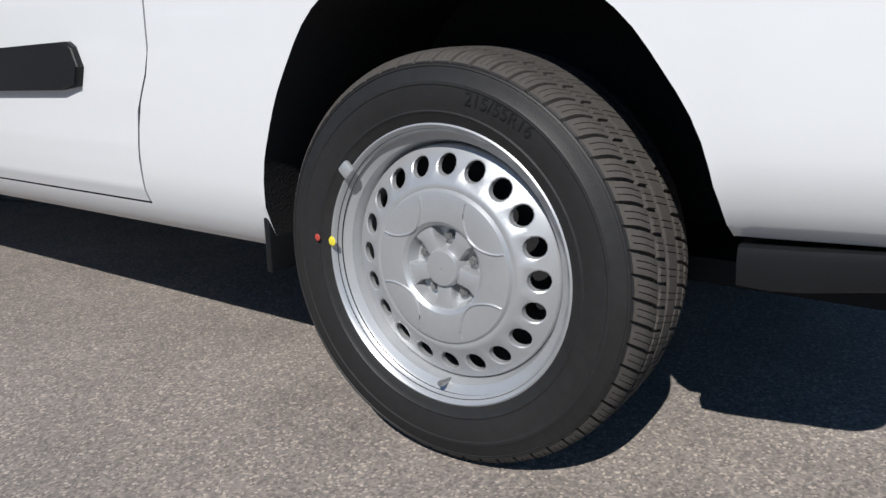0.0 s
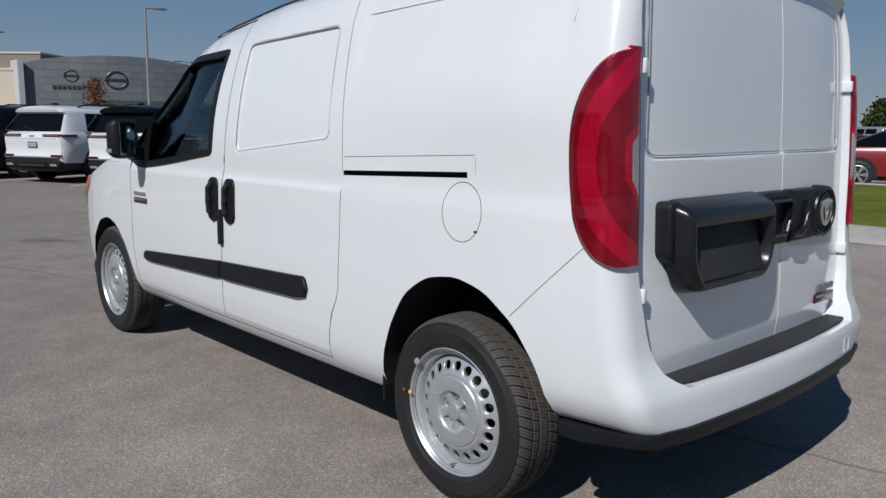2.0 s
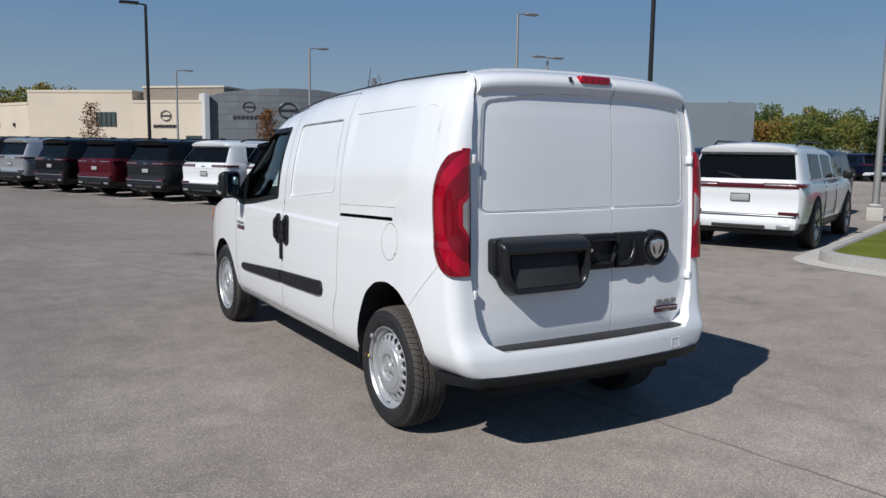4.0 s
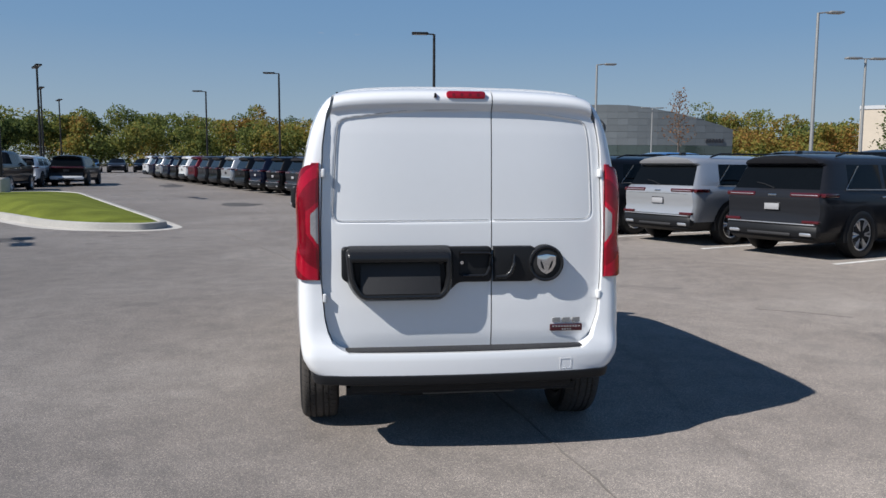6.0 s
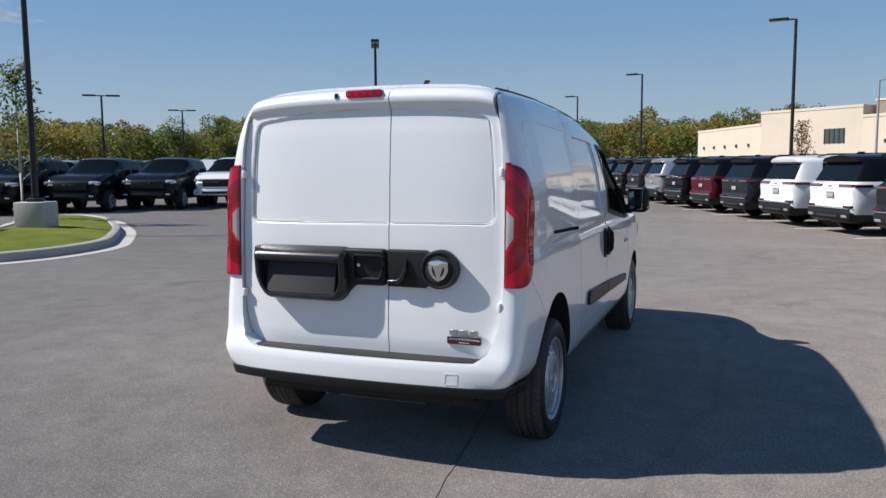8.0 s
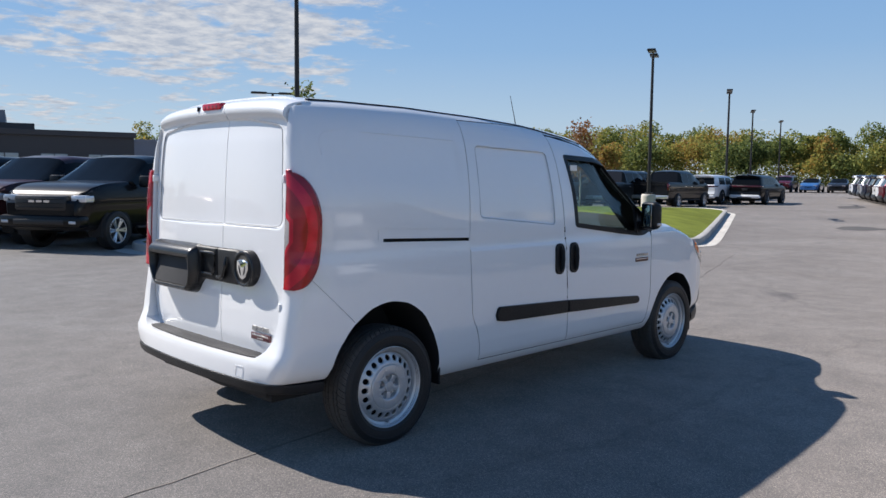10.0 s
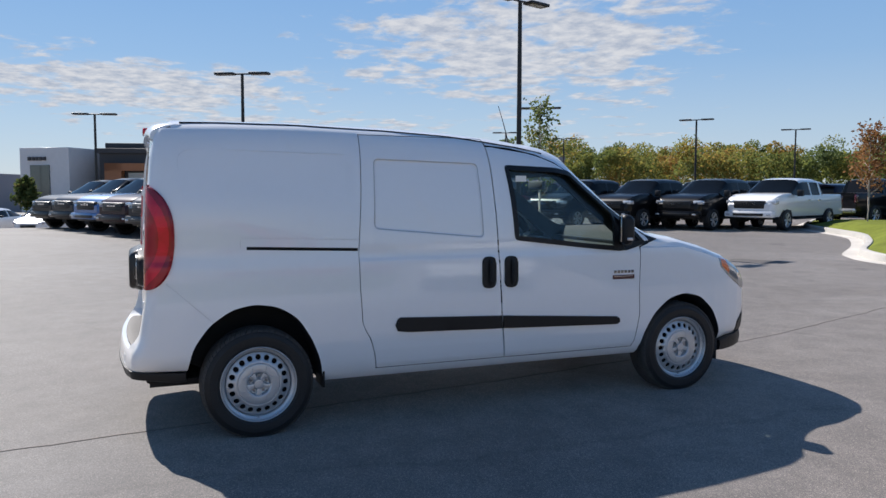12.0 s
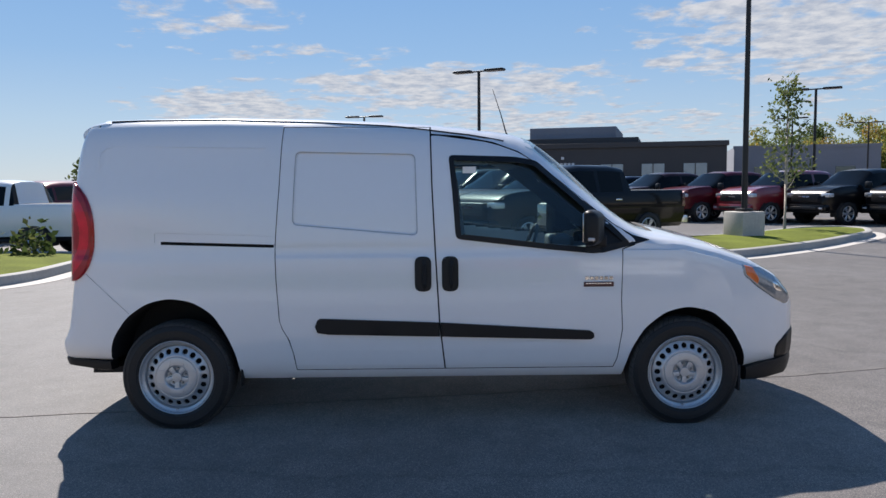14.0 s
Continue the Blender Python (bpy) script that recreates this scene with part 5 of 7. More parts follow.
def build_trim():
    low = lerp_table([(-.74, .385), (-.66, .382), (-.55, .366), (-.48, .355), (-.42, .358)])
    sweep_trim("bumper_lip", lerp_table([(-.80, .440), (-.68, .436), (-.58, .424), (-.42, .416)]), False, [(.002, 1.0), (.010, .97), (.012, .75), (.002, .10), (-.012, 0.0), (-.09, .0), (-.09, .95)], lambda y, x: low(y), M["plastic"], "black lower bumper lip")
    lowf = lerp_table([(3.45, .262), (3.60, .258), (3.78, .275), (3.88, .31), (3.96, .32)])
    sweep_trim("front_lip", lerp_table([(3.45, .335), (3.6, .365), (3.8, .398), (3.95, .43)]), True, [(.0, 1.0), (.008, .96), (.014, .6), (.004, .1), (-.02, 0.0), (-.10, .05), (-.10, .95)], lambda y, x: lowf(y), M["plastic"], "dark grey front bumper lip")
    for s in (1, -1):
        # rub strips, one on each door
        on_side(s, [(.852, .632), (.868, .672), (.885, .682), (1.606, .652), (1.612, .566), (.93, .585), (.868, .594)], .016, .022, "rub_strip", M["plastic"], van, "black rub strip", bevel=.006)
        on_side(s, [(1.616, .652), (2.525, .594), (2.548, .578), (2.552, .552), (2.530, .538), (1.622, .566)], .016, .022, "rub_strip", M["plastic"], van, "black rub strip", bevel=.006)
        # oval handles with a pull bar
        for y in (1.512, 1.676):
            h = on_side(s, rounded([(y - .050, .842), (y + .050, .842), (y + .050, 1.054), (y - .050, 1.054)], .042, 6), .010, .018, "side_handle", M["plastic"], van, "black oval door handle", bevel=.006, step=.5)
            x = side_x(y, .948) + .018
            part("pull_bar", tube([(s * (x - .012), y + .008, .862), (s * (x + .006), y + .008, .890), (s * (x + .008), y + .008, .948), (s * (x + .006), y + .008, 1.005), (s * (x - .012), y + .008, 1.032)],
                                  [.010, .014, .015, .014, .010], 8), M["dark"], h)
        # model plate on the front door
        xb = side_x(2.57, .89)
        pl = on_side(s, rounded([(2.485, .862), (2.485, .892), (2.668, .892), (2.668, .862)], .004), .004, .008, "name_plate", M["badge_red"], van, "dark red model plate")
        a, b = sorted((s * (xb - .004), s * (xb + .006)))
        letter_bars(2.49, 2.665, .905, .926, a, b, 6, M["chrome"], van, axis=0)
        a, b = sorted((s * (xb + .001), s * (xb + .0065)))
        letter_bars(2.495, 2.655, .878, .886, a, b, 9, M["chrome"], pl, axis=0)
        # door mirror
        mir = thing("door_mirror", "", "")
        mir.parent = van
        mir["label"] = "black door mirror"
        # the head is swept back at its outer end
        sweep = Matrix.Translation((s * .925, 2.56, 0)) @ Matrix.Rotation(radians(-s * 27), 4, 'Z') @ Matrix.Translation((-s * .925, -2.56, 0))
        bm = bm_box((.905, 2.515, 1.108), (1.095, 2.605, 1.340), .040, 4)
        for v in bm.verts:
            k = (v.co.y - 2.515) / .09
            v.co.z += (1.22 - v.co.z) * .22 * k
            v.co.x = s * v.co.x
        if s < 0:
            bmesh.ops.reverse_faces(bm, faces=bm.faces)
        bm.transform(sweep)
        part("housing", bm, M["plastic"], mir)
        gx = sorted((s * .935, s * 1.070))
        bm = bm_box((gx[0], 2.509, 1.140), (gx[1], 2.518, 1.315), .004, 2)
        bm.transform(sweep)
        part("mirror_glass", bm, M["mirror"], mir)
        gx = sorted((s * .84, s * .94))
        part("arm", bm_box((gx[0], 2.545, 1.105), (gx[1], 2.615, 1.180), .014, 3), M["plastic"], mir)
        gx = sorted((s * 1.062, s * 1.098))
        bm = bm_box((gx[0], 2.55, 1.150), (gx[1], 2.59, 1.172), .004, 2)
        bm.transform(sweep)
        part("indicator", bm, M["lens_clear"], mir)
        # triangle in front of the window
        on_side(s, rounded([(2.50, 1.075), (2.60, 1.066), (2.90, 1.142), (2.79, 1.172), (2.67, 1.245), (2.50, 1.385)], .012, 3), .006, .02, "mirror_panel", M["plastic"], van, "black triangular mirror panel")
        # headlamp, fog lamp surround
        hl = skin_patch(s, rounded([(3.455, .988), (3.60, .962), (3.70, .900), (3.79, .812), (3.812, .748), (3.76, .728), (3.66, .778), (3.55, .850), (3.47, .920)], .015, 3), .008, "headlamp", M["lens_head"], van, "clear headlamp with amber corner")
        skin_patch(s, rounded([(3.465, .980), (3.525, .968), (3.570, .895), (3.555, .858), (3.478, .922)], .01, 2), .012, "amber_lens", M["lens_amber"], hl, step=.004)
        skin_patch(s, rounded([(3.65, .885), (3.70, .862), (3.745, .800), (3.67, .818)], .02, 3), .012, "lamp_bowl", M["chrome"], hl, step=.004)
        skin_patch(s, rounded([(3.70, .385), (3.695, .470), (3.78, .545), (3.885, .575), (3.895, .47), (3.86, .39), (3.80, .375)], .025, 3), .008, "fog_surround", M["plastic"], van, "black fog lamp surround")
        # roof channel strip
        pts = [(s * .655, y, roof_z(y, .655) + .001) for y in np.linspace(-.42, 2.02, 24)]
        part("roof_strip", tube(pts, .0065, 6), M["plastic"], van, "black roof channel strip")
        # liners, flaps
        gx = sorted((s * .66, s * .855))
        part("mud_flap", bm_box((gx[0], .385, .262), (gx[1], .400, .405), .005, 2), M["plastic"], van, "black mud flap")
        part("mud_flap", bm_box((gx[0], 3.45, .20), (gx[1], 3.465, .36), .005, 2), M["plastic_dull"], van, "black mud flap")
    # underside
    part("rear_axle", bm_cyl((-.66, 0, .29), (.66, 0, .29), .04, n=14), M["dark"], van)
    part("exhaust_silencer", bm_cyl((-.20, -.50, .335), (.30, -.50, .335), .075, n=18), M["grey_metal"], van, "dull grey exhaust silencer")
    part("exhaust_pipe", tube([(.30, -.50, .33), (.42, -.52, .32), (.46, -.60, .315)], .024, 10), M["grey_metal"], van)
    # unseen spare well and tank boxes, added to block light under the floor
    part("spare_wheel_well", bm_box((-.34, -.44, .225), (.30, .02, .32), .03, 2), M["dark"], van)
    part("fuel_tank", bm_box((-.60, .30, .215), (.10, 1.10, .32), .03, 2), M["dark"], van)
    part("rear_valance", bm_box((-.60, -.64, .315), (.60, -.50, .40), .02, 2), M["dark"], van)
    part("floor_pan", bm_box((-.62, -.62, .30), (.62, 3.4, .34)), M["dark"], van)
    part("sill_beam", bm_box((-.62, .45, .265), (-.54, 2.70, .31), .01), M["dark"], van)
    part("sill_beam", bm_box((.54, .45, .265), (.62, 2.70, .31), .01), M["dark"], van)
    # aerial
    part("aerial", tube([(0, 2.10, 1.83), (0, 2.055, 1.99), (0, 2.0, 2.155)], [.006, .0035, .002], 6), M["plastic"], van, "thin black roof aerial")
    part("aerial_base", bm_cyl((0, 2.105, 1.80), (0, 2.095, 1.845), .018, .010, 12), M["plastic"], van)
    # strap hanging from the handle on the left
    x = -(side_x(1.60, .8) + .012)
    part("hanging_strap", bm_box((x - .006, 1.575, .735), (x + .006, 1.612, .905), .004, 2), M["plastic"], van, "black strap hanging from the door handle")
    # flap latch on the fuel door
    x = -(side_x(-.115, .96))
    part("flap_notch", bm_box((x - .0005, -.128, .966), (x + .01, -.112, .974), .001), M["dark"], van)


def roof_z(y, x):
    s = section(y)
    up = s[len(LOW_ROWS) + 9:]
    return float(np.interp(-x, [-p[0] for p in up], [p[1] for p in up]))


def build_cab():
    for s in (1, -1):
        seat = thing("cab_seat", "", "")
        seat.parent = van
        cx = s * .36
        part("cushion", bm_box((cx - .23, 1.78, .62), (cx + .23, 2.25, .78), .05, 3), M["cloth"], seat, "grey cloth cushion")
        bm = bm_box((cx - .22, 1.70, .74), (cx + .22, 1.83, 1.30), .05, 3)
        for v in bm.verts:
            v.co.y -= (v.co.z - .74) * .12
        part("backrest", bm, M["cloth"], seat)
        part("headrest", bm_box((cx - .12, 1.64, 1.32), (cx + .12, 1.72, 1.50), .035, 3), M["cloth"], seat)
        for d in (-.05, .05):
            part("headrest_post", bm_cyl((cx + d, 1.68, 1.26), (cx + d, 1.68, 1.35), .006, n=8), M["chrome"], seat)
        part("pedestal", bm_box((cx - .20, 1.80, .44), (cx + .20, 2.2, .63), .02, 2), M["cabin"], seat)
        part("seat_belt", tube([(s * .60, 1.72, 1.52), (s * .50, 1.78, 1.10), (s * .46, 1.85, .78)], .012, 6), M["cabin"], van, "grey seat belt")
    bm = bm_prism([(2.42, .62), (2.50, .95), (2.58, 1.03), (2.86, 1.03), (2.80, .62)], 0, -.62, .62, bevel=.02)
    part("dashboard", bm, M["cabin"], van, "dark grey dashboard")
    part("instrument_hood", bm_box((-.55, 2.44, .98), (-.20, 2.62, 1.10), .03, 3), M["cabin"], van)
    part("screen", bm_box((-.12, 2.47, .86), (.12, 2.50, .99), .01, 2), M["dark_glass"], van)
    v, f = [], []
    sw = thing("steering_wheel", "", "")
    sw.parent = van
    ring = [(-.37 + .185 * math.cos(a), 2.30 + .06 * math.sin(a), 1.00 + .175 * math.sin(a)) for a in np.linspace(0, 2 * math.pi, 29)]
    part("wheel_rim", tube(ring, .015, 8), M["cabin"], sw)
    part("hub", bm_box((-.44, 2.28, .94), (-.30, 2.34, 1.05), .02, 2), M["cabin"], sw)
    part("spoke", tube([(-.55, 2.30, 1.0), (-.37, 2.31, 1.0), (-.19, 2.30, 1.0)], .014, 6), M["cabin"], sw)
    part("column", bm_cyl((-.37, 2.31, .99), (-.37, 2.52, .90), .035, n=12), M["cabin"], sw)
    part("bulkhead", bm_box((-.62, 1.665, .46), (.62, 1.68, 1.30), .004), M["cabin"], van, "grey cargo bulkhead")
    part("window_sticker", bm_box((.775, 1.76, 1.555), (.777, 1.84, 1.595)), M["paper"], van, "white price sticker inside the window")
    part("inner_mirror", bm_box((-.12, 2.33, 1.50), (.12, 2.36, 1.57), .012, 2), M["cabin"], van)
    # windscreen
    nx, ny = 16, 14
    verts, faces = [], []
    for j in range(ny + 1):
        y = 2.16 + (2.93 - 2.16) * j / ny
        for i in range(nx + 1):
            x = -.64 + 1.28 * i / nx
            verts.append((x, y, roof_z(y, abs(x)) + .003))
    w = nx + 1
    for j in range(ny):
        for i in range(nx):
            a = j * w + i
            faces.append((a, a + 1, a + w + 1, a + w))
    obj("windscreen", verts, faces, M["glass"], van, "sloped clear windscreen")
    part("cowl", bm_box((-.62, 2.86, 1.06), (.62, 3.0, 1.10), .01), M["plastic"], van)


build_plate_housing()
build_rear_details()
build_trim()
build_cab()
# paint marks and the balance weight on the rear wheel at the kerbless side
v_, f_ = lathe([(.0105, 0), (.009, .0012), (.0005, .0014)], 14)
for nm_, mt_, (y_, z_), xx_ in (("paint_dot", "yellow", (.211, .352), -.8770), ("paint_dot", "red_dot", (.242, .355), -.8790)):
    k_ = .8 if mt_ == "yellow" else .6
    obj(nm_, [(xx_ - x * k_, y_ + y * k_ * .9, z_ + z * k_) for x, y, z in v_], [q[::-1] for q in f_], M[mt_], van)
bm_ = bm_box((-.882, .160, .463), (-.870, .184, .487), .005, 2)
bmesh.ops.rotate(bm_, verts=bm_.verts, cent=(-.876, .172, .475), matrix=Matrix.Rotation(radians(45), 3, 'X'))
part("balance_weight", bm_, M["steel"], van, "grey clip-on balance weight")


def tyre_text(words, hub, r, start, size, side):
    """Raised size marking, letter by letter round the sidewall."""
    cu = bpy.data.curves.new("marking", 'FONT')
    cu.body, cu.size, cu.extrude = words, size, .0
    tmp = new("marking", cu)
    bpy.context.view_layer.update()
    me = bpy.data.meshes.new_from_object(tmp.evaluated_get(bpy.context.evaluated_depsgraph_get()))
    bpy.data.objects.remove(tmp)
    verts, faces = [], [tuple(q.vertices) for q in me.polygons]
    for v in me.vertices:
        a = start + v.co.x / r
        rr = r + v.co.y
        verts.append((side * .8775, hub[0] + rr * math.cos(a), hub[1] + rr * math.sin(a)))
    obj("tyre_marking", verts, faces, M["rubber_raised"], van, "raised size marking on the tyre sidewall")


tyre_text("215/55R16", (-.006, .328), .262, 1.75, .026, -1)
# ---- parked vehicles: local y forward from the rear bumper, x to the right ----
def paint(name, c, metal=0.0, rough=.3):
    dark = max(c) < .1
    return mat(name, c, rough, metal=metal, var=.02, scale=3, coat=.3 if dark else 1.0, spec=.1 if dark else .5)


PAINTS = {
    "black": paint("black_car_paint", (.005, .005, .006)),
    "white": paint("white_suv_paint", (.72, .73, .74)),
    "silver": paint("silver_car_paint", (.42, .43, .45), .5),
    "grey": paint("granite_grey_car_paint", (.020, .021, .025), .2),
    "red": paint("dark_red_car_paint", (.075, .006, .012), .2),
    "bright_red": paint("bright_red_car_paint", (.22, .010, .016)),
    "crimson": paint("crimson_car_paint", (.17, .010, .016)),
    "maroon": paint("dark_maroon_car_paint", (.032, .012, .014)),
    "blue": paint("blue_car_paint", (.03, .12, .32), .2),
    "navy": paint("navy_car_paint", (.006, .009, .024), .2),
}
M["lens_lamp"] = mat("bright_headlamp_lens", (.55, .57, .60), .10, metal=.3, var=.4, scale=9, coat=1.0)
M["lamp_red"] = mat("red_tail_lens", (.070, .003, .006), .15, var=.05, coat=1.0)
M["alloy"] = mat("bright_alloy", (.66, .66, .67), .28, metal=.75, var=.06)
M["grille"] = mat("black_grille", (.010, .010, .011), .4, var=.1)
M["plate"] = mat("grey_white_plate_blank", (.33, .33, .34), .5, var=.06)


def car_wheel(r, width):
    w = thing("wheel", "", "")
    hw = width / 2
    v, f = lathe([(r * .66, hw * .82), (r * .70, hw), (r * .86, hw * 1.02), (r * .96, hw * .9), (r, hw * .6), (r, -hw * .6), (r * .96, -hw * .9), (r * .8, -hw), (r * .66, -hw * .8)], 32)
    obj("tyre", v, f, M["rubber"], w)
    v, f = lathe([(r * .665, hw * .80), (r * .64, hw * .82), (r * .61, hw * .70), (r * .58, hw * .2), (.001, hw * .15)], 32)
    obj("barrel", v, f, M["grille"], w)
    v, f = lathe([(r * .672, hw * .84), (r * .63, hw * .88), (r * .60, hw * .80)], 32)
    obj("rim_edge", v, f, M["alloy"], w)
    for k in range(6):
        a = k * math.pi / 3
        bm = bmesh.new()
        for t in (-1, 1):
            b = a + t * .14
            p = (hw * .62, r * .12 * math.cos(a), r * .12 * math.sin(a))
            q = (hw * .80, r * .62 * math.cos(b), r * .62 * math.sin(b))
            tube([p, q], [r * .065, r * .055], 5, bm)
        part("spoke", bm, M["alloy"], w)
    part("hub_cap", bm_cyl((hw * .3, 0, 0), (hw * .78, 0, 0), r * .16, r * .12, 14), M["alloy"], w)
    return w


def loft_car(spec, name, label, category):
    """spec: length, rows (x, z at the waist and up), top line over y, end slants and window spans."""
    L = spec["length"]
    top = lerp_table(spec["top"])
    belt, roof = spec["belt"], spec["roof"]
    rows = spec["rows"]                       # (x, z) of the full-height section, from sill to roof middle
    hood = spec["hood_x"]
    kb = spec["belt_row"]
    wfun = lerp_table(spec["plan"])
    rear = spec["rear_slant"]                 # y of each row at the back
    front = spec["front_slant"]
    us = spec["stations"]
    root = thing(name, label, category)
    k = len(rows)
    grid = []
    for y in us:
        t = top(y)
        f = max(0.0, min(1.0, (t - belt) / (roof - belt)))
        ring = []
        w = wfun(y)
        for i, (x, z) in enumerate(rows):
            if i <= kb:
                zz = z if z < t - .02 else t - .02
                xx = x
            else:
                zz = min(belt, t - .02) + (z - belt) * max(.06, (t - belt) / (roof - belt))
                xx = f * x + (1 - f) * hood[i - kb - 1]
            a = y / L
            yy = y + rear[i] * max(0, 1 - y / .9) + front[i] * max(0, 1 - (L - y) / .9)
            ring.append((xx * w, yy, zz))
        grid.append(ring)
    faces = {}
    verts = []
    for ring in grid:
        verts += ring + [(-x, y, z) for x, y, z in ring]
    n = 2 * k

    def put(part_name, f):
        faces.setdefault(part_name, []).append(f)
    for s in range(len(us) - 1):
        ym = (us[s] + us[s + 1]) / 2
        for i in range(k - 1):
            nm = spec["cls"](ym, i)
            a, b, c, d = s * n + i, s * n + i + 1, (s + 1) * n + i + 1, (s + 1) * n + i
            put(nm, (a, d, c, b))
            put(nm, (a + k, b + k, c + k, d + k))
        put("underside", (s * n, s * n + k, (s + 1) * n + k, (s + 1) * n))
    for s, flip, end in ((0, False, "rear"), (len(us) - 1, True, "front")):
        for i in range(k - 1):
            nm = spec["cap"](end, i)
            a, b, c, d = s * n + i, s * n + i + 1, s * n + k + i + 1, s * n + k + i
            f = (a, b, c, d)
            put(nm, f if not flip else f[::-1])
    for nm, fs in faces.items():
        used = sorted({i for f in fs for i in f})
        mp = {g: h for h, g in enumerate(used)}
        mt = {"glass": M["dark_glass"], "underside": M["dark"], "trim": M["plastic"], "roof": None, "body": None, "bed": M["dark"]}.get(nm)
        obj(nm, [verts[g] for g in used], [tuple(mp[i] for i in f) for f in fs], mt or PAINTS["white"], root, sharp=34)
    # wheels and dark arches
    r, ww = spec["wheel_r"], spec["wheel_w"]
    wh = car_wheel(r, ww)
    xw = spec["half"] - ww / 2 + .02
    first = True
    for y in spec["axles"]:
        for s in (1, -1):
            m = Matrix.Translation((s * xw, y, r - .005)) @ (Matrix.Identity(4) if s > 0 else Matrix.Rotation(math.pi, 4, 'Z'))
            o = wh if first else copy_thing(wh, m)
            o.matrix_basis = m
            o.parent = root
            first = False
            arch = [(y + (r + .075) * math.cos(a), r + (r + .075) * math.sin(a)) for a in np.linspace(-.25, math.pi + .25, 15)]
            x1 = wfun(y) * np.interp(r + .3, [p[1] for p in rows[:kb + 1]], [p[0] for p in rows[:kb + 1]]) + .006
            a_, b_ = sorted((s * (x1 - .30), s * x1))
            part("wheel_arch", bm_prism(arch, 0, a_, b_), M["dark"], root)
    return root


SUV_ROWS = [(.82, .27), (.89, .33), (.945, .46), (.968, .60), (.978, .74), (.980, .88), (.966, .99), (.945, 1.06), (.925, 1.115),
            (.908, 1.15), (.806, 1.560), (.782, 1.605), (.742, 1.650), (.62, 1.698), (.35, 1.735), (0, 1.75)]
SUV = dict(length=5.2, half=.985, rows=SUV_ROWS, hood_x=[.90, .86, .84, .78, .64, .36, 0], belt=1.15, roof=1.75, belt_row=8,
           top=[(0, 1.715), (.25, 1.74), (.9, 1.75), (2.3, 1.75), (2.9, 1.70), (3.2, 1.60), (3.95, 1.19), (4.3, 1.12), (4.9, 1.02), (5.2, .88)],
           plan=[(0, .90), (.05, .94), (.14, .972), (.4, 1.0), (4.4, 1.0), (4.8, .96), (5.05, .88), (5.2, .76)],
           rear_slant=[.10, .03, 0, .02, .06, .045, .03, .04, .075, .12, .315, .225, .205, .20, .20, .20], front_slant=[-.10, -.03, 0, 0, 0, 0, -.03, -.07, -.1, -.1, -.1, -.1, -.1, -.1, -.1, -.1],
           stations=[0, .04, .10, .18, .30, .50, .74, 1.0, 1.3, 1.72, 1.82, 2.3, 2.72, 2.82, 3.2, 3.5, 3.75, 3.95, 4.3, 4.6, 4.9, 5.08, 5.2],
           axles=(1.06, 4.15), wheel_r=.405, wheel_w=.26,
           cls=lambda y, i: ("trim" if i < 2 else "glass" if i == 9 and (.74 < y < 1.72 or 1.82 < y < 2.72 or 2.82 < y < 3.4) else "glass" if i >= 10 and 3.2 < y < 3.95 else "glass" if i == 9 and 3.4 <= y < 3.95 else "roof" if i >= 9 and y < 3.2 else "body"),
           cap=lambda end, i: "glass" if end == "rear" and i == 9 else "trim" if i < 3 else "roof" if end == "rear" and i >= 10 else "body")
PICK_ROWS = [(.88, .42), (.95, .52), (.985, .72), (1.0, .95), (.985, 1.18), (.96, 1.26), (.94, 1.30), (.79, 1.80), (.74, 1.87), (.64, 1.925), (.36, 1.955), (0, 1.96)]
PICK = dict(length=5.9, half=1.02, rows=PICK_ROWS, hood_x=[.95, .92, .86, .70, .38, 0], belt=1.30, roof=1.96, belt_row=5,
            top=[(0, 1.32), (1.72, 1.32), (1.80, 1.34), (1.92, 1.90), (2.2, 1.955), (3.3, 1.96), (3.65, 1.90), (4.35, 1.42), (4.45, 1.39), (4.8, 1.37), (5.3, 1.31), (5.6, 1.24), (5.8, 1.14), (5.9, 1.02)],
            plan=[(0, .985), (.08, 1.0), (5.2, 1.0), (5.5, .98), (5.7, .94), (5.82, .88), (5.9, .78)],
            rear_slant=[.05, 0, 0, .02, .02, .02, .02, .02, .02, .02, .02, .02], front_slant=[-.10, -.03, 0, 0, -.04, -.08, -.1, -.1, -.1, -.1, -.1, -.1],
            stations=[0, .06, .5, 1.0, 1.5, 1.74, 1.80, 1.92, 2.05, 2.3, 2.78, 2.88, 3.3, 3.65, 3.8, 4.1, 4.45, 4.8, 5.2, 5.4, 5.6, 5.72, 5.8, 5.86, 5.9],
            axles=(1.28, 4.95), wheel_r=.40, wheel_w=.28,
            cls=lambda y, i: ("trim" if i < 1 else "glass" if i == 6 and (2.05 < y < 2.78 or 2.88 < y < 3.65) else "glass" if i >= 7 and 3.65 < y < 4.45 else "glass" if i == 6 and 3.65 <= y < 4.3 else "glass" if 6 <= i < 9 and 1.80 < y < 1.92 else "bed" if i >= 8 and .06 < y < 1.74 else "roof" if i >= 7 and 1.92 < y < 3.65 else "body"),
            cap=lambda end, i: "trim" if i < 2 else "body")
CAR_ROWS = [(.80, .20), (.87, .30), (.90, .50), (.91, .70), (.89, .86), (.87, .92), (.85, .96), (.68, 1.32), (.62, 1.38), (.52, 1.42), (.3, 1.445), (0, 1.45)]
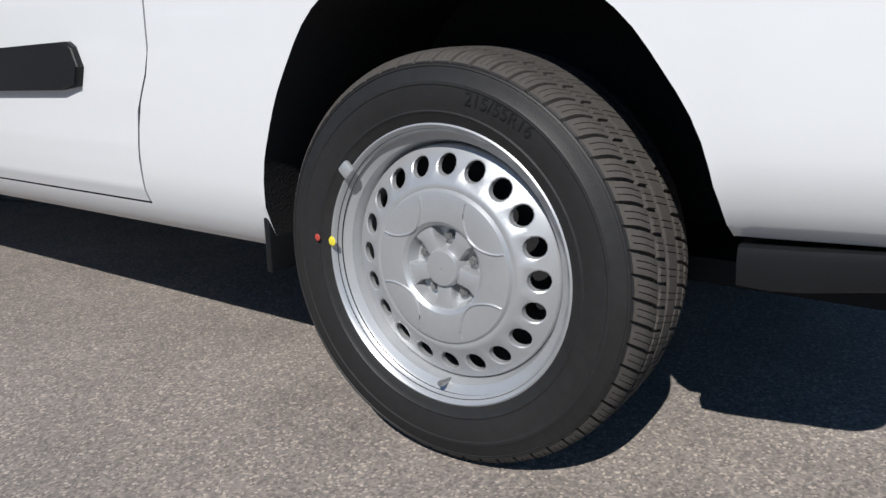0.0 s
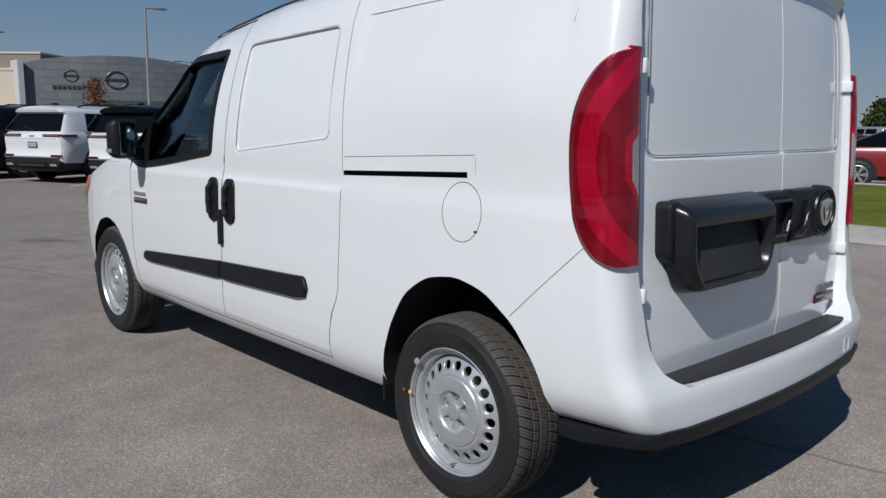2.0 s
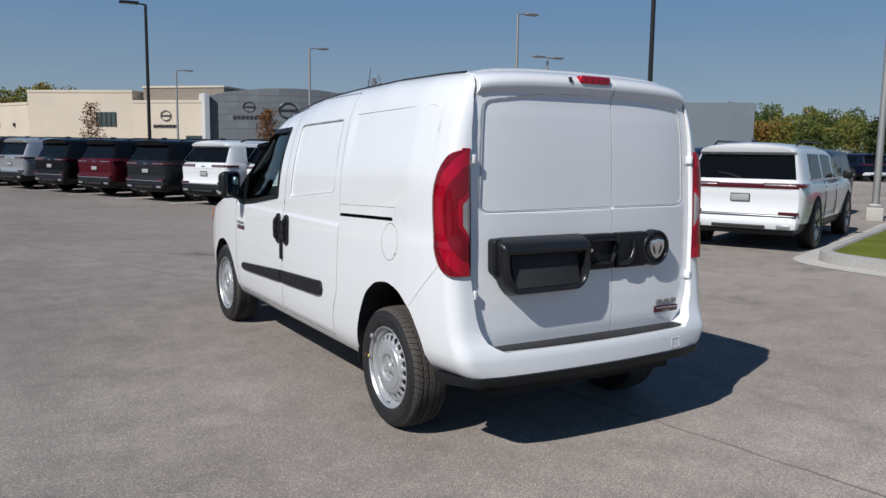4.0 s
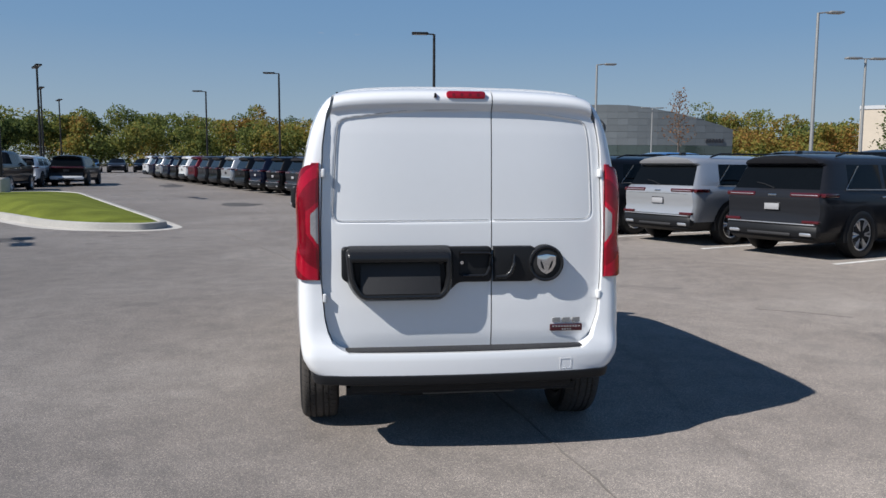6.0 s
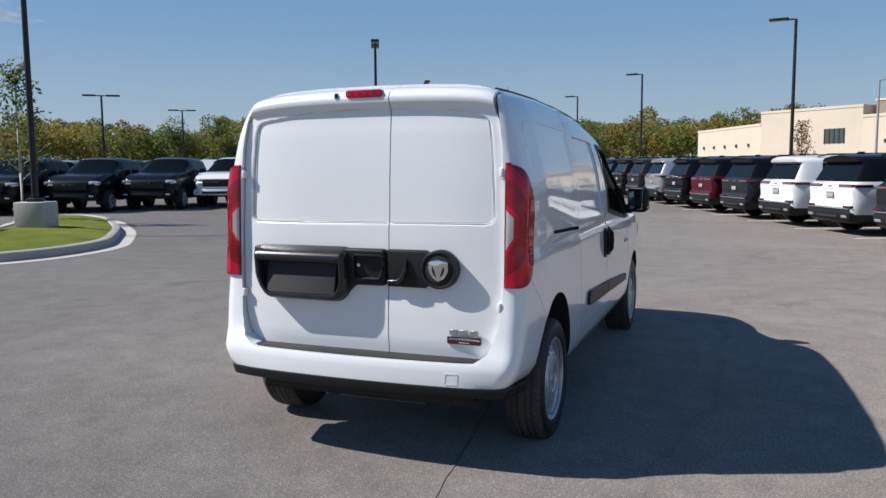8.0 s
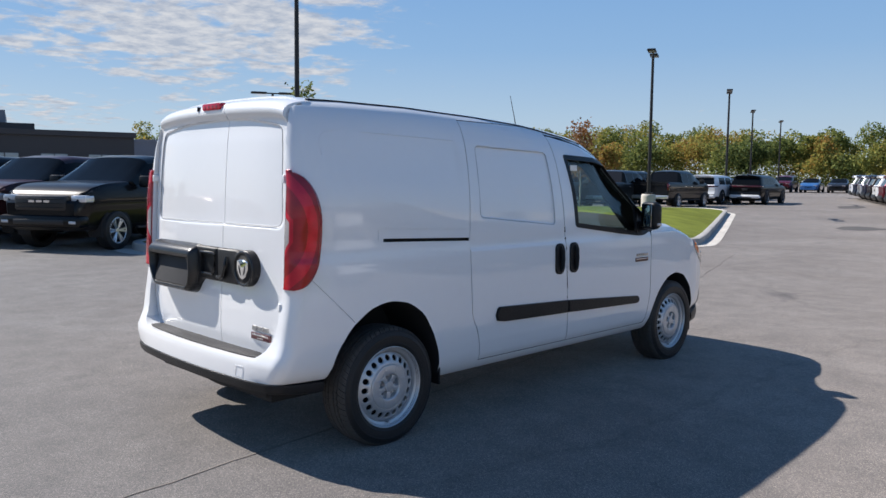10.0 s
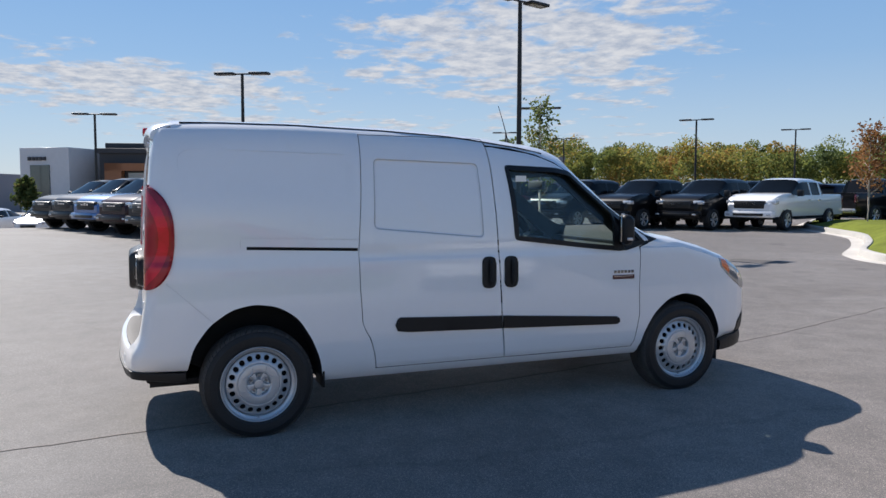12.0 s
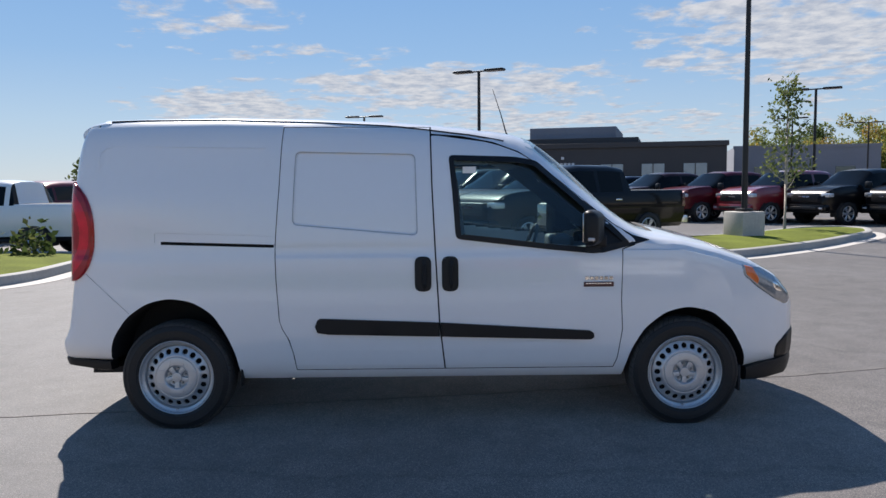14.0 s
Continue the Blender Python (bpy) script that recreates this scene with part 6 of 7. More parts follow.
CAR = dict(length=4.7, half=.92, rows=CAR_ROWS, hood_x=[.84, .80, .72, .58, .32, 0], belt=.96, roof=1.45, belt_row=5,
           top=[(0, 1.02), (.5, 1.06), (.75, 1.08), (1.5, 1.40), (2.0, 1.45), (2.7, 1.44), (3.55, 1.0), (4.3, .86), (4.7, .68)],
           plan=[(0, .86), (.2, .96), (.5, 1.0), (3.9, 1.0), (4.4, .92), (4.7, .74)],
           rear_slant=[.06, .02, 0, .0, .02, .04, .05, .05, .05, .05, .05, .05], front_slant=[-.06, 0, 0, 0, 0, 0, 0, 0, 0, 0, 0, 0],
           stations=[0, .12, .3, .5, .75, 1.1, 1.5, 2.0, 2.1, 2.7, 3.0, 3.3, 3.55, 3.9, 4.3, 4.55, 4.7],
           axles=(.95, 3.75), wheel_r=.33, wheel_w=.22,
           cls=lambda y, i: ("trim" if i < 1 else "glass" if i == 6 and (.9 < y < 2.0 or 2.1 < y < 3.3) else "glass" if i >= 7 and (2.7 < y < 3.55 or .75 < y < 1.5) else "body"),
           cap=lambda end, i: "trim" if i < 1 else "body")


def bx(name, a, b, mt, root, bev=.012, label=""):
    return part(name, bm_box(a, b, bev, 2), mt, root, label)


def make_suv():
    r = loft_car(SUV, "parked_suv", "suv", "suv")
    for s in (1, -1):
        a, b = sorted((s * .34, s * .875))
        bx("tail_lamp", (a, .028, 1.025), (b, .14, 1.095), M["lamp_red"], r, .016)
        bx("lamp_strip", (a + .03, .020, 1.052), (b - .03, .04, 1.064), M["alloy"], r, .003)
        a, b = sorted((s * .80, s * .955))
        bx("tail_lamp", (a, .07, 1.025), (b, .44, 1.090), M["lamp_red"], r)
        a, b = sorted((s * .58, s * .80))
        bx("exhaust_tip", (a, -.035, .385), (b, .06, .455), M["alloy"], r, .025)
        part("window_strip", tube([(s * .818, 1.12, 1.535), (s * .925, .66, 1.150), (s * .932, 2.0, 1.135), (s * .932, 3.6, 1.14)], .009, 5), M["alloy"], r)
        a, b = sorted((s * .60, s * .90))
        bx("reflector", (a, -.006, .60), (b, .06, .645), M["lamp_red"], r, .008)
        a, b = sorted((s * .96, s * 1.13))
        bx("door_mirror", (a, 3.45, 1.12), (b, 3.56, 1.28), M["plastic"], r, .03)
        part("roof_rail", tube([(s * .66, .75, 1.70), (s * .68, 1.0, 1.765), (s * .68, 2.7, 1.765), (s * .66, 2.95, 1.68)], .018, 6), M["plastic"], r)
        for y in (1.62, 2.62):
            a, b = sorted((s * .972, s * .995))
            bx("side_handle", (a, y, 1.0), (b, y + .2, 1.03), M["chrome"], r, .008)
        for y in (1.77, 2.77):
            part("door_gap", tube([(s * .962, y, .42), (s * .983, y, .70), (s * .985, y, .88), (s * .928, y, 1.12)], .006, 4), M["dark"], r)
        a, b = sorted((s * .50, s * .86))
        bx("headlamp", (a, 5.0, .80), (b, 5.12, .90), M["lens_clear"], r)
    bx("plate_frame", (-.155, .034, .790), (.155, .12, .925), M["grille"], r, .012)
    bx("plate", (-.14, .026, .80), (.14, .06, .905), M["plate"], r, .006, "blank pale plate")
    bx("bumper", (-.90, -.030, .34), (.90, .22, .585), M["plastic"], r, .10)
    bx("skid_plate", (-.42, -.036, .375), (.42, .05, .43), M["plastic_dull"], r, .02)
    bx("bumper_strip", (-.84, -.028, .572), (.84, .06, .588), M["alloy"], r, .006)
    bx("gate_crease", (-.78, .030, .985), (.78, .10, 1.0), M["dark"], r, .006)
    part("rear_wiper", tube([(-.02, .115, 1.16), (-.22, .145, 1.22), (-.40, .165, 1.25)], .010, 5), M["plastic"], r)
    bx("badge", (-.08, .030, 1.035), (.08, .07, 1.065), M["chrome"], r, .006)
    bx("roof_fin", (-.025, .62, 1.73), (.025, .78, 1.795), M["grille"], r, .012)
    bx("grille", (-.48, 5.09, .78), (.48, 5.19, .92), M["grille"], r)
    return r


def make_pickup():
    r = loft_car(PICK, "parked_pickup", "pickup", "pickup truck")
    bx("grille", (-.60, 5.74, .80), (.60, 5.915, 1.10), M["grille"], r, .05, "black grille")
    for i in range(3):
        bx("grille_bar", (-.54, 5.895, .86 + i * .08), (.54, 5.925, .885 + i * .08), M["plastic"], r, .005)
    letter_bars(-.26, .26, .965, 1.010, 5.908, 5.932, 3, M["chrome"], r)
    bx("front_bumper", (-.94, 5.66, .48), (.94, 5.97, .72), PAINTS["white"], r, .07)
    bx("lower_grille", (-.58, 5.94, .54), (.58, 5.98, .64), M["grille"], r)
    bx("rear_bumper", (-.96, -.16, .50), (.96, .06, .68), M["alloy"], r, .03, "bright rear bumper")
    bx("plate", (-.15, -.175, .54), (.15, -.15, .66), M["plate"], r, .005)
    bx("tailgate_line", (-.80, -.012, 1.20), (.80, .0, 1.215), M["dark"], r, .002)
    for s in (1, -1):
        a, b = sorted((s * .62, s * .96))
        bx("headlamp", (a - .02, 5.56, .97), (b - .02, 5.83, 1.11), M["lens_lamp"], r, .035)
        a, b = sorted((s * .70, s * .86))
        bx("fog_lamp", (a, 5.93, .56), (b, 5.978, .62), M["lens_lamp"], r)
        a, b = sorted((s * .90, s * 1.01))
        bx("tail_lamp", (a, -.01, .92), (b, .10, 1.26), M["lamp_red"], r, .015)
        a, b = sorted((s * 1.0, s * 1.24))
        bx("door_mirror", (a, 4.12, 1.26), (b, 4.24, 1.50), M["plastic"], r, .035)
        a, b = sorted((s * .95, s * 1.0))
        bx("running_board", (a - .02, 1.9, .40), (b + .02, 4.3, .45), M["plastic_dull"], r, .015)
        for y in (2.15, 3.0):
            a, b = sorted((s * .985, s * 1.012))
            bx("side_handle", (a, y, 1.10), (b, y + .2, 1.14), M["chrome"], r, .008)
    return r


def make_car():
    r = loft_car(CAR, "parked_car", "car", "car")
    for s in (1, -1):
        a, b = sorted((s * .45, s * .78))
        bx("tail_lamp", (a, .0, .76), (b, .16, .90), M["lamp_red"], r, .02)
        bx("headlamp", (a, 4.45, .62), (b, 4.66, .74), M["lens_clear"], r, .02)
        a, b = sorted((s * .88, s * 1.02))
        bx("door_mirror", (a, 3.05, .94), (b, 3.17, 1.06), M["plastic"], r, .025)
    bx("plate", (-.2, -.01, .62), (.2, .02, .72), M["plate"], r, .005)
    bx("grille", (-.4, 4.6, .42), (.4, 4.7, .60), M["grille"], r)
    return r


WORDS = {"black": "glossy black", "white": "white", "silver": "silver", "grey": "dark grey", "red": "dark red", "bright_red": "bright red", "crimson": "crimson", "maroon": "dark maroon", "blue": "blue", "navy": "dark navy"}
USED = {}
KIND = {"suv": (make_suv, "three-row SUV with dark glass", "SUVs in the row"), "pickup": (make_pickup, "crew-cab pickup truck", "pickup trucks on the lot"), "car": (make_car, "low sedan", "cars on the lot")}


SMALL = {"letter_bar", "grille_bar", "spoke", "lower_grille", "fog_lamp", "side_handle", "badge", "rear_wiper", "reflector", "tailgate_line", "running_board", "roof_rail", "plate", "lamp_strip", "exhaust_tip", "window_strip", "door_gap", "gate_crease", "bumper_strip"}


def park(kind, colour, x, y, fx, fy, at=(0, 0), black_roof=False, far=False, size=1.0):
    """Parks a vehicle with its local point at over (x, y), nose along (fx, fy)."""
    yaw = math.atan2(-fx, fy)
    rot = Matrix.Rotation(yaw, 4, 'Z')
    p = Vector((x, y, 0)) - rot @ Vector((at[0], at[1], 0))
    mid = p + rot @ Vector((0, 2.6, 0))
    p.z = rise(mid.x, mid.y)
    m = Matrix.Translation(p) @ rot @ Matrix.Scale(size, 4)
    if kind not in USED:
        USED[kind] = KIND[kind][0]()
        o = USED[kind]
        o.matrix_basis = m
    else:
        o = copy_thing(USED[kind], m)
    if far:
        for ch in list(o.children_recursive):
            if ch.name.split(".")[0] in SMALL:
                bpy.data.objects.remove(ch)
    for ch in o.children_recursive:
        base = ch.name.split(".")[0]
        if base in ("body", "roof", "front_bumper", "tailgate", "spoiler"):
            ch.material_slots[0].link = 'OBJECT'
            c = colour if not (black_roof and base in ("roof", "spoiler")) else "black"
            ch.material_slots[0].material = PAINTS[c]
    tagged(o, "%s %s parked on the lot" % (WORDS[colour], KIND[kind][1]), {"suv": "suv", "pickup": "pickup truck", "car": "car"}[kind], KIND[kind][2])
    return o


# the row of SUVs ahead, backs to the van; each placed by its left rear wheel
ROW = [("white", 0), ("grey", 0), ("silver", 0), ("grey", 1), ("white", 1), ("white", 0), ("grey", 1), ("red", 1), ("black", 0), ("silver", 0), ("grey", 0), ("black", 0), ("navy", 0),
       ("black", 0), ("silver", 0), ("black", 0), ("grey", 0), ("red", 0), ("white", 0), ("black", 0), ("navy", 0), ("silver", 0), ("navy", 0), ("white", 0)]
for i_, (c_, b_) in enumerate(ROW):
    p_ = R1_START + R1_STEP * i_ + (Vector((.2, -.75)) if i_ == 0 else Vector((0, 0)))
    o_ = park("suv", c_, p_.x, p_.y, R1_FWD.x, R1_FWD.y, at=(0, .03), black_roof=b_ == 1, far=i_ > 12)
    if i_ == 0:
        near_suv = o_
for ch_ in near_suv.children:
    if ch_.name.split(".")[0] == "bumper":
        ch_.material_slots[0].link = 'OBJECT'
        ch_.material_slots[0].material = PAINTS["white"]
bx("lamp_band", (-.88, .022, 1.00), (.88, .10, 1.085), M["lamp_red"], near_suv, .02, "red lamp band across the tailgate")
# pickups facing the van, beyond the island
for i_, c_ in enumerate(("white", "black", "black", "black", "crimson", "red", "maroon")):
    p_ = Vector((-16.9, 20.4)) + Vector((-1.62, -1.97)) * i_
    park("pickup", c_, p_.x, p_.y, .34, -.94, at=(0, 5.9))
# pickups beside, facing away from them
for i_, c_ in enumerate(("black", "maroon", "black", "grey", "maroon", "blue", "grey", "black")):
    p_ = Vector((-12.1, 2.3)) + Vector((-2.35, -.89)) * i_
    park("pickup", c_, p_.x, p_.y, .505, -.863, at=(0, 5.9))
# backs seen over the island
for x_, y_, c_ in ((-18.95, 26.94, "black"), (-18.08, 29.61, "grey"), (-16.55, 32.47, "black")):
    park("pickup", c_, x_, y_, -.12, .99, at=(0, 0))
park("pickup", "white", -13.3, -7.25, -.05, -1.0, at=(1.0, 1.28), size=.87)
park("car", "bright_red", 18.1, 4.0, .3, -.95, at=(0, 2.3))
# ---- lamp posts ----
M["pole_dark"] = mat("dark_bronze_pole", (.018, .017, .017), .45, metal=.3, var=.1)
M["pole_grey"] = mat("galvanised_pole", (.34, .34, .33), .5, metal=.5, var=.12)
M["led"] = mat("lamp_head_underside", (.25, .25, .24), .4, var=.1)


def make_post(h, grey, heads, base):
    """heads: 1 a single arm, 2 two flat heads side by side (T), 3 two heads to one side."""
    m = M["pole_grey"] if grey else M["pole_dark"]
    p = thing("lamp_post", "", "street lamp")
    z0 = .0
    if base == "round":
        v, f = lathe([(.001, .90), (.26, .90), (.29, .87), (.30, .80), (.30, -.1)], 24)
        obj("concrete_base", [(z, y, x) for x, y, z in v], [q[::-1] for q in f], M["concrete"], p, "pale round concrete base")
        z0 = .9
    elif base == "box":
        part("concrete_base", bm_box((-.34, -.34, -.1), (.34, .34, .80), .03, 2), M["concrete"], p, "pale concrete block base")
        z0 = .8
    elif base == "low":
        part("concrete_base", bm_box((-.19, -.19, -.1), (.19, .19, .32), .03, 2), M["concrete"], p, "low pale concrete base")
        z0 = .32
    part("base_plate", bm_box((-.15, -.15, z0), (.15, .15, z0 + .08), .02, 2), m, p)
    part("pole", bm_cyl((0, 0, z0), (0, 0, h), .075 if not grey else .085, .055, 12), m, p)
    if heads == 1:
        part("arm", tube([(0, 0, h - .02), (.35, 0, h + .03), (.55, 0, h + .04)], .03, 8), m, p)
        hd = [(.45, 1.05)]
    elif heads == 2:
        part("arm", tube([(-.45, 0, h + .02), (.45, 0, h + .02)], .03, 8), m, p)
        hd = [(.28, 1.02), (-1.02, -.28)]
    else:
        part("arm", tube([(0, 0, h), (.42, 0, h + .02)], .03, 8), m, p)
        hd = [(.25, .95)]
    for a, b in hd:
        o = part("lamp_head", bm_box((a, -.17, h - .01), (b, .17, h + .075), .025, 2), m, p, "flat lamp head")
        part("lens", bm_box((a + .08, -.12, h - .018), (b - .08, .12, h - .008), .002, 1), M["led"], o)
    return p


POSTS = {}


def post(x, y, h, grey=False, heads=2, base="", turn=0.0):
    key = (h, grey, heads, base)
    m = pose(x, y, rise(x, y), 0, 0, turn)
    if key not in POSTS:
        o = POSTS[key] = make_post(h, grey, heads, base)
        o.matrix_basis = m
    else:
        o = copy_thing(POSTS[key], m)
    tagged(o, ("grey galvanised lamp post with a single arm" if grey else "tall dark lamp post with flat heads") + (" on a concrete base" if base else " on the car lot"), "street lamp", "lamp posts")


post(-13.3, 26.8, 6.75, False, 2, "round", 116)
post(-17.7, 43.3, 6.75, False, 2, "round", 116)
post(-22.98, 58.7, 6.75, False, 2, "round", 116)
post(-26.11, 72.0, 6.75, False, 2, "round", 116)
post(3.4, 29.0, 6.95, False, 3, "", 175)
post(-4.3, 45.3, 6.85, False, 3, "", 175)
post(-10.4, 55.8, 6.5, False, 3, "", 175)
post(9.1, 49.8, 6.3, True, 1, "", 0)
post(13.2, 36.8, 6.8, True, 1, "", 0)
post(18.4, 25.1, 7.6, True, 1, "", 0)
post(13.6, 12.3, 7.8, False, 2, "", 40)
post(24.55, 30.66, 6.6, True, 2, "", 0)
post(26.7, 61.8, 6.2, True, 2, "", 0)
post(-13.3, 9.05, 6.5, False, 2, "box", 110)
post(-23.9, 3.2, 5.7, False, 2, "", 62)
post(-36.0, -2.2, 5.6, False, 2, "", 75)
post(-33.4, 31.6, 5.7, False, 2, "", 40)
post(-39.0, 45.4, 5.8, False, 2, "", 40)
post(-28.6, 18.1, 5.5, False, 2, "", 60)
post(-54.72, 34.87, 5.9, False, 2, "", 60)
post(-49.45, 26.57, 5.9, False, 2, "", 60)
post(16.15, 7.15, 8.3, True, 1, "low", 30)
post(41.4, 20.0, 7.5, True, 2, "", 30)
post(61.6, 24.2, 7.4, True, 1, "", 30)
post(75.7, 36.5, 7.5, True, 1, "", 30)
for i_ in range(5):
    post(-58.0 - 9 * i_, -17.5 - 3.2 * i_, 6.5, True, 1, "", 190)

# ---- buildings ----
M["stucco"] = mat("cream_stucco", (.58, .50, .40), .9, var=.07, scale=1.5, bump=.15, bump_scale=60)
M["panel_grey"] = mat("blue_grey_metal_panel", (.20, .23, .25), .45, metal=.2, var=.08, scale=1.0)
M["panel_dark"] = mat("charcoal_cladding", (.035, .036, .040), .6, var=.12, scale=1.2)
M["panel_lav"] = mat("grey_precast_wall", (.20, .21, .24), .8, var=.08, scale=1.0)
M["panel_orange"] = mat("rust_orange_cladding", (.30, .12, .05), .6, var=.12, scale=2)
M["sign_dark"] = mat("dark_sign_letters", (.03, .03, .035), .4, var=.05)
M["sign_light"] = mat("light_sign_letters", (.55, .56, .57), .4, var=.05)
M["window_green"] = mat("green_grey_window", (.05, .07, .065), .08, var=.1, coat=1.0)
M["window_pale"] = mat("pale_reflecting_window", (.25, .30, .32), .08, var=.1, coat=1.0)


def wall_frame(a, b):
    """Matrix with x along the wall from a to b, y into the building, z up."""
    d = (Vector(b) - Vector(a))
    return Matrix.Translation((a[0], a[1], max(0.0, rise(*a)))) @ Matrix.Rotation(math.atan2(d.y, d.x), 4, 'Z'), d.length


def wall_box(name, m, a, b, mt, root, bev=.0, label=""):
    bm = bm_box(a, b, bev, 1)
    bm.transform(m)
    return part(name, bm, mt, root, label)


def sign(m, root, x0, x1, z0, z1, n, mt, out=-.12):
    w = (x1 - x0) / n
    for i in range(n):
        wall_box("letter_bar", m, (x0 + i * w + .15 * w, out, z0), (x0 + (i + 1) * w - .15 * w, .02, z1), mt, root, .01)


def ring_logo(m, root, cx, cz, r, mt):
    pts = [m @ Vector((cx + r * math.cos(a), -.1, cz + r * .85 * math.sin(a))) for a in np.linspace(0, 2 * math.pi, 25)]
    part("logo_ring", tube(pts, r * .075, 6), mt, root)
    wall_box("logo_bar", m, (cx - r * 1.05, -.12, cz - r * .09), (cx + r * 1.05, 0, cz + r * .09), mt, root, .01)


def pale_building():
    root = thing("dealership_building", "cream stucco showroom with a stepped flat roof", "building")
    runs = [((-4.9, 115.0), (3.2, 97.0), 6.5), ((3.2, 97.0), (13.0, 89.0), 7.85), ((13.0, 89.0), (19.4, 82.6), 6.75)]
    for i, (a, b, h) in enumerate(runs):
        m, l = wall_frame(a, b)
        wall_box("wall", m, (0, 0, -1.5), (l, 18, h - rise(*a)), M["stucco"], root)
        wall_box("parapet", m, (-.05, -.06, h - rise(*a) - .25), (l + .05, 18, h - rise(*a) + .05), M["stucco"], root, .02)
        if i == 1:
            z0, z1 = 3.9 - rise(*a), 5.5 - rise(*a)
            wall_box("window", m, (l * .66, -.05, z0), (l * .84, .1, z1), M["window_green"], root, .02)
            for k in range(5):
                x = l * .66 + l * .18 * k / 4
                wall_box("mullion", m, (x - .05, -.1, z0), (x + .05, .0, z1), M["sign_dark"], root)
        if i == 2:
            g = rise(*a)
            wall_box("upper_wall", m, (.3, 1.6, 5.5 - g), (l * 1.14, 14, 8.35 - g), mat("taupe_upper_wall", (.24, .20, .165), .9), root)
            wall_box("coping", m, (.2, 1.5, 8.25 - g), (l * 1.15, 14.1, 8.45 - g), M["stucco"], root, .02)
            ring_logo(m, root, l * .46, 5.15 - g, .62, M["sign_dark"])
            sign(m, root, l * .28, l * .62, 3.85 - g, 4.15 - g, 8, M["sign_dark"])
            wall_box("window", m, (l * .72, -.05, .6), (l * .95, .1, 2.3), M["window_green"], root, .02)
        if i == 0:
            for k in range(5):
                wall_box("wall_lamp", m, (l * (.12 + .18 * k), -.2, 2.9), (l * (.12 + .18 * k) + .3, .0, 3.3), M["sign_dark"], root, .02)
            wall_box("roof_unit", m, (l * .9, 3, 5.0), (l * .98, 5, 6.2), M["panel_lav"], root)


ARCH_TOP = lerp_table([(0, 7.2), (.09, 7.73), (.2, 8.03), (.29, 8.19), (.4, 8.22), (.51, 8.13), (.6, 7.86), (.68, 7.54), (.8, 6.95), (.9, 6.35), (1, 5.65)])


def arched_building():
    root = thing("showroom_building", "blue-grey metal panel showroom with an arched roofline", "building")
    a, b = Vector((19.4, 82.6)), Vector((42.6, 77.6))
    n = 22
    pts = []
    for i in range(n + 1):
        t = i / n
        p = a + (b - a) * t
        nrm = Vector(((b - a).y, -(b - a).x)).normalized()
        p = p + nrm * 2.4 * math.sin(math.pi * t)
        h = ARCH_TOP(t)
        pts.append((p, h))
    # one cladding panel for each bay and course
    z_of = [-1.0, .0, 1.3, 2.6, 3.84, 4.6, 5.3, 6.0, 6.7, 7.4, 9.0]
    shade = [mat("metal_panel", (.150 + .012 * k, .165 + .013 * k, .172 + .014 * k), .5, metal=.2, var=.06, scale=1.0) for k in range(3)]
    rnd = random.Random(5)
    for i in range(n):
        (p, h0), (q, h1) = pts[i], pts[i + 1]
        for z0, z1 in zip(z_of, z_of[1:]):
            t0, t1 = min(z1, h0) - .02, min(z1, h1) - .02
            if t0 <= z0 + .05 and t1 <= z0 + .05:
                continue
            t0, t1 = max(t0, z0 + .02), max(t1, z0 + .02)
            g = rise(p.x, p.y)
            d = (q - p).normalized() * .004
            low = 0 <= z0 < 3.3 and .24 < i / n
            base = [(p.x + d.x, p.y + d.y, z0), (q.x - d.x, q.y - d.y, z0), (q.x - d.x, q.y - d.y, t1), (p.x + d.x, p.y + d.y, t0)]
            back = [(x, y + .25, z) for x, y, z in base]
            obj("panel", base + back, [(0, 1, 2, 3), (7, 6, 5, 4), (0, 4, 5, 1), (1, 5, 6, 2), (2, 6, 7, 3), (3, 7, 4, 0)], M["window_green"] if low else shade[rnd.randrange(3)], root, sharp=20)
    core = [(p.x, p.y + .2) for p, h in pts] + [(42.6, 98), (19.4, 98)]
    part("core", bm_prism(core, 2, -1, 5.5), M["panel_grey"], root)
    vs = []
    for p, h in pts:
        vs += [(p.x, p.y + .2, h), (p.x, p.y + 14, h - .3), (p.x, p.y + .2, 5.4), (p.x, p.y + 14, 5.4)]
    fs = []
    for i in range(n):
        o = 4 * i
        fs += [(o, o + 4, o + 5, o + 1), (o + 1, o + 5, o + 7, o + 3), (o + 2, o + 6, o + 4, o)]
    fs += [(0, 1, 3, 2), (4 * n, 4 * n + 2, 4 * n + 3, 4 * n + 1)]
    obj("roof", vs, fs, M["panel_grey"], root, sharp=20)
    m, l = wall_frame(tuple(pts[2][0]), tuple(pts[6][0]))
    g = rise(*pts[2][0])
    ring_logo(m, root, l * .52, 6.16 - g, .62, M["sign_dark"])
    sign(m, root, l * .12, l * .92, 4.85 - g, 5.2 - g, 8, M["sign_dark"])
    m, l = wall_frame(tuple(pts[7][0]), tuple(pts[9][0]))
    ring_logo(m, root, l * .40, 5.86 - rise(*pts[7][0]), .95, M["sign_dark"])
    m, l = wall_frame(tuple(pts[19][0]), tuple(pts[21][0]))
    sign(m, root, 0, l, 3.6, 4.0, 6, M["sign_dark"])
    wall_box("corner_fin", Matrix.Identity(4), (19.0, 81.6, -1), (19.5, 84, 7.5), M["sign_light"], root)


